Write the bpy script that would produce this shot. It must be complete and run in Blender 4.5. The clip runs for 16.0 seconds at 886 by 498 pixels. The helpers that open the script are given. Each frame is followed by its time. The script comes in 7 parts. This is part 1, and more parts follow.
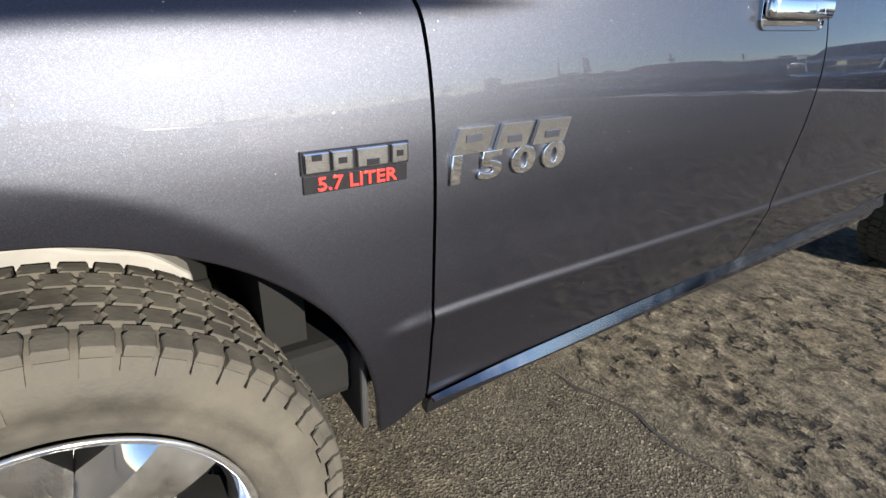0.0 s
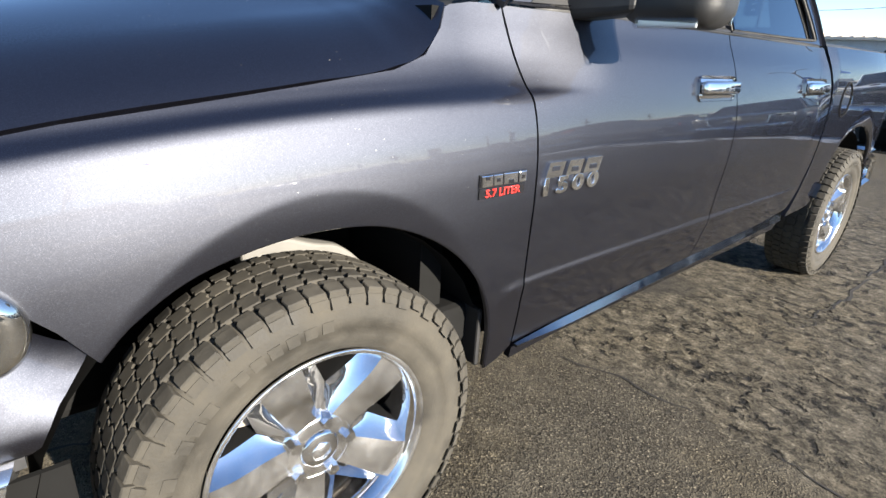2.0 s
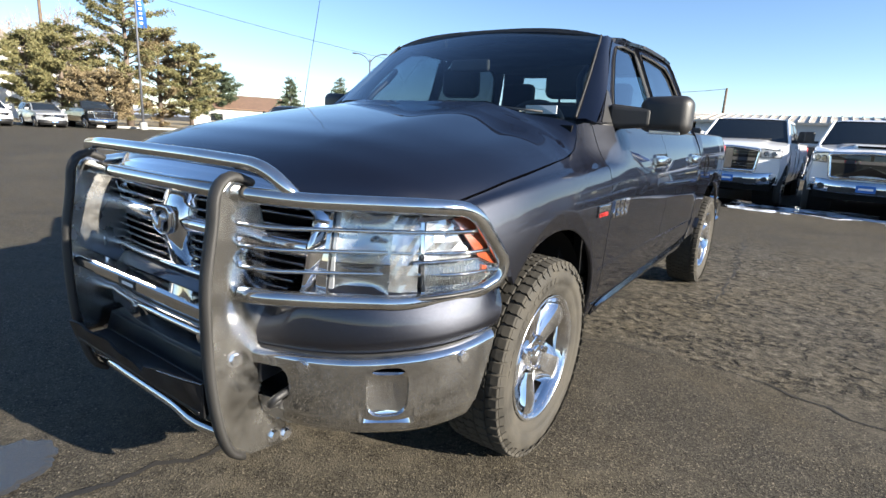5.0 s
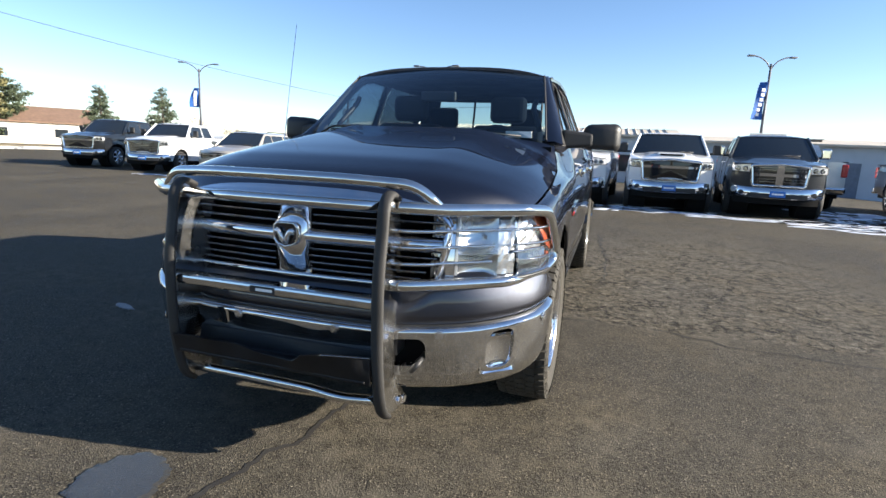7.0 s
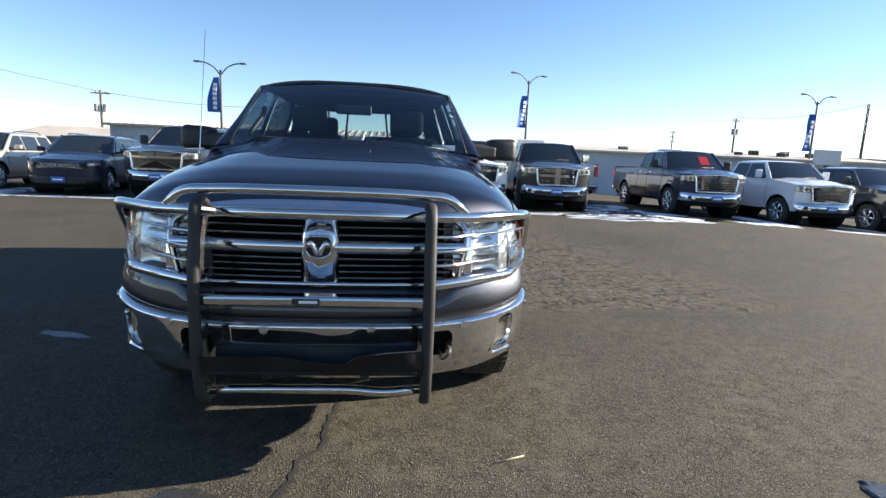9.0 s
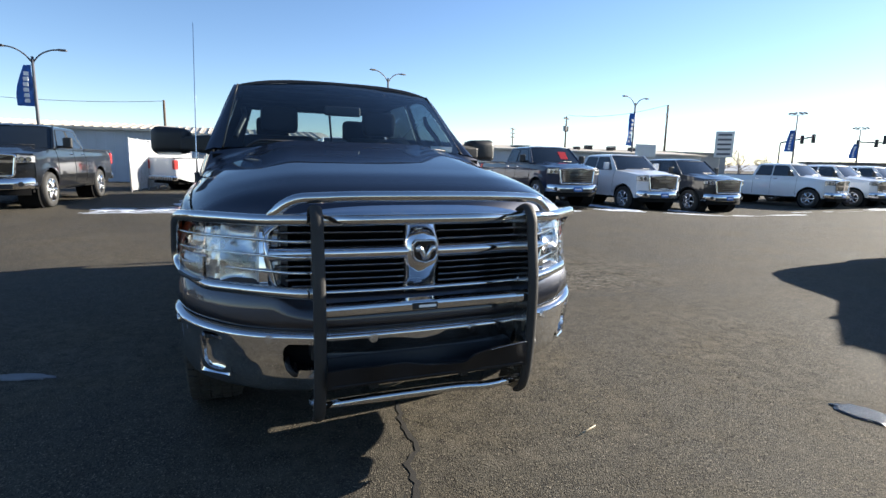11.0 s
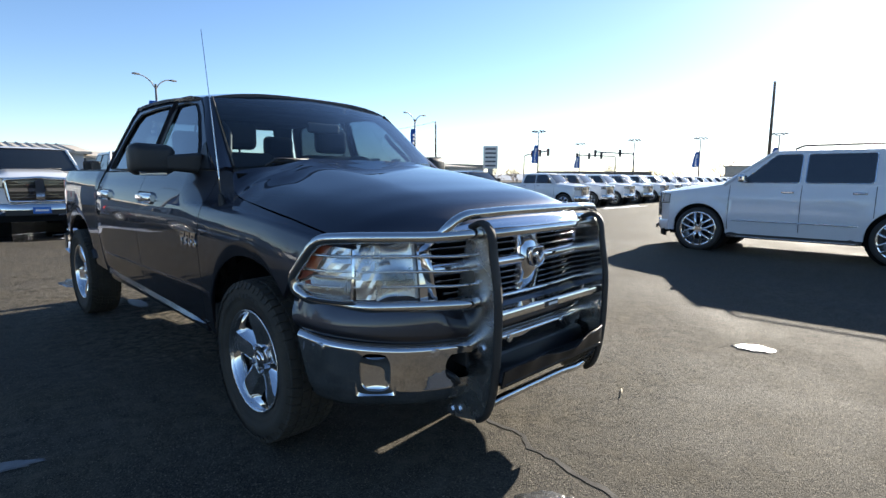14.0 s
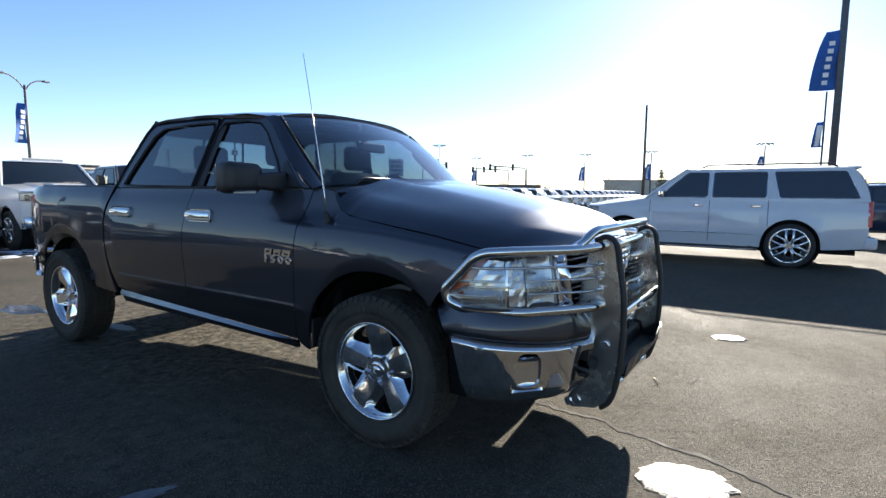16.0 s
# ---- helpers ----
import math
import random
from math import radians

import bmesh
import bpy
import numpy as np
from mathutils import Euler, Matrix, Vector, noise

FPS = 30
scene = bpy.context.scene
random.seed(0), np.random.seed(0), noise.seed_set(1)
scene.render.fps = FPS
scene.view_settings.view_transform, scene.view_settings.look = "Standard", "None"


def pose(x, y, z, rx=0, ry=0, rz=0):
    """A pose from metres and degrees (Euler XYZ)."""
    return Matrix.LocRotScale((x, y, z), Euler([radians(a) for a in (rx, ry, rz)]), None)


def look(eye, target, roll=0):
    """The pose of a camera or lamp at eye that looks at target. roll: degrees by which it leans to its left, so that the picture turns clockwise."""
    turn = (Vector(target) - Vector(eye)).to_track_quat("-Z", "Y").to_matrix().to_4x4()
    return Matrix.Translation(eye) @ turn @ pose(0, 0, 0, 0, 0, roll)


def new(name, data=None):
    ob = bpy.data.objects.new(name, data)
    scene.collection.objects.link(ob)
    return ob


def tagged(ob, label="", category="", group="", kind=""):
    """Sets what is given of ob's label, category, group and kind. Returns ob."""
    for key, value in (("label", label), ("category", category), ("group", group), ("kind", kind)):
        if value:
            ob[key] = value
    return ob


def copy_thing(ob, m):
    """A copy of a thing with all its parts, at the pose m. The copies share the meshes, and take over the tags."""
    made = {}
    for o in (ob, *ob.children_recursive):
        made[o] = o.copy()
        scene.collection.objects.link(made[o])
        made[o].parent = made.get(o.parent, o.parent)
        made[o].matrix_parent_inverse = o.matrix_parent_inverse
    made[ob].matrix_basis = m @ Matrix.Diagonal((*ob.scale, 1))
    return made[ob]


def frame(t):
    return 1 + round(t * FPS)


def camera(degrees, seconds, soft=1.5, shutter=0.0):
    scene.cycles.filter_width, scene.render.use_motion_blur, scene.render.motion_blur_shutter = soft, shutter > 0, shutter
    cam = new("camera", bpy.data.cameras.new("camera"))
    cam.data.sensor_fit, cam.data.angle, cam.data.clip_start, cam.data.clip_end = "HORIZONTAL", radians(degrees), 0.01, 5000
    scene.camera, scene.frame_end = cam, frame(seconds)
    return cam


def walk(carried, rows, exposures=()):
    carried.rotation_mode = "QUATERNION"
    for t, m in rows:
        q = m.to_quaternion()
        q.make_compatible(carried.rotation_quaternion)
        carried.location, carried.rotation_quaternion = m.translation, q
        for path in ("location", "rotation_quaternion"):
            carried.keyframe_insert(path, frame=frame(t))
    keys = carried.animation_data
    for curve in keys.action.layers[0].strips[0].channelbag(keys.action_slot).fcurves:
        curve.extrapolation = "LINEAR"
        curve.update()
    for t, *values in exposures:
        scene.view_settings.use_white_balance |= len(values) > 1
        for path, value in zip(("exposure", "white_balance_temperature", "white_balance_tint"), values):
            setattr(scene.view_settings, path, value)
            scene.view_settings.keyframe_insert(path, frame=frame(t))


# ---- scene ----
cam = camera(80.4, 16.0)

PATH = [
    (0, (1.624, 0.173, 1.186), (0.13, 1.167, 0.303), 2.6),
    (0.5, (1.678, 0.068, 1.204), (0.187, 1.098, 0.357), 2.7),
    (1, (1.718, -0.086, 1.228), (0.238, 0.994, 0.426), 3.0),
    (1.5, (1.759, -0.246, 1.25), (0.312, 0.906, 0.488), 3.3),
    (2, (1.809, -0.423, 1.256), (0.399, 0.802, 0.542), 3.4),
    (2.5, (1.843, -0.636, 1.267), (0.458, 0.645, 0.601), 3.3),
    (3, (1.842, -0.867, 1.269), (0.471, 0.45, 0.65), 3.4),
    (3.5, (1.852, -1.129, 1.295), (0.497, 0.23, 0.733), 3.6),
    (4, (1.844, -1.373, 1.301), (0.544, 0.057, 0.786), 3.8),
    (4.5, (1.826, -1.638, 1.295), (0.61, -0.121, 0.826), 3.5),
    (5, (1.767, -1.889, 1.289), (0.65, -0.29, 0.848), 3.2),
    (5.2, (1.729, -1.992, 1.281), (0.652, -0.363, 0.851), 3.1),
    (7.3, (1.104, -2.876, 1.309), (0.617, -0.971, 0.94), 2.5),
    (7.5, (1.025, -2.93, 1.321), (0.613, -1.007, 0.953), 2.6),
    (8, (0.802, -3.061, 1.326), (0.602, -1.102, 0.973), 2.5),
    (8.5, (0.563, -3.169, 1.325), (0.56, -1.198, 0.985), 2.5),
    (9, (0.307, -3.211, 1.32), (0.499, -1.248, 0.99), 2.4),
    (9.2, (0.193, -3.21, 1.321), (0.451, -1.254, 0.992), 2.4),
    (11.3, (-0.9, -3.039, 1.315), (-0.092, -1.237, 1.003), 1.2),
    (11.5, (-1.009, -3.004, 1.306), (-0.145, -1.226, 1.004), 1.1),
    (12, (-1.254, -2.916, 1.307), (-0.266, -1.202, 1.011), 1.1),
    (12.5, (-1.484, -2.84, 1.304), (-0.382, -1.196, 1.019), 0.8),
    (13, (-1.694, -2.716, 1.303), (-0.478, -1.152, 1.023), 0.5),
    (13.5, (-1.905, -2.576, 1.317), (-0.583, -1.102, 1.041), 0.5),
    (14, (-2.131, -2.444, 1.316), (-0.709, -1.063, 1.051), 0.3),
    (14.5, (-2.368, -2.284, 1.327), (-0.862, -0.993, 1.075), 0.3),
    (15, (-2.582, -2.109, 1.325), (-1.014, -0.891, 1.082), 0.3),
    (15.5, (-2.804, -1.925, 1.335), (-1.179, -0.783, 1.106), 0.3),
    (16, (-3.032, -1.743, 1.347), (-1.357, -0.672, 1.13), 0.4),
]
walk(cam, [(t, look(eye, target, roll)) for t, eye, target, roll in PATH], [(0, 1.94), (2, 2.05), (3.5, 1.86), (5, 1.76), (9, 1.69), (12, 1.54), (16, 1.66)])

# ---- world, sun and exposure ----
SUN_AZ, SUN_EL = 5.5, 20.0          # degrees from +x towards +y, and above the horizon
world = bpy.data.worlds.new("sky_world")
scene.world = world
world.use_nodes = True
wt = world.node_tree
sky = wt.nodes.new("ShaderNodeTexSky")
sky.sky_type, sky.sun_disc = "NISHITA", False
sky.sun_elevation, sky.sun_rotation = radians(SUN_EL), radians(90 - SUN_AZ)
sky.altitude, sky.air_density, sky.dust_density, sky.ozone_density = 950, 0.9, 0.2, 1.7
cool = wt.nodes.new("ShaderNodeMix")
cool.data_type, cool.blend_type = "RGBA", "MULTIPLY"
cool.inputs[0].default_value, cool.inputs[7].default_value = 1.0, (1.0, 0.985, 1.02, 1)
wt.links.new(sky.outputs[0], cool.inputs[6])
deep = wt.nodes.new("ShaderNodeHueSaturation")
deep.inputs["Saturation"].default_value = 1.1
wt.links.new(cool.outputs[2], deep.inputs["Color"])
wt.links.new(deep.outputs[0], wt.nodes["Background"].inputs[0])
wt.nodes["Background"].inputs[1].default_value = 0.0705
sun_lamp = new("sun", bpy.data.lights.new("sun", "SUN"))
sun_lamp.data.energy, sun_lamp.data.angle, sun_lamp.data.color = 5.0, radians(0.53), (1.0, 0.92, 0.79)
sun_way = Vector((math.cos(radians(SUN_EL)) * math.cos(radians(SUN_AZ)), math.cos(radians(SUN_EL)) * math.sin(radians(SUN_AZ)), math.sin(radians(SUN_EL))))
sun_lamp.matrix_world = look(sun_way * 60, (0, 0, 0))


# ---- materials ----
def shader(name, colour, rough=0.5, metal=0.0, coat=0.0, spec=0.5):
    """A Principled material and its node tree."""
    mat = bpy.data.materials.new(name)
    mat.use_nodes = True
    tree = mat.node_tree
    bsdf = tree.nodes["Principled BSDF"]
    bsdf.inputs["Base Color"].default_value = (*colour, 1)
    bsdf.inputs["Roughness"].default_value = rough
    bsdf.inputs["Metallic"].default_value = metal
    bsdf.inputs["Coat Weight"].default_value = coat
    bsdf.inputs["Coat Roughness"].default_value = 0.03
    bsdf.inputs["Specular IOR Level"].default_value = spec
    return mat, tree, bsdf


def texture(tree, kind, scale, detail=4.0, rough=0.6):
    """A noise or voronoi texture in object space, and its output."""
    where = tree.nodes.new("ShaderNodeTexCoord")
    tex = tree.nodes.new("ShaderNodeTexNoise" if kind == "noise" else "ShaderNodeTexVoronoi")
    tex.inputs["Scale"].default_value = scale
    if kind == "noise":
        tex.inputs["Detail"].default_value, tex.inputs["Roughness"].default_value = detail, rough
    tree.links.new(where.outputs["Object"], tex.inputs["Vector"])
    return tex


def ramp(tree, source, stops):
    node = tree.nodes.new("ShaderNodeValToRGB")
    while len(node.color_ramp.elements) < len(stops):
        node.color_ramp.elements.new(0.5)
    for el, (at, col) in zip(node.color_ramp.elements, stops):
        el.position, el.color = at, (*col, 1) if len(col) == 3 else col
    tree.links.new(source, node.inputs[0])
    return node


def bump(tree, bsdf, source, strength, distance):
    node = tree.nodes.new("ShaderNodeBump")
    node.inputs["Strength"].default_value, node.inputs["Distance"].default_value = strength, distance
    tree.links.new(source, node.inputs["Height"])
    if bsdf.inputs["Normal"].links:
        tree.links.new(bsdf.inputs["Normal"].links[0].from_socket, node.inputs["Normal"])
    tree.links.new(node.outputs[0], bsdf.inputs["Normal"])
    return node


def blend(tree, kind, fac, a, b):
    node = tree.nodes.new("ShaderNodeMix")
    node.data_type, node.blend_type = "RGBA", kind
    for sock, value in ((node.inputs[0], fac), (node.inputs[6], a), (node.inputs[7], b)):
        if isinstance(value, bpy.types.NodeSocket):
            tree.links.new(value, sock)
        else:
            sock.default_value = value if isinstance(value, float) else (*value, 1)
    return node.outputs[2]


def worn(name, colour, rough, metal=0.0, coat=0.0, scale=6.0, vary=0.25, grain=0.0, grain_scale=300.0, spec=0.5):
    """A material with blotches at one scale and fine relief at another."""
    mat, tree, bsdf = shader(name, colour, rough, metal, coat, spec)
    big = texture(tree, "noise", scale)
    dark, light = [max(c * (1 - vary), 0) for c in colour], [min(c * (1 + vary), 1) for c in colour]
    col = ramp(tree, big.outputs[0], [(0.3, dark), (0.7, light)])
    tree.links.new(col.outputs[0], bsdf.inputs["Base Color"])
    gloss = ramp(tree, big.outputs[0], [(0.3, (rough * 0.8,) * 3), (0.75, (min(rough * 1.3, 1),) * 3)])
    tree.links.new(gloss.outputs[0], bsdf.inputs["Roughness"])
    if grain:
        fine = texture(tree, "noise", grain_scale, 3)
        bump(tree, bsdf, fine.outputs[0], grain, 0.002)
    return mat


def car_paint(name, colour, flake=0.35, dust=0.06, metal=0.55, rough=0.36, coat_ior=1.6):
    """Clear-coated paint with metal flakes and a film of road dust in specks."""
    mat, tree, bsdf = shader(name, colour, rough, metal, 1.0)
    bsdf.inputs["Coat IOR"].default_value = coat_ior
    if metal < 0.1:
        bsdf.inputs["Specular IOR Level"].default_value = 0.2
    cells = texture(tree, "voronoi", 900)
    flakes = ramp(tree, cells.outputs["Color"], [(0.0, [c * (1 - flake) for c in colour]), (1.0, [c * (1 + 1.6 * flake) for c in colour])])
    film = texture(tree, "noise", 2.2, 6, 0.7)
    film_at = ramp(tree, film.outputs[0], [(0.42, (0, 0, 0)), (0.8, (dust * 2.2,) * 3)])
    col = blend(tree, "MIX", film_at.outputs[0], flakes.outputs[0], (0.34, 0.31, 0.27))
    specks = texture(tree, "voronoi", 55)
    at = ramp(tree, specks.outputs["Distance"], [(0.045, (1, 1, 1)), (0.075, (0, 0, 0))])
    where = ramp(tree, film.outputs[0], [(0.52, (0, 0, 0)), (0.64, (0.4, 0.4, 0.4))])
    both = blend(tree, "MULTIPLY", 1.0, at.outputs[0], where.outputs[0])
    col = blend(tree, "MIX", both, col, (0.5, 0.48, 0.44))
    tree.links.new(col, bsdf.inputs["Base Color"])
    haze = ramp(tree, film.outputs[0], [(0.35, (0.0,) * 3), (0.8, (0.03,) * 3)])
    tree.links.new(haze.outputs[0], bsdf.inputs["Coat Roughness"])
    return mat


def metal(name, colour, rough, vary=0.5, scale=9.0, dust=0.0):
    mat, tree, bsdf = shader(name, colour, rough, 1.0)
    big = texture(tree, "noise", scale, 5, 0.65)
    gloss = ramp(tree, big.outputs[0], [(0.35, (rough * (1 - vary),) * 3), (0.75, (rough * (1 + 2 * vary),) * 3)])
    tree.links.new(gloss.outputs[0], bsdf.inputs["Roughness"])
    if dust:
        film = ramp(tree, big.outputs[0], [(0.35, (0, 0, 0)), (0.85, (dust,) * 3)])
        tree.links.new(blend(tree, "MIX", film.outputs[0], colour, (0.36, 0.33, 0.28)), bsdf.inputs["Base Color"])
        dull = ramp(tree, big.outputs[0], [(0.35, (1, 1, 1)), (0.85, (1 - dust,) * 3)])
        tree.links.new(dull.outputs[0], bsdf.inputs["Metallic"])
    return mat


def glass(name, tint, rough=0.0):
    mat, tree, bsdf = shader(name, tint, rough, 0.0)
    bsdf.inputs["Transmission Weight"].default_value = 1.0
    bsdf.inputs["IOR"].default_value = 1.45
    return mat


def pane_glass(name, tint, gloss=0.06):
    """Thin window glass: tinted straight-through light under a faint mirror."""
    mat = bpy.data.materials.new(name)
    mat.use_nodes = True
    tree = mat.node_tree
    out = tree.nodes["Material Output"]
    tree.nodes.remove(tree.nodes["Principled BSDF"])
    through_it, mirror, mix, rim, power, scale = (tree.nodes.new("ShaderNode" + k) for k in ("BsdfTransparent", "BsdfGlossy", "MixShader", "LayerWeight", "Math", "Math"))
    through_it.inputs[0].default_value = (*tint, 1)
    mirror.inputs["Roughness"].default_value = 0.015
    mirror.inputs["Color"].default_value = (0.92, 0.96, 1, 1)
    rim.inputs[0].default_value = 0.5
    power.operation, power.inputs[1].default_value = "POWER", 3.5
    scale.operation, scale.inputs[1].default_value, scale.inputs[2].default_value = "MULTIPLY_ADD", 0.9, gloss
    for a, b in ((rim.outputs["Facing"], power.inputs[0]), (power.outputs[0], scale.inputs[0]), (scale.outputs[0], mix.inputs[0]), (through_it.outputs[0], mix.inputs[1]), (mirror.outputs[0], mix.inputs[2]), (mix.outputs[0], out.inputs[0])):
        tree.links.new(a, b)
    return mat




def flake_paint(name, base, flake, rough):
    """Dark paint under clear coat, with a separate satin lobe for its metal flakes."""
    mat = car_paint(name, base, 0.3, 0.001, 0.0, 0.6, 1.5)
    tree = mat.node_tree
    bsdf, out = tree.nodes["Principled BSDF"], tree.nodes["Material Output"]
    bsdf.inputs["Specular IOR Level"].default_value = 0.0
    flakes, both = tree.nodes.new("ShaderNodeBsdfAnisotropic"), tree.nodes.new("ShaderNodeAddShader")
    flakes.distribution = "BECKMANN"
    flakes.inputs["Roughness"].default_value = rough
    spark = ramp(tree, texture(tree, "voronoi", 1100).outputs["Color"], [(0.0, [c * 0.75 for c in flake]), (0.7, flake), (1.0, [c * 1.5 for c in flake])])
    tree.links.new(spark.outputs[0], flakes.inputs["Color"])
    tree.links.new(bsdf.outputs[0], both.inputs[0])
    tree.links.new(flakes.outputs[0], both.inputs[1])
    tree.links.new(both.outputs[0], out.inputs[0])
    return mat


PAINT = flake_paint("granite_metallic_paint", (0.003, 0.003, 0.0045), (0.049, 0.052, 0.063), 0.53)
CHROME = metal("bumper_chrome", (0.70, 0.70, 0.71), 0.03, dust=0.05)
CHROME_DUSTY = metal("dusty_chrome", (0.68, 0.68, 0.68), 0.035, dust=0.08)
SILL = metal("bright_sill_trim", (0.20, 0.21, 0.23), 0.16, vary=0.4)
STEEL = metal("polished_stainless_steel", (0.64, 0.635, 0.62), 0.055, dust=0.06)
PLATE_STEEL = metal("brushed_stainless_plate", (0.52, 0.51, 0.49), 0.2, dust=0.08, scale=5)
ALLOY = metal("machined_alloy", (0.78, 0.78, 0.79), 0.16, dust=0.1)
RUBBER = worn("black_rubber", (0.022, 0.021, 0.02), 0.62, grain=0.3)
TYRE = worn("dusty_tyre_rubber", (0.036, 0.032, 0.025), 0.82, scale=9, vary=0.55, grain=0.5, grain_scale=160)
BLACK = worn("black_moulded_plastic", (0.016, 0.016, 0.017), 0.5, grain=0.25)
GLOSS_BLACK = shader("gloss_black_plastic", (0.01, 0.01, 0.012), 0.12, 0, 0.5)[0]
TRAY_BLACK = worn("worn_black_steel", (0.010, 0.010, 0.011), 0.42, vary=0.4, grain=0.15, spec=0.3)
DARK = worn("dark_underbody", (0.008, 0.008, 0.008), 0.95)
for n in DARK.node_tree.nodes:
    if n.type == "BSDF_PRINCIPLED":
        n.inputs["Specular IOR Level"].default_value = 0.1
INNER = worn("dark_cloth_interior", (0.02, 0.02, 0.023), 0.8, grain=0.4)
GLASS = pane_glass("windscreen_glass", (0.66, 0.74, 0.76), 0.05)
TINTED = pane_glass("tinted_privacy_glass", (0.06, 0.08, 0.10), 0.09)
SIDE_GLASS = pane_glass("side_window_glass", (0.16, 0.23, 0.30), 0.12)
DARK_CHROME = metal("dark_chrome", (0.30, 0.30, 0.31), 0.12)
REFLECTOR = metal("aluminised_reflector", (0.54, 0.55, 0.55), 0.24, vary=0.3, dust=0.25)
FACETS = metal("faceted_reflector", (0.60, 0.61, 0.62), 0.20, vary=0.3, dust=0.5)
LENS = pane_glass("clear_lamp_lens", (0.95, 0.96, 0.97))
AMBER = shader("amber_reflector", (0.30, 0.048, 0.010), 0.35, 0, 0.4)[0]
LAMP_BOWL = shader("lamp_reflector", (0.50, 0.50, 0.50), 0.25, 0.2, 0.4)[0]
RED = shader("red_enamel", (0.55, 0.03, 0.025), 0.3, 0, 0.4)[0]
PAPER = worn("white_paper", (0.8, 0.8, 0.78), 0.7, vary=0.05)
TAN_METAL = worn("dusty_pale_metal", (0.13, 0.125, 0.115), 0.7)


# ---- mesh tools ----
def mesh_from(name, verts, faces, smooth=True):
    me = bpy.data.meshes.new(name)
    me.from_pydata([tuple(v) for v in verts], [], faces)
    if smooth:
        me.polygons.foreach_set("use_smooth", [True] * len(me.polygons))
    me.update()
    return me


def put(name, me, mat, parent=None, label="", where=None):
    """Links a mesh as one object, under its thing if there is one."""
    ob = new(name, me)
    if mat and not me.materials:
        me.materials.append(mat)
    if where is not None:
        ob.matrix_world = where
    if parent:
        ob.parent = parent
    return tagged(ob, label)


def part(name, bm, mat, parent=None, label="", smooth=False):
    """Links a bmesh as one mesh object under a thing or under a part."""
    me = bpy.data.meshes.new(name)
    bm.normal_update()
    bm.to_mesh(me)
    bm.free()
    if smooth:
        me.polygons.foreach_set("use_smooth", [True] * len(me.polygons))
    return put(name, me, mat, parent, label)


def thing(name, label, category, where=None, group="", kind=""):
    """An empty at a thing's base, to carry its parts."""
    ob = new(name)
    ob.empty_display_size = 0.2
    if where is not None:
        ob.matrix_world = where
    return tagged(ob, label, category, group, kind)


def box(x0, x1, y0, y1, z0, z1, bevel=0.0, segments=2, bm=None):
    """A box with rounded edges, as a bmesh."""
    bm = bm or bmesh.new()
    got = bmesh.ops.create_cube(bm, size=1.0, matrix=Matrix.Translation(((x0 + x1) / 2, (y0 + y1) / 2, (z0 + z1) / 2)) @ Matrix.Diagonal((x1 - x0, y1 - y0, z1 - z0, 1)))
    if bevel:
        edges = list({e for v in got["verts"] for e in v.link_edges})
        bmesh.ops.bevel(bm, geom=edges, offset=bevel, segments=segments, profile=0.5, affect="EDGES")
    return bm


def drum(centre, axis, radius, depth, segments=24, bm=None, radius2=None, bevel=0.0):
    """A capped cylinder or cone about an axis."""
    bm = bm or bmesh.new()
    turn = Vector((0, 0, 1)).rotation_difference(Vector(axis)).to_matrix().to_4x4()
    got = bmesh.ops.create_cone(bm, cap_ends=True, segments=segments, radius1=radius, radius2=radius if radius2 is None else radius2, depth=depth, matrix=Matrix.Translation(centre) @ turn)
    if bevel:
        rim = [e for e in {e for v in got["verts"] for e in v.link_edges} if len(e.link_faces) == 2 and e.calc_face_angle(0) > 1.0]
        bmesh.ops.bevel(bm, geom=rim, offset=bevel, segments=2, profile=0.5, affect="EDGES")
    return bm


def prism(outline, x0, x1, bevel=0.0, segments=2):
    """An outline in y and z, drawn out along x."""
    bm = bmesh.new()
    vs = [bm.verts.new((x0, y, z)) for y, z in outline]
    face = bm.faces.new(vs)
    got = bmesh.ops.extrude_face_region(bm, geom=[face])
    bmesh.ops.translate(bm, vec=(x1 - x0, 0, 0), verts=[g for g in got["geom"] if isinstance(g, bmesh.types.BMVert)])
    bmesh.ops.recalc_face_normals(bm, faces=bm.faces)
    if bevel:
        bmesh.ops.bevel(bm, geom=[e for e in bm.edges if e.calc_face_angle(0) > 0.6], offset=bevel, segments=segments, profile=0.5, affect="EDGES")
    return bm


def rounded(points, radius, steps=6):
    """A polyline whose corners are rounded."""
    pts = [Vector(p) for p in points]
    out = [pts[0]]
    for a, b, c in zip(pts, pts[1:], pts[2:]):
        r = min(radius, (a - b).length * 0.45, (c - b).length * 0.45)
        p, q = b + (a - b).normalized() * r, b + (c - b).normalized() * r
        for i in range(steps + 1):
            t = i / steps
            out.append((1 - t) ** 2 * p + 2 * t * (1 - t) * b + t * t * q)
    return out + [pts[-1]]


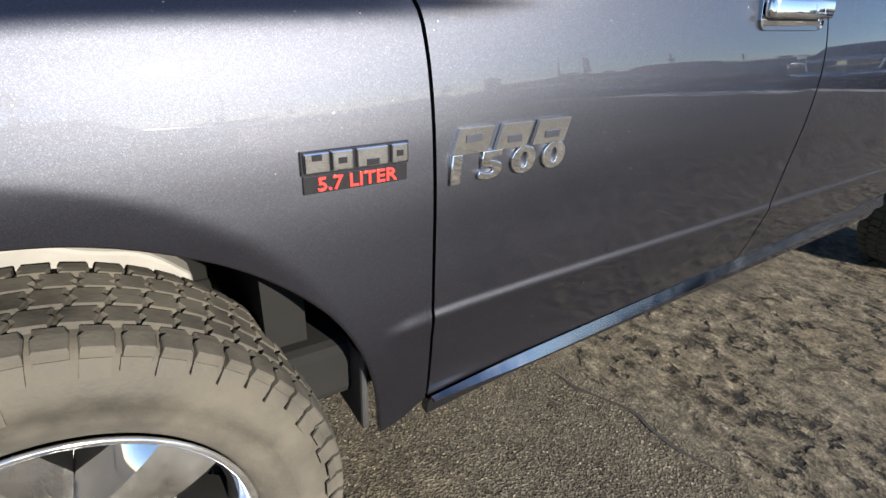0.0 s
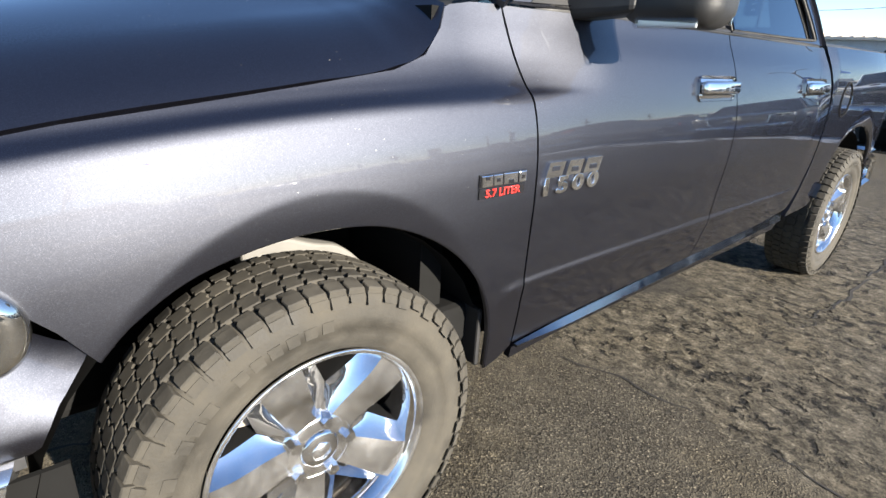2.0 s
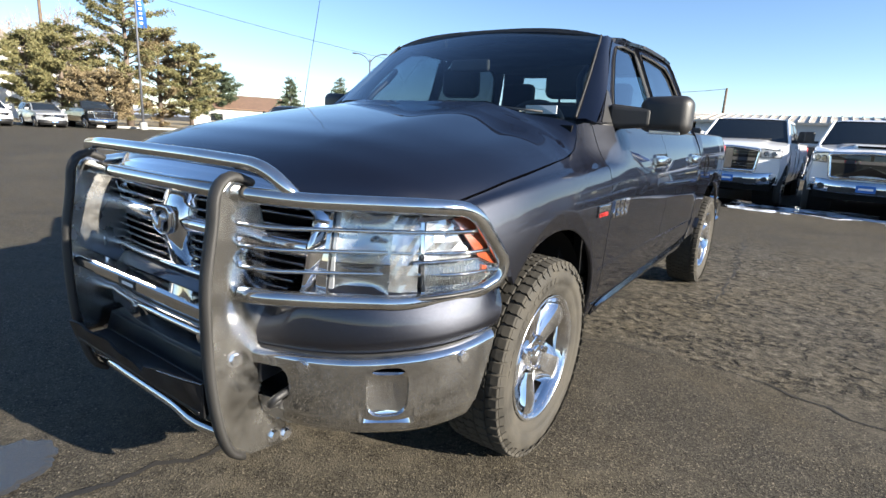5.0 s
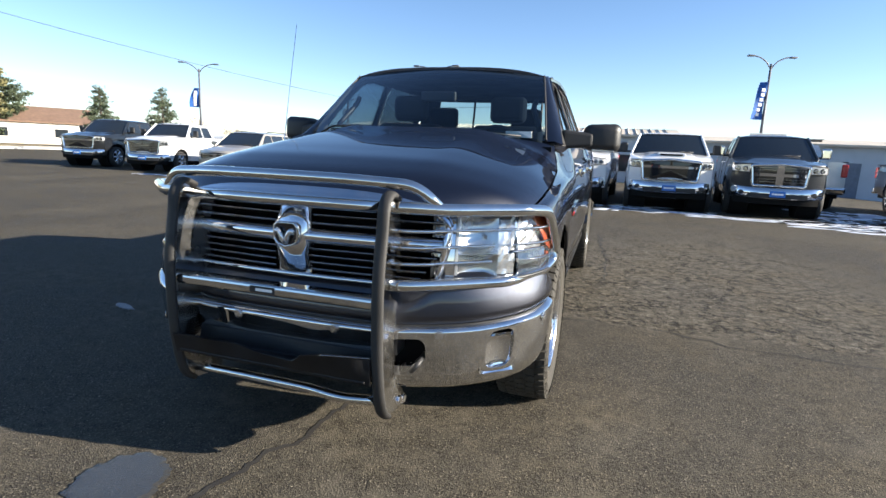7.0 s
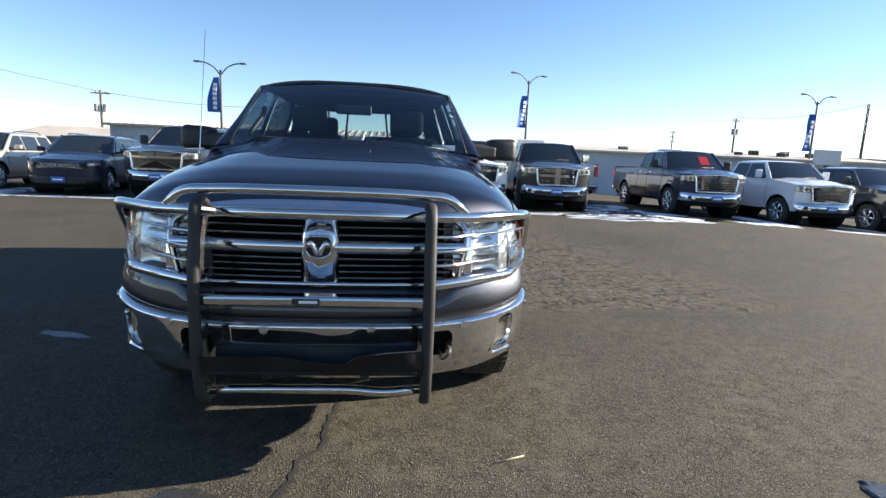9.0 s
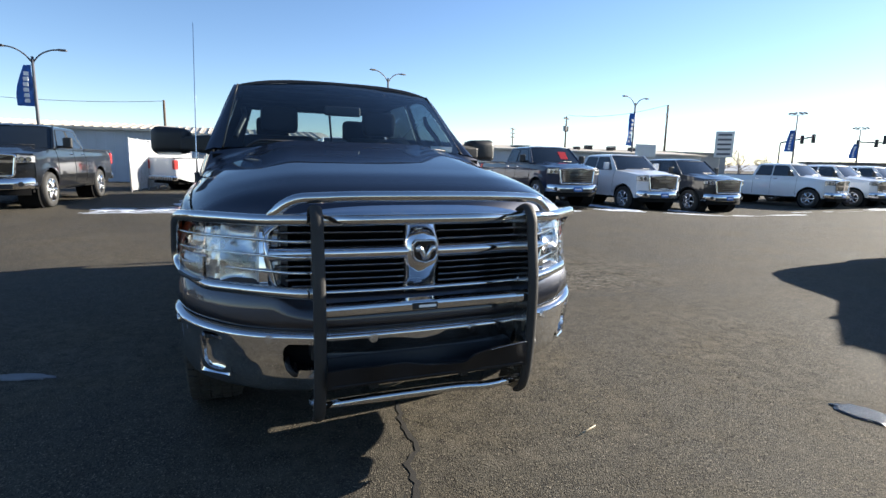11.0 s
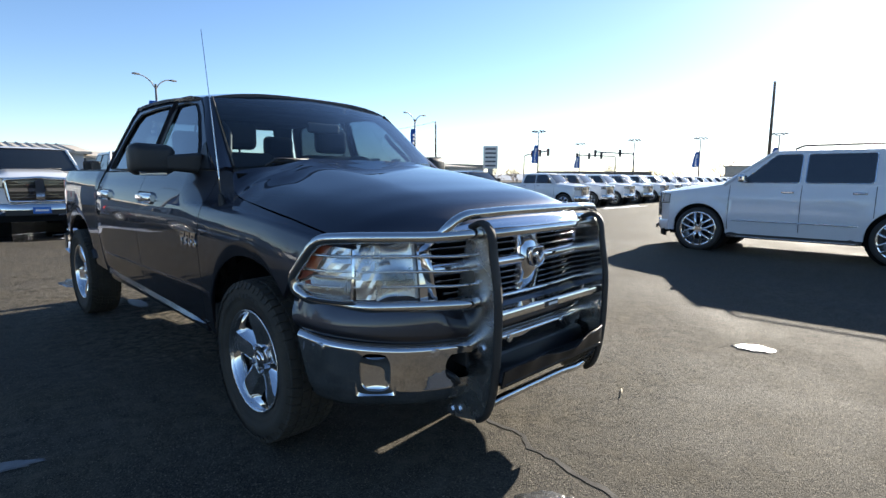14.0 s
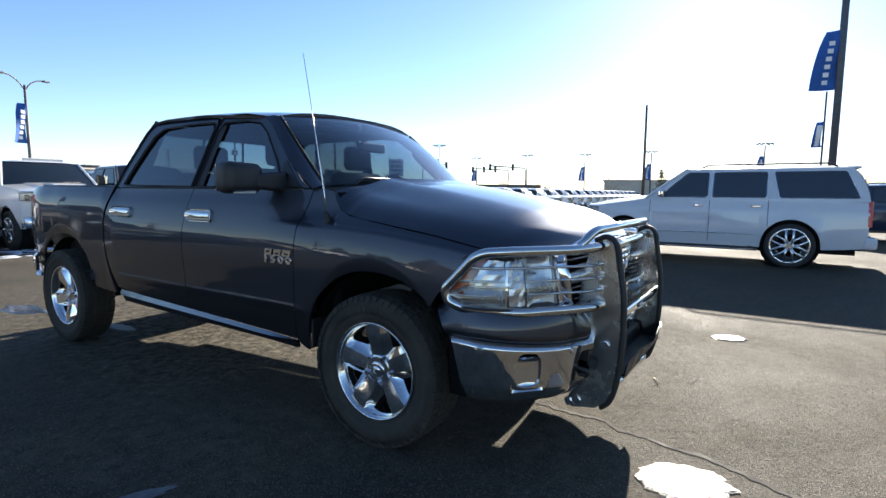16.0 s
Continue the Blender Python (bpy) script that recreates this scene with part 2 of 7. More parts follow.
def tube(points, radius, sides=14, caps=True, bm=None, flat=1.0):
    """A tube along a polyline."""
    bm = bm or bmesh.new()
    pts = [Vector(p) for p in points]
    rings, up = [], None
    for i, p in enumerate(pts):
        ahead = (pts[min(i + 1, len(pts) - 1)] - pts[max(i - 1, 0)]).normalized()
        up = (Vector((0, 0, 1)) if abs(ahead.z) < 0.9 else Vector((0, 1, 0))) if up is None else up
        side = ahead.cross(up).normalized()
        up = side.cross(ahead).normalized()
        r = radius[i] if isinstance(radius, (list, tuple)) else radius
        rings.append([bm.verts.new(p + side * r * flat * math.cos(2 * math.pi * k / sides) + up * r * math.sin(2 * math.pi * k / sides)) for k in range(sides)])
    for a, b in zip(rings, rings[1:]):
        for k in range(sides):
            f = bm.faces.new((a[k], a[(k + 1) % sides], b[(k + 1) % sides], b[k]))
            f.smooth = True
    if caps:
        bm.faces.new(rings[0][::-1])
        bm.faces.new(rings[-1])
    bmesh.ops.recalc_face_normals(bm, faces=bm.faces)
    return bm


def lathe(profile, axis_at, segments=48, bm=None):
    """Turns (offset along x, radius) pairs about an axis along x through axis_at."""
    bm = bm or bmesh.new()
    cx, cy, cz = axis_at
    rings = [[bm.verts.new((cx + o, cy + r * math.cos(a), cz + r * math.sin(a))) for a in (2 * math.pi * k / segments for k in range(segments))] for o, r in profile]
    for a, b in zip(rings, rings[1:]):
        for k in range(segments):
            f = bm.faces.new((a[k], a[(k + 1) % segments], b[(k + 1) % segments], b[k]))
            f.smooth = True
    return bm


def along(points, n, smooth=False):
    """n points at even steps along a polyline of 2D or 3D points."""
    p = np.array(points, float)
    if smooth:
        q = [p[0]]
        for i in range(len(p) - 1):
            a, b, c, d = p[max(i - 1, 0)], p[i], p[i + 1], p[min(i + 2, len(p) - 1)]
            for t in np.linspace(0, 1, 9)[1:]:
                q.append(0.5 * (2 * b + (c - a) * t + (2 * a - 5 * b + 4 * c - d) * t**2 + (3 * b - a - 3 * c + d) * t**3))
        p = np.array(q)
    s = np.r_[0, np.cumsum(np.linalg.norm(np.diff(p, axis=0), axis=1))]
    at = np.linspace(0, s[-1], n)
    return np.stack([np.interp(at, s, p[:, k]) for k in range(p.shape[1])], 1)


def coons(bottom, top, left, right):
    """A patch between four edges, each an array of points."""
    nu, nv = len(bottom), len(left)
    u, v = np.linspace(0, 1, nu)[:, None, None], np.linspace(0, 1, nv)[None, :, None]
    ruled = (1 - v) * bottom[:, None] + v * top[:, None] + (1 - u) * left[None] + u * right[None]
    corners = (1 - u) * (1 - v) * bottom[0] + u * (1 - v) * bottom[-1] + (1 - u) * v * top[0] + u * v * top[-1]
    return ruled - corners


def sheet(grid, flip=False, rim=0.0, keep=None, closed=False):
    """A smooth skin over a grid of points, its edges folded back by rim metres; keep(i, j) leaves cells out."""
    g = np.asarray(grid, float)
    nu, nv = g.shape[:2]
    bm = bmesh.new()
    vs = [[bm.verts.new(g[i, j]) for j in range(nv)] for i in range(nu)]
    for i in range(nu if closed else nu - 1):
        for j in range(nv - 1):
            if keep is None or keep(i, j):
                k = (i + 1) % nu
                quad = (vs[i][j], vs[k][j], vs[k][j + 1], vs[i][j + 1])
                f = bm.faces.new(quad[::-1] if flip else quad)
                f.smooth = True
    bmesh.ops.delete(bm, geom=[v for v in bm.verts if not v.link_faces], context="VERTS")
    if rim:
        bm.normal_update()
        edges = [e for e in bm.edges if e.is_boundary]
        back = {v: v.normal.copy() for e in edges for v in e.verts}
        loops = [(e, e.link_loops[0].vert) for e in edges]
        twin = {v: bm.verts.new(v.co - n * rim) for v, n in back.items()}
        for e, first in loops:
            second = e.other_vert(first)
            f = bm.faces.new((second, first, twin[first], twin[second]))
            f.smooth = False
            e.smooth = False
    return bm


def mirrored(grid, side):
    g = np.array(grid, float)
    g[..., 0] *= side
    return g


def lerp_table(table, at):
    t = np.array(table, float)
    return np.interp(at, t[:, 0], t[:, 1])


def smooth_table(table, at):
    """A smooth curve through (key, value) rows."""
    t = np.array(table, float)
    x, y = t[:, 0], t[:, 1]
    m = np.gradient(y, x)
    at = np.clip(at, x[0], x[-1])
    i = np.clip(np.searchsorted(x, at) - 1, 0, len(x) - 2)
    h = x[i + 1] - x[i]
    s = (at - x[i]) / h
    return (2 * s**3 - 3 * s**2 + 1) * y[i] + (s**3 - 2 * s**2 + s) * h * m[i] + (3 * s**2 - 2 * s**3) * y[i + 1] + (s**3 - s**2) * h * m[i + 1]


def lettering(name, words, size, depth, mat, parent, where, label="", stretch=1.0, fat=0.0015):
    """Raised letters in the built-in font, as a mesh."""
    cu = bpy.data.curves.new(name, "FONT")
    cu.body, cu.size, cu.extrude, cu.bevel_depth, cu.align_x, cu.resolution_u = words, size, depth, fat if depth else 0.0, "CENTER", 3
    cu.bevel_resolution = 1
    cu.offset = fat
    ob = bpy.data.objects.new(name, cu)
    scene.collection.objects.link(ob)
    me = bpy.data.meshes.new_from_object(ob.evaluated_get(bpy.context.evaluated_depsgraph_get()))
    bpy.data.objects.remove(ob)
    me.materials.clear()
    me.transform(where @ Matrix.Diagonal((stretch, 1, 1, 1)))
    return put(name, me, mat, parent, label)


def soft(a, b, x):
    t = min(max((x - a) / (b - a), 0), 1)
    return t * t * (3 - 2 * t)


# ---- the grey pickup truck: front towards -y, its left towards +x, front axle at y = 0 ----
SIDE_DOOR = [(0.40, 0.935), (0.50, 0.955), (0.60, 0.973), (0.668, 0.982), (0.73, 0.986), (0.80, 0.990), (0.95, 1.0), (1.05, 0.998), (1.15, 0.983), (1.25, 0.957), (1.33, 0.925), (1.40, 0.905)]
SIDE_FENDER = [(0.40, 0.955), (0.60, 0.982), (0.80, 0.996), (0.93, 1.003), (1.0, 1.003), (1.05, 0.998), (1.09, 0.991), (1.12, 0.983), (1.142, 0.975), (1.154, 0.966), (1.166, 0.950), (1.185, 0.933), (1.22, 0.910), (1.30, 0.882), (1.40, 0.855), (1.5, 0.83)]
SIDE_BED = [(0.40, 0.94), (0.60, 0.965), (0.80, 0.98), (1.0, 0.985), (1.12, 0.985), (1.22, 0.978), (1.30, 0.962), (1.36, 0.935), (1.42, 0.9)]
TAPER = [(-1.1, -0.2), (-0.8, -0.075), (-0.6, -0.025), (-0.4, 0.0), (0.0, 0.004), (0.6, 0.0), (2.7, 0.0), (3.7, 0.0), (4.1, -0.02), (4.25, -0.05)]


CREASE = [(-0.9, 1.0), (-0.75, 1.035), (-0.5, 1.082), (-0.19, 1.122), (0.1, 1.146), (0.45, 1.160), (1.0, 1.165)]   # height of the shoulder crease along the fender


def side_x(y, z):
    """Half the body's width at a place along it and a height."""
    y, z = np.asarray(y, float), np.asarray(z, float)
    w = np.clip((y - 0.38) / 0.5, 0, 1)
    w = w * w * (3 - 2 * w)
    b = np.clip((y - 2.60) / 0.2, 0, 1)
    x = smooth_table(SIDE_FENDER, z + 1.15 - smooth_table(CREASE, y)) * (1 - w) + smooth_table(SIDE_DOOR, z) * w
    x = x * (1 - b) + smooth_table(SIDE_BED, z) * b
    for yc, zc, r, q in ((0.0, 0.40, 0.53, 1.22), (3.5, 0.43, 0.535, 1.14)):
        d = np.hypot(q * (y - yc), z - zc) - r
        x = x - 0.013 * (1 - np.clip(d, 0, 0.08) / 0.08) * np.clip((z - 0.62) / 0.25, 0, 1)
    # the pressed line low on the doors
    zc = 0.686 + 0.004 * np.clip(y - 0.7, -0.2, 2) - 0.07 * np.clip(0.62 - y, 0, 0.12)
    rise = np.interp(z - zc, [-0.05, -0.006, 0.001, 0.012], [0.0, 0.0036, 0.0032, 0.0])
    x = x + rise * np.clip((y - 0.485) / 0.05, 0, 1) * np.clip((2.66 - y) / 0.1, 0, 1)
    return x + smooth_table(TAPER, y)


def on_side(grid, side):
    """Lays a grid of (y, z) on the body's side."""
    g = np.asarray(grid, float)
    return np.stack([side * side_x(g[..., 0], g[..., 1]), g[..., 0], g[..., 1]], -1)


def side_panel(name, bottom, top, left, right, side, nu, nv, smooth=(0, 0, 0, 0), mat=None, label=""):
    edges = [along(e, n, s) for e, n, s in zip((bottom, top, left, right), (nu, nu, nv, nv), smooth)]
    grid = on_side(coons(*edges), side)
    return part(name, sheet(grid, flip=side < 0, rim=0.02), mat or PAINT, truck, label)


truck = thing("pickup_truck", "dark granite-grey crew-cab pickup with dusty paint, parked on asphalt", "pickup truck")
ARCH_F = [(-0.37, 0.80), (-0.32, 0.852), (-0.22, 0.908), (-0.06, 0.938), (0.1, 0.932), (0.225, 0.890), (0.325, 0.827), (0.405, 0.743), (0.455, 0.65), (0.480, 0.562), (0.491, 0.49), (0.496, 0.434)]
ARCH_R = [(3.00, 0.56), (3.03, 0.68), (3.10, 0.81), (3.21, 0.905), (3.36, 0.955), (3.52, 0.965), (3.68, 0.945), (3.82, 0.88), (3.92, 0.78), (3.96, 0.66), (3.96, 0.57)]
DOOR_FRONT = [(0.595, 0.482), (0.592, 0.55), (0.578, 0.82), (0.566, 1.0), (0.558, 1.13), (0.546, 1.22), (0.530, 1.30), (0.520, 1.355)]
DOOR_MID = [(1.63, 0.526), (1.66, 0.63), (1.673, 0.8), (1.672, 1.05), (1.652, 1.2), (1.633, 1.355)]
DOOR_REAR = [(2.61, 0.585), (2.675, 0.67), (2.742, 0.82), (2.76, 1.0), (2.732, 1.15), (2.68, 1.28), (2.65, 1.355)]
GAP = 0.006


def shifted(points, dy):
    return [(y + dy, z) for y, z in points]


for side in (1, -1):
    seam = [(-0.755, 1.052), (-0.55, 1.098), (-0.36, 1.135), (0.0, 1.185), (0.2, 1.215), (0.285, 1.245), (0.335, 1.30), (0.355, 1.345), (0.43, 1.358), (0.516, 1.360)]
    round_edge = np.concatenate([along(seam, 90, False), along(shifted(DOOR_FRONT, -GAP)[::-1], 60, True)[1:]])
    fender = coons(along(ARCH_F, 149, True), round_edge, along([(-0.37, 0.80), (-0.41, 0.862), (-0.448, 0.905), (-0.50, 0.975), (-0.535, 1.015), (-0.575, 1.040), (-0.62, 1.050), (-0.68, 1.053), (-0.755, 1.050)], 48, False), along([(0.496, 0.434), (0.54, 0.446), (0.589, 0.478)], 48, False))
    part("front_fender", sheet(on_side(fender, side), flip=side < 0, rim=0.02), PAINT, truck)
    side_panel("front_door", [(0.595, 0.482), (1.627, 0.526)], [(0.520, 1.355), (1.63, 1.358)], DOOR_FRONT, shifted(DOOR_MID, -GAP / 2), side, 30, 180, (0, 0, 1, 1))
    side_panel("rear_door", [(1.633, 0.526), (2.30, 0.553), (2.61, 0.585)], [(1.636, 1.358), (2.65, 1.358)], shifted(DOOR_MID, GAP / 2), DOOR_REAR, side, 30, 180, (0, 0, 1, 1))
    side_panel("rocker_panel", [(0.60, 0.425), (2.56, 0.475)], [(0.60, 0.462), (2.60, 0.536)], [(0.60, 0.425), (0.60, 0.462)], [(2.56, 0.475), (2.60, 0.536)], side, 20, 4)
    bed_front = [(2.675, 0.53), (2.715, 0.64), (2.768, 0.82), (2.785, 1.0), (2.76, 1.15), (2.71, 1.28), (2.685, 1.365)]
    side_panel("bed_side", [(2.675, 0.53), (2.84, 0.535), (2.96, 0.545)] + ARCH_R + [(4.04, 0.57), (4.22, 0.66)], [(2.685, 1.365), (4.24, 1.375)], bed_front, [(4.22, 0.66), (4.255, 0.9), (4.265, 1.15), (4.24, 1.375)], side, 110, 34, (1, 0, 1, 1))
    # the belt moulding under the windows, the crease strip and the bright sill strip
    strip = [(side * (float(side_x(y, 1.357)) - 0.012), y, 1.362 - 0.006 * abs(y - 1.6)) for y in np.linspace(0.62, 2.6, 24)]
    part("belt_moulding", tube(strip, 0.013, 8), BLACK, truck, "black rubber window-sill moulding")
    ys = np.linspace(0.60, 2.60, 30)
    grid = np.array([[(side * (float(side_x(y, 0.5)) + 0.003 + 0.012 * j / 3), y, 0.486 + 0.042 * (y - 0.72) - (0.022 + 0.010 * (y - 0.72)) * min((y - 0.58) / 0.25, 1) * j / 3) for j in range(4)] for y in ys])
    part("sill_trim", sheet(grid, flip=side > 0, rim=0.008), SILL, truck, "dusty bright metal sill strip")
    # door handles: a dished black surround with a bright grip across it
    for name_y in (1.49, 2.49):
        x = float(side_x(name_y, 1.18))
        tilt = pose(side * x, name_y, 1.18, 0, side * -8, 0)
        ring = box(-0.012, 0.006, -0.135, 0.135, -0.042, 0.040, 0.02, 3)
        ring.transform(tilt)
        cup = part("door_handle", ring, CHROME, truck, "chrome door handle with a dark recess")
        well = box(-0.012, 0.009, -0.12, 0.12, -0.03, 0.028, 0.016, 3)
        well.transform(tilt)
        part("handle_recess", well, BLACK, cup)
        g = box(-0.010, 0.014, -0.128, 0.128, -0.020, 0.022, 0.011, 4)
        for v in g.verts:
            v.co.x = v.co.x * 1.0 + 0.030 * (1 - (v.co.y / 0.15) ** 4)
            v.co.x *= side
        if side < 0:
            bmesh.ops.reverse_faces(g, faces=g.faces)
        g.transform(tilt)
        part("grip", g, CHROME, cup, smooth=True)
    # greenhouse side: x falls inwards with height
    def cab_x(y, z):
        return 0.912 - 0.41 * (z - 1.35) - 0.05 * max(0.0, 1.0 - y) ** 1.5

    def cab_ring(name, outer, inner, mat, rim=0.012, n=64):
        ring = lambda p: np.array([np.array(q) * (1 - t) + np.array(r) * t for q, r in zip(p, p[1:] + p[:1]) for t in np.linspace(0, 1, 6, endpoint=False)] + [p[0]])
        a, b = ring(outer), ring(inner)
        rows = [a, a * 0.5 + b * 0.5, b]
        g = np.array([[(side * cab_x(y, z), y, z) for y, z in row] for row in rows])
        return part(name, sheet(g, flip=side < 0, rim=rim), mat, truck)

    win_f = [(0.78, 1.37), (1.52, 1.37), (1.61, 1.372), (1.56, 1.755), (1.51, 1.812), (1.30, 1.812), (1.15, 1.79), (1.04, 1.71), (0.88, 1.54), (0.785, 1.41)]
    out_f = [(0.53, 1.36), (1.45, 1.36), (1.642, 1.36), (1.592, 1.78), (1.56, 1.864), (1.30, 1.857), (1.11, 1.828), (0.99, 1.745), (0.77, 1.535), (0.60, 1.40)]
    win_r = [(1.67, 1.372), (2.30, 1.378), (2.575, 1.384), (2.545, 1.46), (2.435, 1.66), (2.37, 1.755), (2.27, 1.808), (1.95, 1.823), (1.655, 1.82), (1.625, 1.765)]
    out_r = [(1.646, 1.36), (2.30, 1.36), (2.69, 1.36), (2.65, 1.50), (2.555, 1.70), (2.50, 1.80), (2.41, 1.868), (1.95, 1.882), (1.61, 1.866), (1.596, 1.78)]
    cab_ring("front_window_frame", out_f, win_f, PAINT)
    cab_ring("rear_window_frame", out_r, win_r, PAINT)
    for name_w, loop, mat in (("front_side_window", win_f, SIDE_GLASS), ("rear_side_window", win_r, TINTED)):
        a = along(loop + loop[:1], 48)
        mid = a.mean(0)
        g = np.array([[(side * (cab_x(y, z) - 0.010), y, z) for y, z in mid + (a - mid) * k] for k in (1.02, 0.5, 0.0)])
        part(name_w, sheet(g, flip=side < 0), mat, truck)
        part("window_seal", tube([(side * (cab_x(y, z) + 0.001), y, z) for y, z in along(loop + loop[:1], 90)], 0.0055, 6, caps=False), RUBBER, truck, "thin black window seal")
    # black pillar trim between the windows, and the mirror triangle
    quad = [[(1.545, 1.372), (1.625, 1.372)], [(1.53, 1.6), (1.60, 1.6)], [(1.50, 1.79), (1.575, 1.79)]]
    g = np.array([[(side * (cab_x(y, z) + 0.004), y, z) for y, z in row] for row in quad])
    part("pillar_trim", sheet(g, flip=side > 0, rim=0.006), BLACK, truck, "matt black trim on the pillar")
    tri = [[(0.60, 1.368), (0.66, 1.415), (0.785, 1.53)], [(0.70, 1.368), (0.74, 1.40), (0.79, 1.525)], [(0.80, 1.368), (0.80, 1.40), (0.80, 1.52)]]
    g = np.array([[(side * (cab_x(y, z) + 0.005), y, z) for y, z in row] for row in tri])
    part("mirror_base", sheet(g, flip=side < 0, rim=0.01), BLACK, truck)
    # A pillar between windscreen and door
    inner = along([(0.806, 0.50, 1.375), (0.762, 0.72, 1.57), (0.722, 0.90, 1.735), (0.700, 1.0, 1.822)], 20, True)
    outer_ = along([(0.905, 0.50, 1.36), (0.845, 0.76, 1.535), (0.757, 0.985, 1.742), (0.722, 1.12, 1.824)], 20, True)
    g = np.stack([inner, inner * 0.6 + outer_ * 0.4 + (0.012, -0.015, 0.008), outer_], 1)
    part("windscreen_pillar", sheet(mirrored(g, side), flip=side > 0, rim=0.015), PAINT, truck)
    part("windscreen_seal", tube([(side * x, y - 0.006, z + 0.004) for x, y, z in inner], 0.006, 8), RUBBER, truck)
    # wheel housings
    for yc, r in ((0.0, 0.50), (3.5, 0.50)):
        liner = lathe([(0.0, r), (-0.42, r), (-0.42, 0.05)], (0, yc, 0.43), 32)
        bmesh.ops.delete(liner, geom=[v for v in liner.verts if v.co.z < 0.44], context="VERTS")
        for v in liner.verts:
            v.co.x = side * (v.co.x + 0.93)
            v.co.z = min(v.co.z, 0.93)
        part("wheel_housing", liner, DARK, truck)
    # sunlit stretch of the dusty liner, its brightness put in as paler colour
    arch_line = along([(-0.06, 0.795), (0.0, 0.80), (0.1, 0.785), (0.17, 0.758), (0.25, 0.70)], 20, True)
    arm_out = [(y, z + 0.026 + 0.006 * math.sin(40 * y)) for y, z in arch_line] + [(y, z - 0.026) for y, z in arch_line[::-1]]
    part("arch_liner", prism(arm_out, min(side * 0.66, side * 0.72), max(side * 0.66, side * 0.72), 0.008), TAN_METAL, truck, "dusty liner edge above the tyre, coloured pale as if sunlit")
    part("arch_lip", tube([(side * (float(side_x(y, z)) - 0.006), y, z) for y, z in along(ARCH_F, 60, True)], 0.005, 8), PAINT, truck)
    part("arch_lip", tube([(side * (float(side_x(y, z)) - 0.006), y, z) for y, z in along(ARCH_R, 60, True)], 0.005, 8), PAINT, truck)
    flap = box(side * 0.86 - 0.10, side * 0.86 + 0.09, 0.462, 0.477, 0.448, 0.62, 0.006)
    part("mud_flap", flap, BLACK, truck)

# ---- bonnet ----
SEAM_Z = [(-0.80, 1.045), (-0.755, 1.058), (-0.55, 1.104), (-0.36, 1.141), (0.0, 1.191), (0.2, 1.221), (0.285, 1.251), (0.335, 1.305), (0.355, 1.349)]
BONNET_C = [(-0.97, 1.085), (-0.93, 1.13), (-0.86, 1.178), (-0.72, 1.225), (-0.5, 1.268), (-0.2, 1.312), (0.1, 1.35), (0.36, 1.378)]


def bonnet_point(u, v):
    """u runs across from -1 to 1, v from the front edge to the windscreen."""
    a = abs(u)
    y_edge = -0.80 + v * 1.155
    y_mid = -0.97 + v * (0.325 + 0.97)
    k = a ** 2.4
    y = y_mid * (1 - k) + y_edge * k
    ys = y_edge
    xs = float(side_x(ys, lerp_table(SEAM_Z, ys))) - 0.002
    if v < 0.12:
        xs -= 0.10 * (1 - v / 0.12) ** 2
    zs = float(smooth_table(SEAM_Z, ys)) - 0.004
    zc = float(smooth_table(BONNET_C, y_mid))
    f = 0.16 * a**2 + 0.84 * a**7
    z = zc + (zs - zc) * f
    top, foot = 0.47 - 0.03 * v, 0.84 - 0.06 * soft(0.2, 0.95, v)
    s = min(max((foot - a) / (foot - top), 0), 1)
    z += (0.018 + 0.028 * soft(0.15, 0.95, v)) * s * s * (3 - 2 * s) * soft(0.02, 0.25, v)
    rear = max(0, (v - 0.86) / 0.14)
    z += 0.012 * rear * (1 - a**8)
    return (xs * u, y, z)


grid = [[bonnet_point(u, v) for v in 1 - (1 - np.linspace(0, 1, 70)) ** 1.5] for u in np.sign(np.linspace(-1, 1, 121)) * np.abs(np.linspace(-1, 1, 121)) ** 0.85]
part("bonnet", sheet(grid, rim=0.022), PAINT, truck, "sculpted granite-grey bonnet with a raised centre")

# ---- cowl, windscreen, roof and rear glass ----
def screen(u, v, lift=0.0):
    """The windscreen: u across, v up."""
    base = np.array((0.806 * u, 0.50 - 0.17 * (1 - u * u), 1.375 + 0.045 * (1 - u * u)))
    top = np.array((0.700 * u, 1.0 - 0.06 * (1 - u * u), 1.822 + 0.045 * (1 - u * u)))
    p = base * (1 - v) + top * v
    return p + np.array((0, -0.02, 0.014)) * (4 * v * (1 - v)) + np.array((0, -lift, lift))


part("windscreen", sheet([[screen(u, v) for v in np.linspace(0.0, 1, 14)] for u in np.linspace(-1, 1, 25)]), GLASS, truck, "windscreen glass with a dark shade band")
part("shade_band", sheet([[screen(u, v, -0.004) for v in np.linspace(0.93, 1.0, 4)] for u in np.linspace(-1, 1, 25)]), DARK, truck)
cowl = [[(0.84 * u * (1 - 0.05 * w), (0.36 - 0.035 * (1 - u * u)) * (1 - w) + w * (0.52 - 0.17 * (1 - u * u)), 1.330 + 0.02 * (1 - u * u) + w * (0.035 + 0.02 * (1 - u * u)) - 0.03 * math.sin(math.pi * w)) for w in np.linspace(0, 1, 6)] for u in np.linspace(-1, 1, 25)]
part("cowl", sheet(cowl, rim=0.02), BLACK, truck, "black plastic cowl under the windscreen")


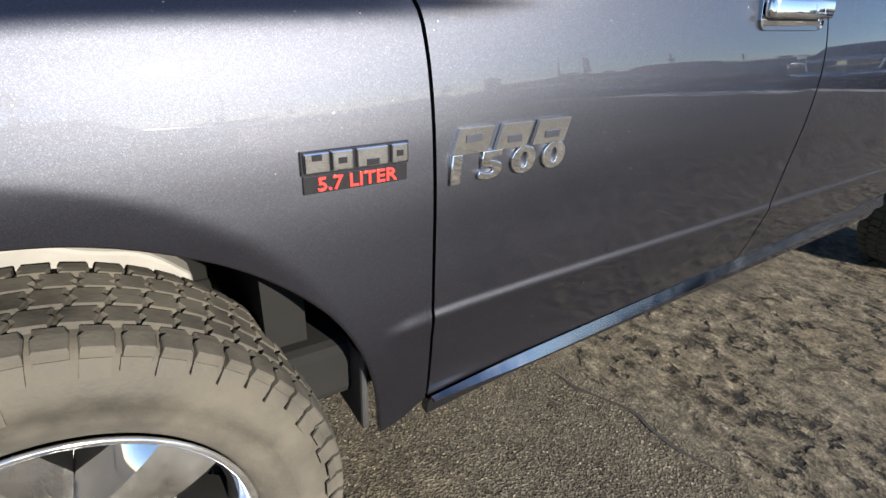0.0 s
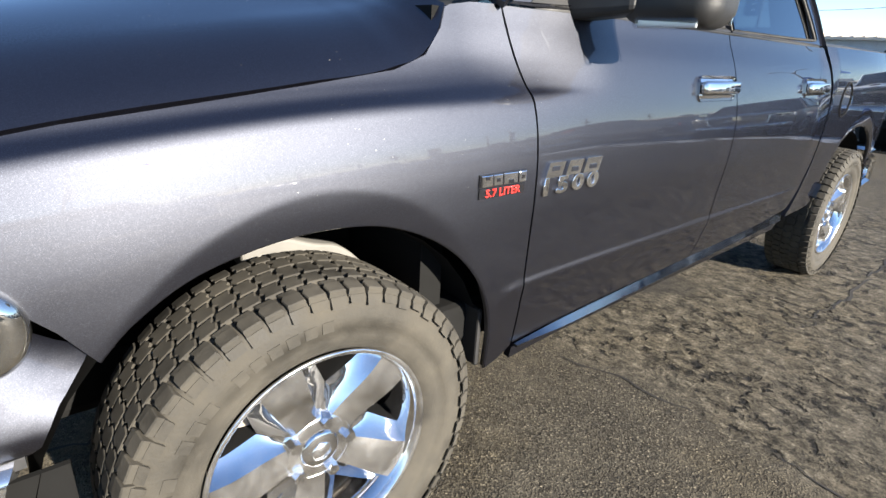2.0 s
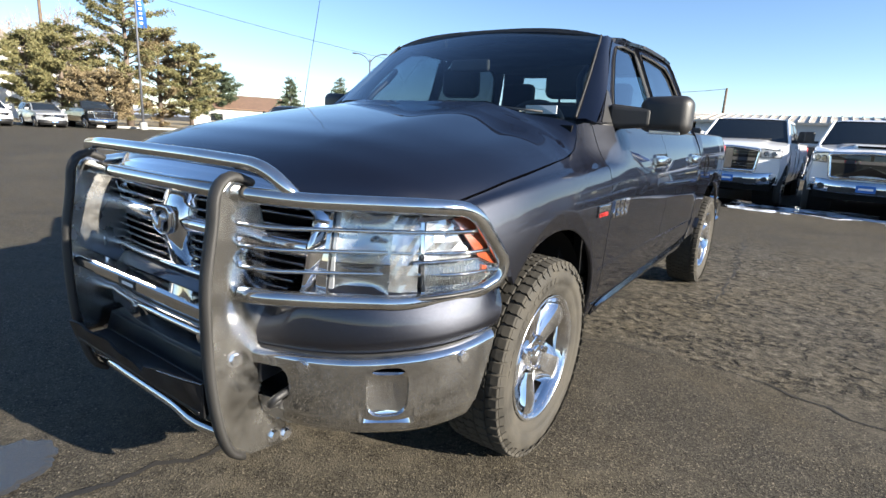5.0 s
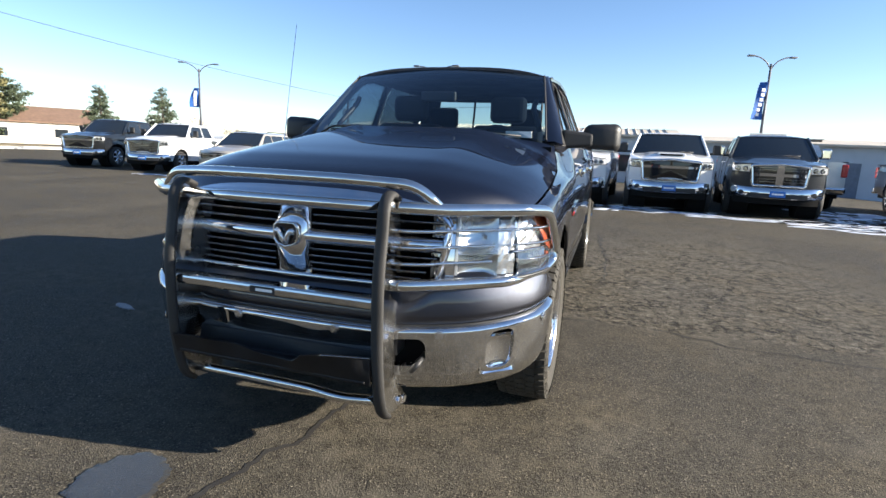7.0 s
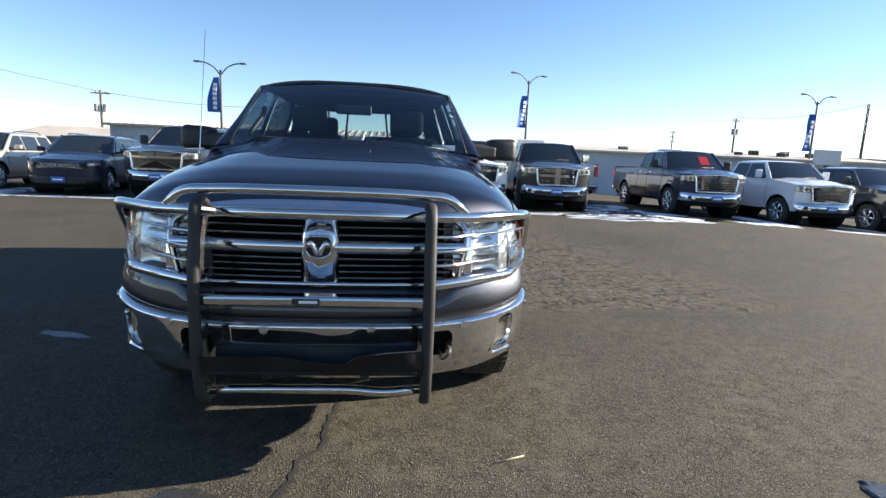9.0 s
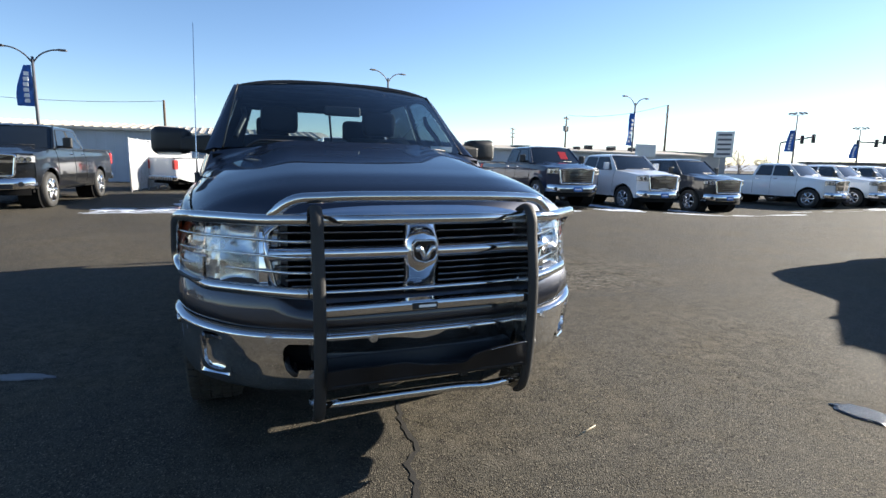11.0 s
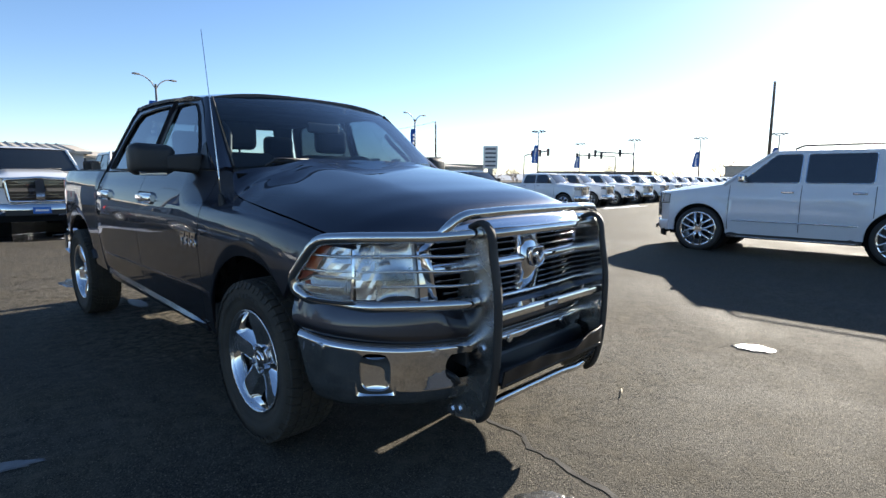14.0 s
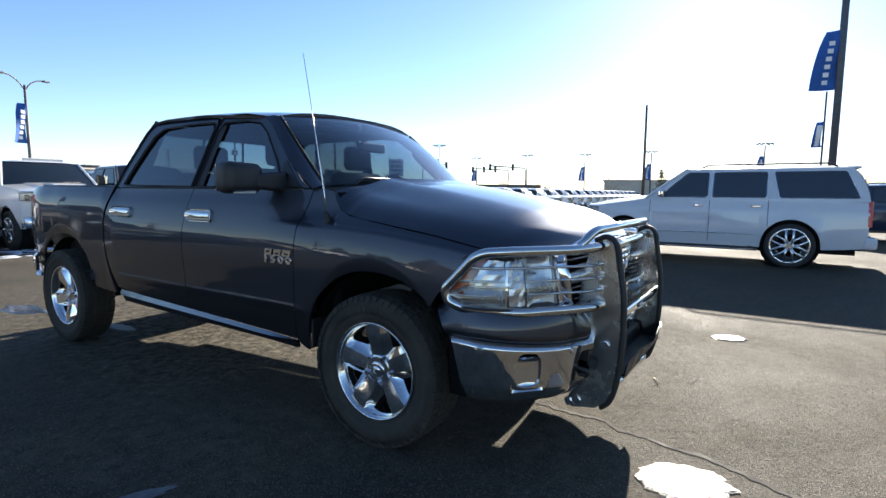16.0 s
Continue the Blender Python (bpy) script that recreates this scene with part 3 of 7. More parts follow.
def roof_point(u, v):
    """The roof: u across, v from front to back."""
    y0, y1 = 1.0 - 0.06 * (1 - u * u), 2.43 + 0.17 * (1 - u**4)
    y = y0 + (y1 - y0) * v
    half = 0.702 + 0.031 * soft(0, 0.12, v) - 0.012 * v
    z_edge = 1.822 + 0.060 * soft(-0.1, 0.62, v) - 0.012 * soft(0.85, 1.0, v)
    z_mid = 1.868 + 0.020 * soft(0.1, 0.6, v) + 0.052 * math.sin(math.pi * min(v * 1.15 + 0.08, 0.72)) - 0.022 * soft(0.85, 1.0, v)
    k = abs(u) ** 3.6
    return (half * u, y, z_mid * (1 - k) + z_edge * k)


part("roof", sheet([[roof_point(u, v) for v in np.linspace(0, 1, 30)] for u in np.linspace(-1, 1, 41)], rim=0.02), PAINT, truck)
back = lambda u, w: (u * (0.69 + 0.19 * (1 - w)), 2.675 - 0.09 * w - 0.165 * w**2.5 * abs(u) ** 6, 1.36 + 0.51 * w)
for x0, x1, w0, w1 in ((-1.0, 1.0, 0.0, 0.16), (-1.0, 1.0, 0.84, 1.0), (-1.0, -0.78, 0.16, 0.84), (0.78, 1.0, 0.16, 0.84)):
    part("rear_cab_panel", sheet([[back(u, w) for w in np.linspace(w0, w1, 5)] for u in np.linspace(x0, x1, 7)], rim=0.03), PAINT, truck)
for u0, u1 in ((-0.79, -0.285), (-0.265, 0.265), (0.285, 0.79)):
    pane = part("rear_pane", sheet([[np.array(back(u, w)) - (0, 0.012, 0) for w in np.linspace(0.15, 0.87, 4)] for u in np.linspace(u0, u1, 4)]), GLASS, truck)
for u in (-0.275, 0.275):
    a, b = np.array(back(u, 0.14)), np.array(back(u, 0.88))
    part("rear_window_bar", tube([a - (0, 0.012, 0), b - (0, 0.012, 0)], 0.011, 6), BLACK, truck)

# ---- load bed and tail ----
part("bed_floor", box(-0.80, 0.80, 2.74, 4.16, 0.80, 0.84), BLACK, truck)
for side in (1, -1):
    rail = box(min(side * 0.80, side * 0.90), max(side * 0.80, side * 0.90), 2.69, 4.06, 1.35, 1.383, 0.012)
    part("bed_rail", rail, BLACK, truck, "black plastic cap along the bed rail")
    part("bed_inner_wall", box(min(side * 0.79, side * 0.81), max(side * 0.79, side * 0.81), 2.74, 4.16, 0.84, 1.36), BLACK, truck)
    lamp = part("tail_lamp", box(min(side * 0.82, side * 0.945), max(side * 0.82, side * 0.945), 4.10, 4.21, 0.98, 1.30, 0.02, 3), RED, truck, "red tail lamp")
part("bed_front_wall", box(-0.90, 0.90, 2.70, 2.735, 0.80, 1.37), PAINT, truck)
part("tailgate", box(-0.80, 0.80, 4.13, 4.21, 0.74, 1.37, 0.02), PAINT, truck)
wing = rounded([(-0.985, 4.02, 0.66), (-0.96, 4.30, 0.66), (-0.5, 4.36, 0.66), (0.5, 4.36, 0.66), (0.96, 4.30, 0.66), (0.985, 4.02, 0.66)], 0.15)
g = np.array([[(p.x * k, p.y + dy, z) for z, k, dy in ((0.56, 0.97, -0.02), (0.60, 1.0, 0.0), (0.72, 1.0, 0.0), (0.75, 0.97, -0.02))] for p in wing])
part("rear_bumper", sheet(g, rim=0.03), CHROME, truck, "chrome rear bumper")
part("chassis_frame", box(-0.55, 0.55, -0.7, 4.1, 0.42, 0.60, 0.03), DARK, truck)
part("front_axle", tube([(-0.8, 0, 0.40), (0.8, 0, 0.40)], 0.05, 10), DARK, truck)
part("rear_axle", tube([(-0.8, 3.57, 0.40), (0.8, 3.57, 0.40)], 0.07, 10), DARK, truck)
part("cab_floor", box(-0.90, 0.90, 0.30, 2.68, 0.50, 0.62, 0.02), DARK, truck)
part("firewall", box(-0.86, 0.86, 0.33, 0.40, 0.55, 1.34), DARK, truck)
part("engine_bay", box(-0.50, 0.50, -0.82, 0.34, 0.45, 1.04, 0.05), DARK, truck)

# ---- front end: grille, lamps, painted apron, chrome bumper ----
PLAN = [(0.0, -1.0), (0.25, -0.995), (0.45, -0.975), (0.62, -0.93), (0.76, -0.865), (0.87, -0.775), (0.94, -0.68), (0.975, -0.58), (0.985, -0.50), (0.985, -0.37)]
PLAN_XY = along(PLAN, 200, True)
PLAN_S = np.r_[0, np.cumsum(np.linalg.norm(np.diff(PLAN_XY, axis=0), axis=1))]


def plan(s, grow=0.0):
    """A place on the front's outline in plan, s metres from the middle, and grow metres out from it."""
    a = abs(s)
    x, y = np.interp(a, PLAN_S, PLAN_XY[:, 0]), np.interp(a, PLAN_S, PLAN_XY[:, 1])
    b = min(a + 0.01, PLAN_S[-1])
    c = max(b - 0.02, 0)
    t = np.array((np.interp(b, PLAN_S, PLAN_XY[:, 0]) - np.interp(c, PLAN_S, PLAN_XY[:, 0]), np.interp(b, PLAN_S, PLAN_XY[:, 1]) - np.interp(c, PLAN_S, PLAN_XY[:, 1])))
    t /= np.linalg.norm(t)
    return (x + grow * t[1]) * (1 if s >= 0 else -1), y - grow * t[0]


END = float(PLAN_S[-1])


def front_skin(s0, s1, ns, rows, reach=None):
    """A skin along the front: rows of (height, outward offset), each a number or a function of s."""
    out = []
    for s in np.linspace(s0, s1, ns):
        line = []
        for k, (z, g) in enumerate(rows):
            zz, gg = (z(s) if callable(z) else z), (g(s) if callable(g) else g)
            x, y = plan(s * (reach[k] if reach is not None else 1.0), gg)
            line.append((x, y, zz))
        out.append(line)
    return np.array(out)


def bumper_top(s):
    return 0.612 + 0.008 * soft(0.4, 0.6, abs(s)) + 0.05 * soft(0.55, END, abs(s))


# painted apron between lamps and bumper, its upper edge rising to the seam with the fender
def apron_rise(s):
    a = abs(s)
    return 0.034 * soft(END - 0.30, END - 0.12, a) - 0.065 * soft(END - 0.12, END, a)


rows = [(lambda s: bumper_top(s) + 0.005, 0.0), (lambda s: bumper_top(s) + 0.02, 0.012), (lambda s: bumper_top(s) + 0.05, 0.016), (lambda s: 0.69 + 0.055 * soft(0.48, 0.62, abs(s)), 0.008),
        (lambda s: 0.715 + 0.065 * soft(0.50, 0.66, abs(s)) + 0.7 * apron_rise(s), -0.004), (lambda s: 0.735 + 0.068 * soft(0.50, 0.66, abs(s)) + apron_rise(s), -0.018), (lambda s: 0.752 + 0.066 * soft(0.50, 0.66, abs(s)) + apron_rise(s), -0.03), (lambda s: 0.765 + 0.066 * soft(0.50, 0.66, abs(s)) + apron_rise(s), -0.055)]
part("front_apron", sheet(front_skin(-END, END, 120, rows, np.linspace(0.925, 1.0, len(rows))), rim=0.02), PAINT, truck, "grey painted apron with scuffs above the bumper")
part("apron_seam", sheet(front_skin(-END * 0.92, END * 0.92, 90, [(lambda s: bumper_top(s) - 0.006, 0.008), (lambda s: bumper_top(s) + 0.012, 0.006)]), rim=0.01), BLACK, truck)

# chrome bumper with openings for the fog lamps and tow hooks
BUMP_ROWS = [(0.012, -0.03), (0.006, 0.012), (-0.003, 0.026), (-0.012, 0.031), (-0.03, 0.030), (-0.06, 0.027), (-0.09, 0.023), (-0.12, 0.019), (-0.15, 0.014), (-0.175, 0.010), (-0.195, 0.007), (-0.21, 0.0), (-0.23, -0.008), (-0.25, -0.02), (-0.27, -0.045)]


def bumper_point(s, k):
    """k runs from 0 at the top to 1 at the bottom of the chrome bumper."""
    i = k * (len(BUMP_ROWS) - 1)
    dz = np.interp(i, range(len(BUMP_ROWS)), [r[0] for r in BUMP_ROWS])
    g = np.interp(i, range(len(BUMP_ROWS)), [r[1] for r in BUMP_ROWS])
    x, y = plan(s * (1 - (0.085 + 0.06 * k) * soft(END - 0.3, END, abs(s))), g)
    stretch = 1.0 + 0.12 * soft(0.75, END, abs(s))
    return np.array((x, y, bumper_top(s) + dz * stretch))


def rounded_box(s, k, cs, ck, hs, hk, r):
    """Signed distance from a rounded oblong, in metres along s and down."""
    qs, qk = abs(s - cs) - hs + r, abs(k - ck) - hk + r
    return math.hypot(max(qs, 0), max(qk, 0)) + min(max(qs, qk), 0) - r


def skin_with_holes(point, us, vs, holes, scale_v):
    """A skin over u and v, with rounded holes; the rims of the holes lie on their outlines."""
    bm = bmesh.new()
    nodes, inside = {}, {}
    for i, u in enumerate(us):
        for j, v in enumerate(vs):
            inside[i, j] = next((h for h in holes if rounded_box(u, v * scale_v, *h) < 0), None)
    cells = [(i, j) for i in range(len(us) - 1) for j in range(len(vs) - 1) if not all(inside[c] for c in ((i, j), (i + 1, j), (i + 1, j + 1), (i, j + 1)))]

    def node(i, j):
        if (i, j) not in nodes:
            u, v = us[i], vs[j] * scale_v
            h = inside[i, j]
            if h:
                for _ in range(6):
                    d = rounded_box(u, v, *h)
                    gu = (rounded_box(u + 1e-4, v, *h) - rounded_box(u - 1e-4, v, *h)) / 2e-4
                    gv = (rounded_box(u, v + 1e-4, *h) - rounded_box(u, v - 1e-4, *h)) / 2e-4
                    n = max(math.hypot(gu, gv), 0.3)
                    u, v = u - d * gu / n, v - d * gv / n
            nodes[i, j] = bm.verts.new(point(u, v / scale_v))
        return nodes[i, j]

    for i, j in cells:
        f = bm.faces.new((node(i, j), node(i, j + 1), node(i + 1, j + 1), node(i + 1, j)))
        f.smooth = True
    bmesh.ops.recalc_face_normals(bm, faces=bm.faces)
    if sum(f.normal.y for f in bm.faces) > 0:
        bmesh.ops.reverse_faces(bm, faces=bm.faces)
    return bm


FOG_S, HOOK_S = 0.880, 0.48
V_SCALE = 0.30
holes = [h for sd in (1, -1) for h in ((sd * FOG_S, 0.142, 0.060, 0.064, 0.044), (sd * (HOOK_S + 0.035), 0.135, 0.07, 0.042, 0.032))]
bm = skin_with_holes(bumper_point, np.linspace(-END, END, 181), np.linspace(0, 1, 34), holes, V_SCALE)
bm.normal_update()
edges = [e for e in bm.edges if e.is_boundary]
twin = {v: bm.verts.new(v.co - v.normal * 0.03) for v in {v for e in edges for v in e.verts}}
for e in edges:
    first = e.link_loops[0].vert
    second = e.other_vert(first)
    bm.faces.new((second, first, twin[first], twin[second]))
    e.smooth = False
part("front_bumper", bm, CHROME_DUSTY, truck, "chrome front bumper dulled by road salt")
part("bumper_back", sheet(front_skin(-END + 0.06, END - 0.06, 60, [(0.60, -0.06), (0.5, -0.07), (0.36, -0.09)]), rim=0.01), DARK, truck)
for sd in (1, -1):
    x, y = plan(sd * FOG_S, 0.012)
    nx, ny = plan(sd * FOG_S, 1.0)
    turn = math.degrees(math.atan2(nx - plan(sd * FOG_S)[0], -(ny - plan(sd * FOG_S)[1])))
    z = bumper_top(FOG_S) - 0.128
    face = pose(x, y, z, 0, 0, turn)
    # a dished chrome recess that runs back towards the lamp at its outer end
    dish = [[(-0.082 + 0.164 * a, 0.004 + 0.022 * max(0.0, 1 - (2 * a - 1) ** 2) ** 0.7 * (1 - abs(2 * b - 1) ** 4), -0.082 + 0.164 * b) for b in np.linspace(0, 1, 15)] for a in np.linspace(0, 1, 17)]
    cup = sheet(dish)
    cup.transform(face)
    part("fog_lamp", cup, CHROME_DUSTY, truck, "fog lamp recess in the bumper")
    # parking sensors
    for s in (0.635, 0.225, 1.105):
        k = 0.26 if s < 1 else 0.27
        p = bumper_point(sd * s, k)
        q = bumper_point(sd * s, k - 0.02)
        x1, y1 = plan(sd * s, 0.5)
        x0, y0 = plan(sd * s)
        out = Vector((x1 - x0, y1 - y0, 0)).normalized()
        bmx = drum(Vector(p) + out * 0.002, out, 0.021, 0.006, 20, bevel=0.002)
        ring = part("parking_sensor", bmx, CHROME_DUSTY, truck)
        part("sensor_face", drum(Vector(p) + out * 0.006, out, 0.014, 0.004, 18), ALLOY, ring)

# grille: surround, cross bars, slats
GRILLE_TOP, GRILLE_LOW = 1.085, 0.80


def grille_y(x, z):
    return -0.965 + 0.048 * (abs(x) / 0.60) ** 2.2 + 0.06 * max(0, (z - 0.95)) / 0.14


frame_out = [(-0.565, 0.765), (0.565, 0.765), (0.622, 0.80), (0.65, 0.93), (0.65, 1.03), (0.59, 1.075), (0.40, 1.115), (0.0, 1.135), (-0.40, 1.115), (-0.59, 1.075), (-0.65, 1.03), (-0.65, 0.93), (-0.622, 0.80)]
frame_in = [(-0.56, 0.787), (0.56, 0.787), (0.598, 0.812), (0.622, 0.93), (0.622, 1.02), (0.56, 1.055), (0.36, 1.078), (0.0, 1.083), (-0.36, 1.078), (-0.56, 1.055), (-0.622, 1.02), (-0.622, 0.93), (-0.598, 0.812)]
a, b = along(frame_out + frame_out[:1], 120), along(frame_in + frame_in[:1], 120)
rows = [(a, 0.03), (a * 0.8 + b * 0.2, -0.01), (a * 0.45 + b * 0.55, -0.022), (b, -0.004), (b, 0.04)]
g = np.array([[(x, grille_y(x, z) + o, z) for x, z in line] for line, o in rows])
grille = part("grille_surround", sheet(g, flip=False), CHROME, truck, "chrome grille surround")
for sd in (1, -1):
    bar = [[(sd * x, grille_y(x, z) + o - 0.012, z) for z, o in ((0.968, 0.03), (0.962, -0.004), (0.948, -0.012), (0.925, -0.008), (0.912, 0.0), (0.908, 0.03))] for x in np.linspace(0.05, 0.63, 24)]
    part("grille_cross_bar", sheet(bar, flip=sd < 0), CHROME, grille)
    for z in (1.052, 1.020, 0.988, 0.886, 0.858, 0.830, 0.803):
        w = (0.612 if z < 1.03 else 0.57) if z > 0.9 else 0.535 + (z - 0.79) * 0.75
        slat = [[(sd * x, grille_y(x, z) + o, z + dz) for dz, o in ((0.005, 0.05), (0.006, 0.004), (0.002, -0.006), (-0.005, -0.002), (-0.006, 0.04))] for x in np.linspace(0.08, w, 22)]
        part("grille_slat", sheet(slat, flip=sd < 0), GLOSS_BLACK, grille, "gloss black slat with a bright edge")
        part("slat_edge", tube([(sd * x, grille_y(x, z) - 0.006, z + 0.003) for x in np.linspace(0.08, w, 14)], 0.0026, 6), DARK_CHROME, grille)
upright = [[(x * k, -0.985 + o + 0.05 * max(0, z - 0.95) / 0.14 + 0.035 * max(0, 0.92 - z) / 0.15, z) for x, o in ((-0.10, 0.04), (-0.095, 0.0), (-0.07, -0.016), (0.0, -0.022), (0.07, -0.016), (0.095, 0.0), (0.10, 0.04))] for z, k in ((0.765, 0.95), (0.785, 0.82), (0.83, 0.74), (0.87, 0.76), (0.90, 0.82), (0.985, 0.82), (1.01, 0.76), (1.04, 0.72), (1.10, 0.76))]
part("grille_centre_post", sheet(np.array(upright).transpose(1, 0, 2), flip=False), CHROME, grille)
shield = along([(-0.046, 1.000), (0.046, 1.000), (0.063, 0.984), (0.064, 0.922), (0.048, 0.900), (0.0, 0.886), (-0.048, 0.900), (-0.064, 0.922), (-0.063, 0.984), (-0.046, 1.000)], 60)
mid = np.array((0, 0.945))
g = np.array([[(x, y0, z) for x, z in mid + (shield - mid) * 0.9 * k] for k, y0 in ((1.0, -1.0), (1.0, -1.018), (0.9, -1.022), (0.84, -1.014), (0.0, -1.012))])
badge = part("grille_badge", sheet(g[:4]), CHROME, truck, "chrome shield badge on the grille")
part("badge_field", sheet(g[3:] + (0, -0.001, 0)), GLOSS_BLACK, badge)
for sd in (1, -1):
    wing = [(sd * 0.006, -1.021, 0.908), (sd * 0.013, -1.026, 0.940), (sd * 0.032, -1.026, 0.966), (sd * 0.042, -1.024, 0.946)]
    part("badge_relief", tube(rounded(wing, 0.02), [0.006] + [0.011] * (len(rounded(wing, 0.02)) - 2) + [0.006], 8), ALLOY, badge)
part("grille_backing", sheet([[(x, -0.83 + 0.10 * (abs(x) / 0.6) ** 2, z) for z in (0.75, 1.10)] for x in np.linspace(-0.64, 0.64, 12)]), DARK, truck)
for band_u, v0, v1, lift in ((0.72, 0.002, 0.034, 0.008),):
    nose = [[np.array(bonnet_point(u, v0 + (v1 * (1 - 0.9 * abs(u / band_u) ** 3) - v0) * k)) + (0, -lift * (1 - k), lift * math.sin(math.pi * min(k + 0.25, 1.0))) for k in np.linspace(0, 1, 8)] for u in np.linspace(-band_u, band_u, 61)]
    part("bonnet_lip", sheet(nose, rim=0.012), CHROME, truck, "bright chrome band over the grille")

# headlamps
LAMP_PLAN = along([(0.585, -0.925), (0.70, -0.885), (0.80, -0.83), (0.885, -0.755), (0.945, -0.665), (0.985, -0.57), (1.0, -0.455)], 60, True)


def lamp_point(k, w, grow=0.0):
    """k runs out from the grille along the headlamp, w up."""
    x, y = np.interp(k * 59, range(60), LAMP_PLAN[:, 0]), np.interp(k * 59, range(60), LAMP_PLAN[:, 1])
    low = 0.792 + 0.030 * k + 0.05 * max(0, (k - 0.85) / 0.15) ** 2
    high = 1.060 - 0.01 * k - (0.15 * max(0, (k - 0.83) / 0.17) ** 1.1)
    inset = 0.05 * w + 0.012 * (2 * w - 1) ** 2
    z = low + (high - low) * w
    t = np.array((0.4 + 0.6 * k, -(1 - 0.7 * k)))
    t /= np.linalg.norm(t)
    return np.array((x + t[0] * (grow - inset * 0.4), y + t[1] * (grow - inset), z))


def chamber(k0, k1, w0, w1, near, deep, nk=14, nw=10):
    """A hollow in the headlamp, deepest in its middle."""
    return [[lamp_point(k0 + (k1 - k0) * a, w0 + (w1 - w0) * b, -near - deep * (1 - (2 * a - 1) ** 2) * (1 - (2 * b - 1) ** 4)) for b in np.linspace(0, 1, nw)] for a in np.linspace(0, 1, nk)]


for sd in (1, -1):
    def in_lamp(name, grid, mat, label="", rim=0.0, flat=False):
        bm = sheet(mirrored(grid, sd), flip=sd < 0, rim=rim)
        for f in bm.faces:
            f.smooth = f.smooth and not flat
        return part(name, bm, mat, lampset, label)

    lampset = part("headlamp", sheet(mirrored([[lamp_point(k, w, -0.095) for w in np.linspace(-0.05, 1.05, 10)] for k in np.linspace(0.0, 1, 30)], sd), flip=sd < 0), LAMP_BOWL, truck, "clear halogen headlamp with amber corner reflector")
    in_lamp("lens", [[lamp_point(k, w) for w in np.linspace(0, 1, 14)] for k in np.linspace(0.12, 1, 40)], LENS)
    edge = [lamp_point(k, 1.0, 0.0) for k in np.linspace(0.12, 1, 30)] + [lamp_point(k, 0.0, 0.0) for k in np.linspace(1, 0.12, 30)]
    part("lamp_rim", tube(mirrored(np.array(edge + edge[:1]), sd), 0.007, 6), BLACK, lampset)
    in_lamp("chrome_post", [[lamp_point(k, w, 0.004) for w in np.linspace(-0.05, 1.04, 8)] for k in np.linspace(0.075, 0.125, 5)], CHROME, rim=0.02)
    in_lamp("wing_panel", [[lamp_point(k, w, -0.02 + 0.012 * math.sin(math.pi * (k - 0.01) / 0.08)) for w in np.linspace(-0.06, 1.06, 8)] for k in np.linspace(0.01, 0.09, 6)], DARK_CHROME, rim=0.03)
    # main beam: a wide smooth bowl, with a low shelf across it
    in_lamp("reflector_bowl", chamber(0.145, 0.40, 0.40, 0.98, 0.016, 0.035), REFLECTOR, "silver main beam reflector")
    in_lamp("reflector_bowl", chamber(0.145, 0.40, 0.03, 0.39, 0.016, 0.03), REFLECTOR, "silver main beam reflector")
    ripple = random.Random(17)
    steps = [[0.022 + 0.006 * ripple.random() for _ in range(9)] for _ in range(6)]
    in_lamp("stepped_reflector", [[lamp_point(0.40 + 0.13 * a, 0.03 + 0.94 * b, -steps[i][j]) for j, b in enumerate(np.linspace(0, 1, 9))] for i, a in enumerate(np.linspace(0, 1, 6))], FACETS, flat=True)
    in_lamp("lamp_frame", [[lamp_point(k, w, -0.012) for w in np.linspace(0.0, 1.0, 8)] for k in (0.125, 0.150)], LAMP_BOWL, rim=0.01)
    in_lamp("lamp_divider", [[lamp_point(0.52 + 0.03 * (1 - w) + dk, w, -0.02) for w in np.linspace(0.04, 0.97, 6)] for dk in (0, 0.016)], CHROME, rim=0.03)
    c = lamp_point(0.33, 0.66, -0.055)
    n = Vector((0.40, -1, 0.05)).normalized()
    turn = Matrix.Translation((sd * c[0], c[1], c[2])) @ Vector((1, 0, 0)).rotation_difference(Vector((sd * n.x, n.y, n.z))).to_matrix().to_4x4()
    bulb = drum((0.02, 0, 0), (1, 0, 0), 0.011, 0.045, 12, radius2=0.007)
    bulb.transform(turn)
    part("bulb", bulb, DARK_CHROME, lampset)
    # low beam: clear faceted reflector beside the amber corner
    rng = random.Random(31)
    depth = [[0.020 + 0.007 * rng.random() for _ in range(6)] for _ in range(9)]
    in_lamp("faceted_reflector", [[lamp_point(0.55 + 0.37 * a, 0.44 + 0.53 * b, -depth[i][j]) for j, b in enumerate(np.linspace(0, 1, 6))] for i, a in enumerate(np.linspace(0, 1, 9))], FACETS, flat=True)
    # fluted turn signal below
    in_lamp("fluted_reflector", [[lamp_point(k, w, -0.018 - 0.007 * (i % 2) - 0.012 * (2 * w / 0.42 - 1) ** 2) for w in np.linspace(0.03, 0.42, 6)] for i, k in enumerate(np.linspace(0.55, 0.965, 44))], REFLECTOR, flat=True)
    in_lamp("lamp_shelf", [[lamp_point(k, w, -o) for w, o in ((0.40, 0.030), (0.41, 0.010), (0.435, 0.010), (0.445, 0.032))] for k in np.linspace(0.50, 0.96, 20)], CHROME)
    in_lamp("amber_reflector", [[lamp_point(0.925 - 0.15 * (w - 0.45) / 0.5 + dk, w, -0.004) for w in np.linspace(0.45, 0.96, 8)] for dk in (-0.10, -0.07, -0.035, 0.0, 0.035)], AMBER, "amber side reflector", rim=0.006)
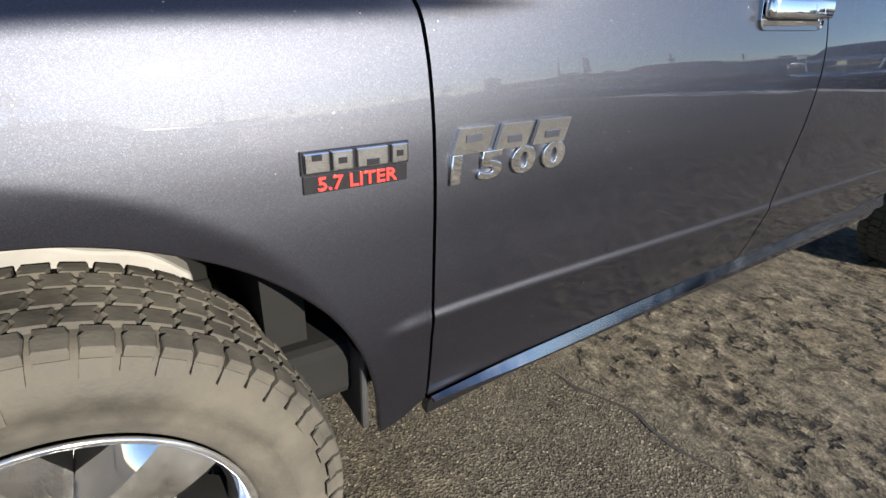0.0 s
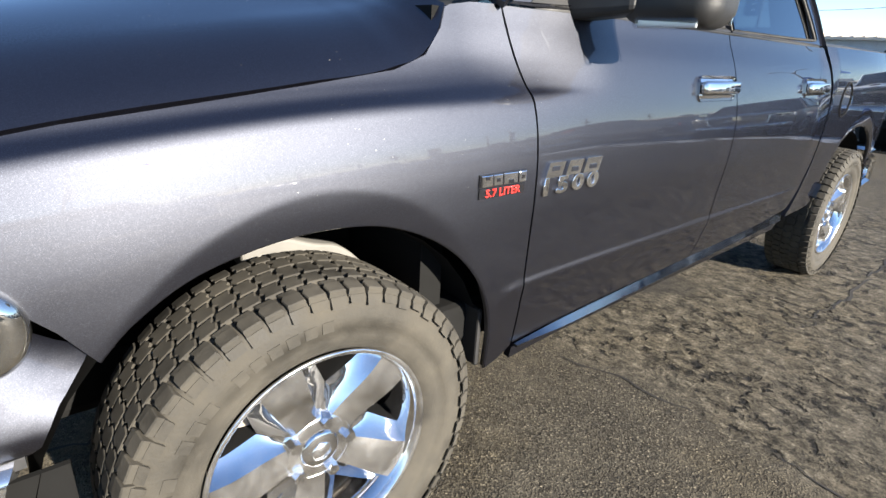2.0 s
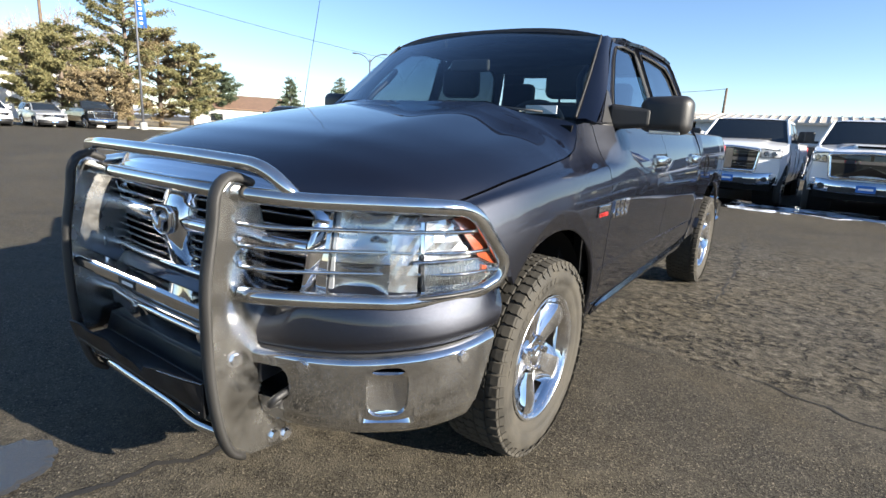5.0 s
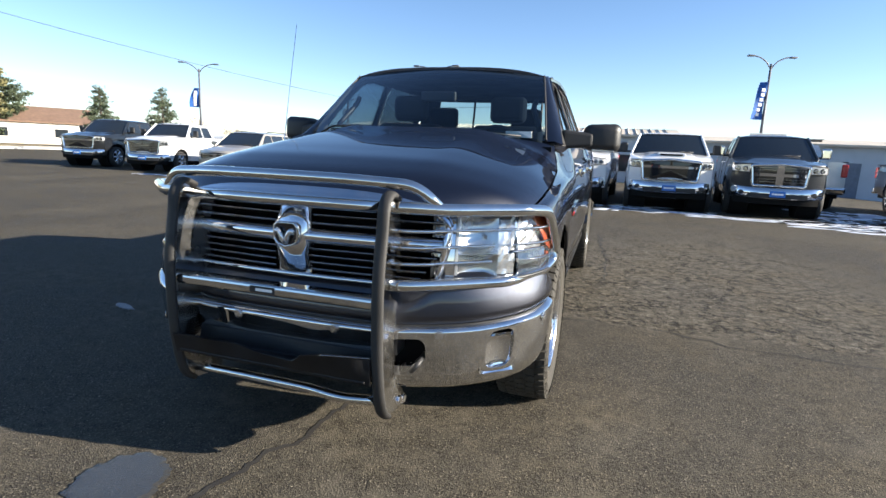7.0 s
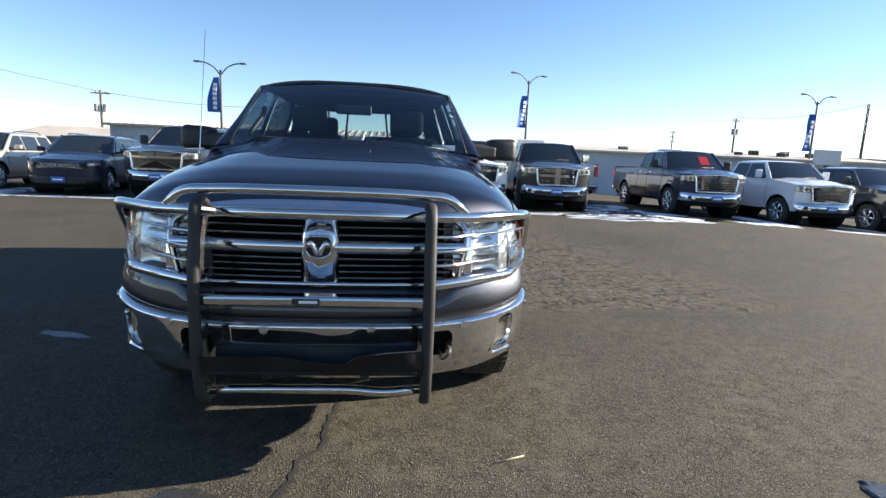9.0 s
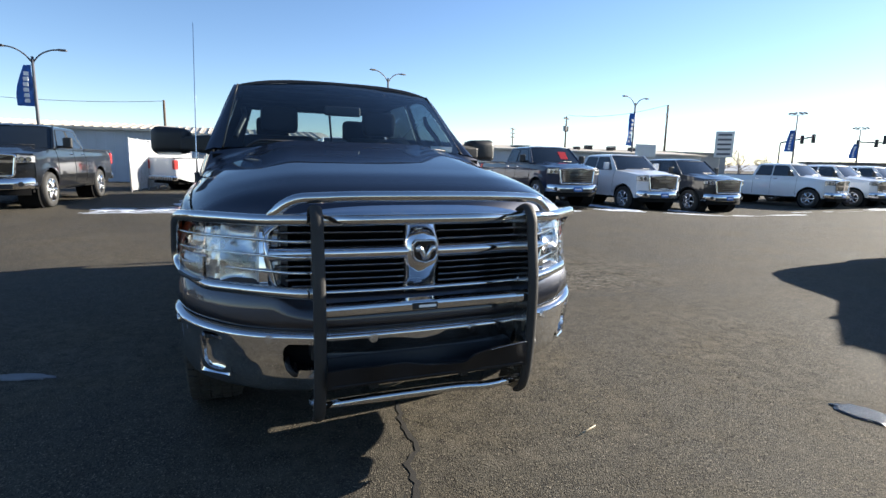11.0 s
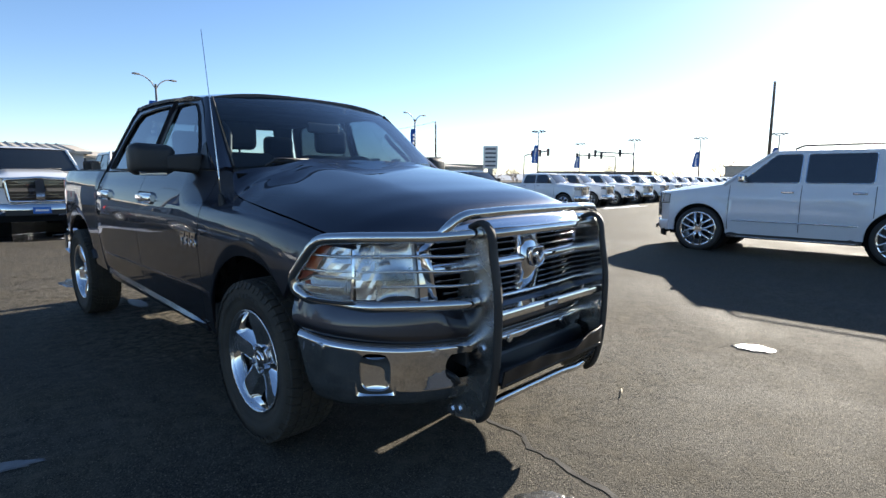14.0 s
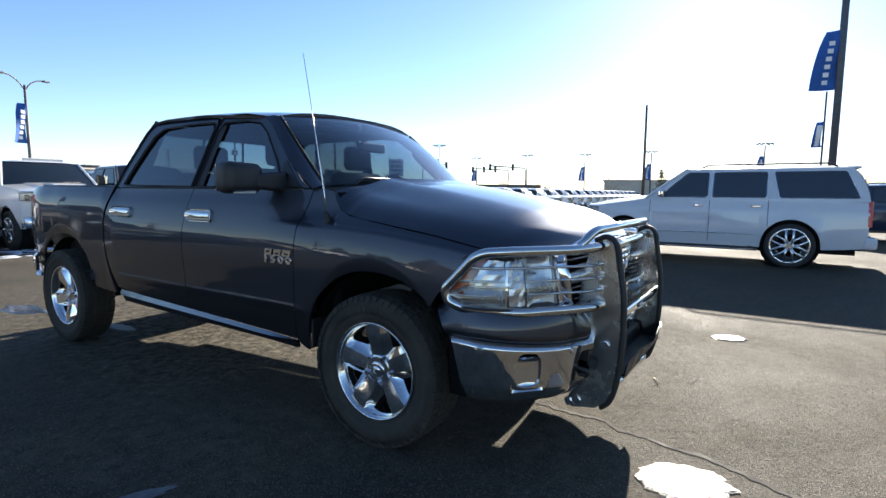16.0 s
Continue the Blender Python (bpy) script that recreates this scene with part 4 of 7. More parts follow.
    in_lamp("amber_bulb", [[lamp_point(k, w, -0.010) for w in np.linspace(0.24, 0.36, 3)] for k in np.linspace(0.86, 0.895, 4)], AMBER, rim=0.01)

# ---- grille guard: steel plates, tubes, rubber strips ----
guard = thing("grille_guard", "polished stainless steel grille guard with black rubber strips", "grille guard", pose(0, -1.05, 0.25))


def gpart(name, bm, mat, label="", parent=None, smooth=False):
    ob = part(name, bm, mat, parent or guard, label, smooth)
    ob.matrix_parent_inverse = (parent or guard).matrix_world.inverted()
    return ob


PLATE = [(-1.05, 1.125), (-1.085, 1.09), (-1.10, 1.0), (-1.125, 0.85), (-1.13, 0.72), (-1.125, 0.55), (-1.105, 0.40), (-1.075, 0.31), (-1.02, 0.265), (-0.90, 0.245), (-0.865, 0.27), (-0.89, 0.32), (-0.955, 0.37), (-0.985, 0.42), (-0.985, 0.47), (-0.965, 0.50), (-0.975, 0.66), (-0.955, 0.715), (-0.915, 0.755), (-0.915, 0.80), (-0.94, 0.95), (-0.965, 1.06), (-0.995, 1.11)]
for sd in (1, -1):
    plate = gpart("upright_plate", prism(PLATE, sd * 0.462 - 0.004, sd * 0.462 + 0.004, 0.0015), PLATE_STEEL, "brushed steel upright plate")
    edge = [(sd * 0.462, y - 0.008, z) for y, z in along([(-0.985, 1.115), (-1.045, 1.135), (-1.09, 1.095), (-1.105, 1.0), (-1.13, 0.85), (-1.135, 0.72), (-1.13, 0.55), (-1.11, 0.40), (-1.08, 0.31), (-1.04, 0.275)], 50, True)]
    gpart("rubber_strip", tube(edge, 0.014, 12, flat=1.75), RUBBER, "black rubber edging", plate)
    for y, z, r in ((-1.06, 0.60, 0.018), (-0.93, 0.29, 0.016), (-0.885, 0.275, 0.016), (-1.03, 0.955, 0.008), (-1.03, 0.885, 0.008), (-1.02, 0.925, 0.006)):
        head = drum((sd * 0.470, y, z), (1, 0, 0), r, 0.012, 6)
        gpart("bolt", drum((sd * 0.466, y, z), (1, 0, 0), r * 1.5, 0.004, 18, head), ALLOY, "", plate)
    # wing hoop round the headlamp
    hoop = rounded([(sd * 0.462, -1.035, 1.088), (sd * 0.53, -1.02, 1.088), (sd * 0.66, -0.955, 1.082), (sd * 0.91, -0.745, 1.082), (sd * 0.978, -0.615, 1.072), (sd * 1.0, -0.455, 0.90), (sd * 0.995, -0.465, 0.845), (sd * 0.965, -0.545, 0.808), (sd * 0.86, -0.765, 0.795), (sd * 0.66, -0.925, 0.795), (sd * 0.53, -1.01, 0.795), (sd * 0.462, -1.03, 0.795)], 0.055, 7)
    gpart("headlamp_hoop", tube(hoop, 0.024, 16), STEEL, "polished tube hoop round the headlamp")
    for z0, z1, y_end, xe in ((1.002, 1.002, -0.575, 0.978), (0.940, 0.938, -0.488, 0.995), (0.878, 0.872, -0.470, 0.997)):
        rod = rounded([(sd * 0.466, -1.035, z0), (sd * 0.56, -0.995, z0 - 0.003), (sd * 0.86, -0.715, (z0 + z1) / 2 - 0.004), (sd * 0.95, -0.62, z1), (sd * xe, y_end, z1 + 0.004)], 0.05)
        gpart("guard_rod", tube(rod, 0.0065, 8), STEEL)
    gpart("frame_bracket", prism([(-0.98, 0.50), (-0.80, 0.52), (-0.80, 0.62), (-0.98, 0.62)], sd * 0.47 - 0.006, sd * 0.47 + 0.006, 0.002), BLACK)
gpart("hood_bar", tube(rounded([(-0.645, -0.955, 1.07), (-0.545, -1.005, 1.168), (-0.3, -1.06, 1.18), (0, -1.075, 1.182), (0.3, -1.06, 1.18), (0.545, -1.005, 1.168), (0.645, -0.955, 1.07)], 0.06, 7), 0.0215, 16), STEEL, "polished bar arched over the grille top")
gpart("upper_tube", tube([(-0.462, -1.035, 1.085), (-0.2, -1.055, 1.088), (0.2, -1.055, 1.088), (0.462, -1.035, 1.085)], 0.024, 16), STEEL, "polished cross tube")
low = box(-0.46, 0.46, -1.125, -1.045, 0.715, 0.76, 0.014, 3)
gpart("lower_cross_bar", low, STEEL, "flat polished cross bar with a small maker's plate")
gpart("maker_plate", box(-0.09, 0.02, -1.128, -1.124, 0.725, 0.752, 0.001), BLACK, "small black plate with an unlettered white bar")
gpart("plate_bar", box(-0.062, 0.012, -1.130, -1.1285, 0.733, 0.744), PAPER)
gpart("bottom_tube", tube(rounded([(-0.46, -1.06, 0.335), (-0.25, -1.075, 0.345), (0.15, -1.08, 0.345), (0.28, -1.09, 0.335), (0.46, -1.06, 0.34)], 0.08), 0.02, 12), STEEL, "dented lower tube")
skid = [(-0.98, 0.43), (-1.10, 0.432), (-1.155, 0.44), (-1.155, 0.452), (-1.05, 0.455), (-1.03, 0.52), (-0.98, 0.53)]
tray = gpart("winch_tray", prism(skid, -0.42, 0.42, 0.004), TRAY_BLACK, "black steel tray behind the guard")
# its front lip is bent and torn
LIP = [(-0.44, -1.165, 0.515), (-0.30, -1.17, 0.52), (-0.12, -1.165, 0.515), (0.0, -1.16, 0.492), (0.06, -1.165, 0.488), (0.13, -1.172, 0.492), (0.17, -1.182, 0.525), (0.28, -1.185, 0.545), (0.38, -1.17, 0.548), (0.44, -1.15, 0.545)]
rim_line = along(LIP, 60, False)
gpart("tray_lip", sheet([[(x, y0 * k + (-1.150) * (1 - k) + 0.004 * math.sin(31 * x) * k, 0.436 + (z1 - 0.436) * k) for k in np.linspace(0, 1, 5)] for x, y0, z1 in rim_line], rim=0.008), TRAY_BLACK, "bent front lip of the tray", tray)
gpart("worn_edge", tube([(x, y0 - 0.002, z1) for x, y0, z1 in rim_line[46:]], 0.0022, 6), DARK_CHROME, "lip rubbed to bare metal", tray)
gpart("tray_end", prism([(-1.15, 0.436), (-1.15, 0.545), (-1.08, 0.50), (-1.03, 0.455)], 0.425, 0.433), TRAY_BLACK, "", tray)
for x in (-0.22, 0.2):
    gpart("tray_bracket", box(x - 0.02, x + 0.02, -1.02, -0.95, 0.36, 0.41, 0.004), BLACK)
for sd in (1, -1):
    gpart("tow_hook", tube(rounded([(sd * 0.54, -0.90, 0.46), (sd * 0.54, -1.0, 0.45), (sd * 0.57, -1.005, 0.485), (sd * 0.57, -0.92, 0.50)], 0.03), 0.012, 8), BLACK)

# ---- wheels ----
def build_wheel():
    """One wheel, its outer face towards +x, centred on its hub."""
    w = thing("wheel", "", "")
    R = 0.411
    prof = [(-0.10, 0.262), (-0.12, 0.275), (-0.137, 0.31), (-0.141, 0.35), (-0.132, 0.385), (-0.115, 0.4055), (-0.05, 0.412), (0.05, 0.412), (0.115, 0.4055), (0.130, 0.391), (0.140, 0.352), (0.139, 0.325), (0.134, 0.322), (0.135, 0.305), (0.128, 0.285), (0.118, 0.272), (0.105, 0.262)]
    tyre = part("tyre", lathe(prof, (0, 0, 0), 96), TYRE, w, "dusty all-terrain tyre with deep blocks")
    bm = bmesh.new()
    n = 58
    rng = random.Random(4)

    def block(outline, a0, sd, r0, r1, chamfer=0.0022):
        """One tread block: an outline in (place across, share of a pitch), raised from r0 to r1."""
        cx, ca = sum(p[0] for p in outline) / len(outline), sum(p[1] for p in outline) / len(outline)
        rings = []
        for r, q in ((r0, 1.0), (r1 - chamfer, 1.0), (r1, 0.90)):
            ring = []
            for x, f in outline:
                x, f = cx + (x - cx) * q, ca + (f - ca) * q
                rr = r - 0.16 * max(0, abs(x) - 0.095)
                a = a0 + f * step
                ring.append(bm.verts.new((sd * x, rr * math.cos(a), rr * math.sin(a))))
            rings.append(ring)
        m = len(outline)
        for lo, hi in zip(rings, rings[1:]):
            for k in range(m):
                bm.faces.new((lo[k], lo[(k + 1) % m], hi[(k + 1) % m], hi[k]))
        bm.faces.new(rings[-1])

    step = 2 * math.pi / n
    CENTRE = [(-0.026, 0.0), (-0.008, 0.14), (0.004, -0.08), (0.026, 0.08), (0.026, 0.90), (0.010, 0.74), (-0.004, 0.96), (-0.026, 0.84)]
    SECOND = [(0.031, 0.0), (0.048, 0.16), (0.056, 0.0), (0.078, 0.14), (0.078, 0.98), (0.060, 0.84), (0.050, 1.0), (0.031, 0.86)]
    SHOULDER = [(0.083, 0.10), (0.100, 0.0), (0.132, 0.02), (0.132, 0.84), (0.106, 0.88), (0.098, 0.74), (0.083, 0.84)]
    for k in range(n):
        a = k * step
        j = 0.05 * step * rng.uniform(-1, 1)
        for sd in (1, -1):
            o = 0.0 if sd > 0 else 0.5 * step
            block(SHOULDER, a + o + j, sd, 0.398, 0.4175)
            block(SECOND, a + o + 0.35 * step + j, sd, 0.40, 0.4185)
        block(CENTRE, a + 0.1 * step, 1, 0.40, 0.419)
        # shoulder lugs that run down the outer sidewall
        for sd in (1, -1):
            deep = 0.376 if k % 2 else 0.383
            vs = []
            for x, r in ((0.1325, 0.398), (0.1435, deep)):
                for aa in (a + 0.05 * step, a + 0.84 * step):
                    vs.append((sd * x, r, aa))
            low4 = [bm.verts.new((x - sd * 0.004, r * math.cos(q), r * math.sin(q))) for x, r, q in (vs[0], vs[1], vs[3], vs[2])]
            top4 = [bm.verts.new((x + sd * 0.0012, r * math.cos(q), r * math.sin(q))) for x, r, q in (vs[0], vs[1], vs[3], vs[2])]
            for m in range(4):
                bm.faces.new((low4[m], low4[(m + 1) % 4], top4[(m + 1) % 4], top4[m]))
            bm.faces.new(top4)
    bmesh.ops.recalc_face_normals(bm, faces=bm.faces)
    tagged(part("tread", bm, TYRE, tyre), kind="stuff")
    # unreadable raised words on the sidewall, as bars
    for k in range(14):
        if k in (6, 10):
            continue
        a0 = radians(48 + k * 6.2)
        bm = bmesh.new()
        vs = [bm.verts.new((x, r * math.cos(q), r * math.sin(q))) for x in (0.1385, 0.1415) for r, q in ((0.328, a0), (0.328, a0 + 0.075), (0.352, a0 + 0.075), (0.352, a0))]
        bm.faces.new(vs[4:])
        for m in range(4):
            bm.faces.new((vs[m], vs[(m + 1) % 4], vs[4 + (m + 1) % 4], vs[4 + m]))
        bmesh.ops.recalc_face_normals(bm, faces=bm.faces)
        part("sidewall_bar", bm, TYRE, tyre)
    # rim barrel and lip
    rim = part("rim", lathe([(0.112, 0.262), (0.122, 0.268), (0.126, 0.264), (0.122, 0.256), (0.10, 0.249), (0.03, 0.238), (-0.09, 0.236), (-0.115, 0.262)], (0, 0, 0), 72), ALLOY, w, "five-spoke chrome alloy rim")
    part("brake_disc", lathe([(-0.03, 0.06), (-0.03, 0.175), (-0.055, 0.175), (-0.055, 0.06)], (0, 0, 0), 40), metal("brake_iron", (0.30, 0.27, 0.24), 0.4), w)
    part("brake_caliper", box(-0.085, 0.0, -0.07, 0.07, 0.115, 0.20, 0.02), worn("caliper_iron", (0.35, 0.31, 0.26), 0.6), w)
    part("wheel_back", lathe([(-0.10, 0.0), (-0.10, 0.235)], (0, 0, 0), 32), DARK, w)

    # five broad flat spokes with polished flanks that meet in a valley near the hub
    def spoke_half(a):
        return 0.035 + 0.10 * (a - 0.09)

    def flank_half(a):
        return min(spoke_half(a) + 0.052 - 0.14 * (a - 0.10), a * 0.722)

    def spoke_x(a):
        return 0.076 + 0.026 * soft(0.07, 0.22, a)

    for k in range(5):
        c, sn = math.cos(radians(72 * k)), math.sin(radians(72 * k))

        def at(a, u, x):
            return (x, a * c - u * sn, a * sn + u * c)

        def reach(t, u):
            return 0.062 + (math.sqrt(0.252**2 - u * u) - 0.062) * t

        ts = np.linspace(0, 1, 22)
        top = []
        for b in np.linspace(-1, 1, 9):
            line = []
            for t in ts:
                a = reach(t, b * 0.045)
                line.append(at(a, b * spoke_half(a), spoke_x(a) - 0.003 * b * b))
            top.append(line)
        face = part("spoke", sheet(top), ALLOY, rim, "satin machined spoke")
        for sd in (1, -1):
            flank, wall = [], []
            for t in ts:
                a = reach(t, 0.07)
                h, f = spoke_half(a), flank_half(a)
                full = spoke_half(a) + 0.052 - 0.14 * (a - 0.10) - h
                drop = 0.040 * (f - h) / full
                flank.append([at(a, sd * (h + (f - h) * q), spoke_x(a) - 0.003 - drop * q - 0.004 * math.sin(math.pi * q)) for q in np.linspace(0, 1, 6)])
                wall.append([at(a, sd * f, spoke_x(a) - 0.003 - drop - 0.09 * q) for q in (0, 1)])
            part("flank", sheet(flank, flip=sd > 0), CHROME, face, "mirror-bright side of the spoke")
            part("flank_wall", sheet(wall, flip=sd > 0), DARK, face)
    part("rim_step", lathe([(0.108, 0.253), (0.096, 0.243), (0.066, 0.233), (0.030, 0.231)], (0, 0, 0), 72), CHROME, rim)
    part("hub_plate", lathe([(0.060, 0.090), (0.076, 0.080), (0.079, 0.070), (0.079, 0.0)], (0, 0, 0), 40), ALLOY, rim)
    part("hub_cap", lathe([(0.076, 0.048), (0.084, 0.046), (0.088, 0.040), (0.090, 0.028), (0.091, 0.0)], (0, 0, 0), 32), CHROME, rim, "chrome hub cap")
    part("cap_emblem", lathe([(0.090, 0.026), (0.094, 0.024), (0.094, 0.0)], (0, 0, 0), 6), ALLOY, rim)
    for k in range(5):
        a = radians(36 + 72 * k)
        part("lug_nut", drum((0.078, 0.072 * math.cos(a), 0.072 * math.sin(a)), (1, 0, 0), 0.017, 0.036, 6, radius2=0.014), CHROME, rim)
    return w


wheel = build_wheel()
wheel_spots = [(0.860, 0, 40), (-0.860, 0, 22), (0.855, 3.57, 22), (-0.855, 3.57, 50)]
made = [wheel]
for k, (x, y, turn) in enumerate(wheel_spots):
    m = pose(x + math.copysign(0.010, x), y, 0.406, turn, 0, 0 if x > 0 else 180) @ Matrix.Diagonal((0.92, 0.982, 0.982, 1))
    if k:
        made.append(copy_thing(wheel, m))
    made[-1].matrix_world = m
for ob in made:
    ob.parent = truck

# ---- mirrors ----
for side in (1, -1):
    def outwards(bm, m):
        """Lays a shape made for the left side on either side."""
        bm.transform(m)
        if side < 0:
            bm.transform(Matrix.Diagonal((-1, 1, 1, 1)))
            bmesh.ops.reverse_faces(bm, faces=bm.faces)
        return bm

    arm_bm = box(-0.10, 0.10, -0.055, 0.045, -0.05, 0.05, 0.02, 3)
    for v in arm_bm.verts:
        v.co.z *= 1.25 - 2.0 * (v.co.x + 0.10)
    arm = part("mirror", outwards(arm_bm, pose(0.965, 0.80, 1.40, 0, 0, 10)), BLACK, truck, "large black towing mirror")
    head = box(-0.118, 0.118, -0.085, 0.075, -0.092, 0.092, 0.05, 6)
    for v in head.verts:
        if v.co.y > 0.05:
            v.co.y = 0.06
        v.co.z *= 0.94 + 0.5 * v.co.x
        v.co.y -= 0.025 * (1 - abs(v.co.x) / 0.125)
    part("mirror_head", outwards(head, pose(1.118, 0.87, 1.418, 0, 0, 6)), BLACK, arm, smooth=True)
    part("turn_signal", outwards(box(-0.078, 0.070, -0.016, 0.012, -0.014, 0.014, 0.010, 3), pose(1.135, 0.795, 1.338, 0, 0, 6)), LENS, arm, "clear turn signal strip")
    part("signal_back", outwards(box(-0.072, 0.066, -0.004, 0.004, -0.010, 0.010, 0.003), pose(1.135, 0.800, 1.338, 0, 0, 6)), LAMP_BOWL, arm)
    part("mirror_glass", outwards(box(-0.10, 0.10, 0, 0.004, -0.075, 0.075, 0.001), pose(1.115, 0.931, 1.418, 0, 0, 6)), CHROME, arm)

# ---- badges: plain raised shapes for the brand words, letters for the rest ----
def badge_at(side, y, z):
    """A frame on the body's side: x along the words, y up, z out."""
    x = float(side_x(y, z))
    ahead = Vector((0, 1, 0)) * side
    up = Vector((-(float(side_x(y, z - 0.05)) - float(side_x(y, z + 0.05))) * side, 0, 0.1)).normalized()
    out = ahead.cross(up)
    m = Matrix((ahead, up, out)).transposed().to_4x4()
    m.translation = (side * (x + 0.002), y, z)
    return m


for side in (1, -1):
    m = badge_at(side, 0.700, 0.990)
    mark = None
    for k in range(3):
        bm = bmesh.new()
        x = -0.078 + 0.078 * k
        wide = (0.031, 0.030, 0.034)[k]
        vs = [bm.verts.new((m @ Vector((x + dx * wide + 0.012 * (dy > 0), dy, dz)))) for dz in (0, 0.007) for dx, dy in ((-1, -0.019), (1, -0.019), (1, 0.019), (-1, 0.019))]
        bm.faces.new(vs[4:])
        for q in range(4):
            bm.faces.new((vs[q], vs[(q + 1) % 4], vs[4 + (q + 1) % 4], vs[4 + q]))
        bmesh.ops.recalc_face_normals(bm, faces=bm.faces)
        if mark is None:
            mark = part("door_badge", bm, CHROME, truck, "chrome model badge with the number 1500")
        else:
            part("badge_block", bm, CHROME, mark)
        slot = box(-wide * 0.45, wide * 0.45, -0.006, 0.005, 0.0065, 0.0082)
        slot.transform(m @ Matrix.Translation((x + 0.006, -0.004 if k else 0.004, 0)))
        part("badge_slot", slot, PAINT, mark)
    for k, digit in enumerate("1500"):
        lettering("badge_numeral", digit, 0.060, 0.004, CHROME, mark, badge_at(side, 0.700 + side * (-0.100 + 0.066 * k), 0.928), stretch=1.6)
m = badge_at(1, 0.442, 0.988)
plate = part("engine_badge", box(-0.076, 0.076, -0.016, 0.015, 0, 0.003, 0.001), GLOSS_BLACK, truck, "chrome and red engine badge lettered 5.7 LITER")
plate.data.transform(m)
for k, (x, wide) in enumerate(((-0.056, 0.0165), (-0.022, 0.0145), (0.020, 0.0225), (0.060, 0.0125))):
    bar = box(-wide, wide, -0.013, 0.013, 0.002, 0.008, 0.002)
    bar.transform(m @ Matrix.Translation((x, 0, 0)))
    part("badge_block", bar, CHROME, plate)
    slot = box(-wide * 0.4, wide * 0.4, -0.004, 0.004, 0.0075, 0.0086)
    slot.transform(m @ Matrix.Translation((x, (0.007, 0.0, -0.007, 0.0)[k], 0)))
    part("badge_slot", slot, GLOSS_BLACK, plate)
red = part("red_band", box(-0.074, 0.074, -0.012, 0.012, 0, 0.003, 0.001), GLOSS_BLACK, plate)
red.data.transform(badge_at(1, 0.442, 0.959))
lettering("red_letters", "5.7 LITER", 0.0255, 0.001, RED, plate, badge_at(1, 0.442, 0.9505) @ Matrix.Translation((0, 0, 0.004)), stretch=1.13, fat=0.0002)

# ---- wipers, aerial, fuel door, paper on the dash ----
for x0, y0, x1, y1 in ((0.10, 0.36, 0.66, 0.44), (-0.62, 0.43, -0.06, 0.345)):
    a, b = Vector((x0, y0 - 0.01, 1.408)), Vector((x1, y1 + 0.01, 1.400))
    wiper = part("wiper", tube([a, a.lerp(b, 0.5) + Vector((0, 0.0, 0.016)), b], 0.006, 8), BLACK, truck)
    part("wiper_arm", tube(rounded([a + Vector((-0.05, -0.03, -0.025)), a + Vector((0.02, -0.025, 0.02)), a.lerp(b, 0.5) + Vector((0, -0.006, 0.022))], 0.05), 0.007, 8), BLACK, wiper)
aerial = part("aerial", tube([(-0.948, 0.352, 1.215), (-0.948, 0.365, 1.33), (-0.945, 0.42, 1.62), (-0.94, 0.515, 2.10)], [0.006, 0.004, 0.0025, 0.0018], 6), STEEL, truck, "thin whip aerial on the fender")
part("aerial_base", drum((-0.945, 0.35, 1.20), (-0.25, 0, 1), 0.024, 0.06, 14, radius2=0.012), BLACK, aerial)
fd = np.array([(3.0 + 0.075 * math.cos(a), 1.12 + 0.085 * math.sin(a)) for a in np.linspace(0, 2 * math.pi, 40)])
part("fuel_door_seam", tube([(float(side_x(y, z)) + 0.001, y, z) for y, z in fd], 0.004, 6), DARK, truck)
part("dash_paper", box(0.56, 0.72, 0.47, 0.475, 1.392, 1.43), PAPER, truck, "white paper slip behind the windscreen")

# ---- cab interior ----
part("dashboard", box(-0.80, 0.80, 0.42, 0.80, 1.02, 1.335, 0.06, 4), INNER, truck)
wheel_rim = part("steering_wheel", tube([(0.40 + 0.19 * math.cos(a), 0.86 + 0.07 * math.sin(a), 1.30 + 0.175 * math.sin(a)) for a in np.linspace(0, 2 * math.pi, 33)], 0.016, 8, caps=False), BLACK, truck, "black steering wheel")
part("steering_hub", box(0.27, 0.53, 0.83, 0.87, 1.27, 1.33, 0.02), BLACK, wheel_rim)
for x in (-0.40, 0.40):
    for y, h in ((1.25, 1.50), (2.12, 1.48)):
        seat = part("seat", box(x - 0.27, x + 0.27, y, y + 0.16, 0.75, h, 0.05, 3), INNER, truck, "dark cloth seat")
        part("seat_cushion", box(x - 0.27, x + 0.27, y - 0.45, y + 0.05, 0.68, 0.86, 0.05, 3), INNER, seat)
        part("headrest", box(x - 0.14, x + 0.14, y + 0.02, y + 0.13, h + 0.02, h + 0.22, 0.045, 3), INNER, seat)
part("inner_mirror", box(-0.13, 0.13, 0.80, 0.83, 1.63, 1.70, 0.015, 3), BLACK, truck)
part("headliner", box(-0.66, 0.66, 1.06, 2.45, 1.80, 1.815), INNER, truck)
for side in (1, -1):
    part("door_lining", box(min(side * 0.84, side * 0.88), max(side * 0.84, side * 0.88), 0.56, 2.62, 0.60, 1.33), INNER, truck)
    part("grab_handle", tube(rounded([(side * 0.73, 0.72, 1.45), (side * 0.70, 0.78, 1.52), (side * 0.66, 0.86, 1.60), (side * 0.67, 0.93, 1.66)], 0.05), 0.018, 8), BLACK, truck)


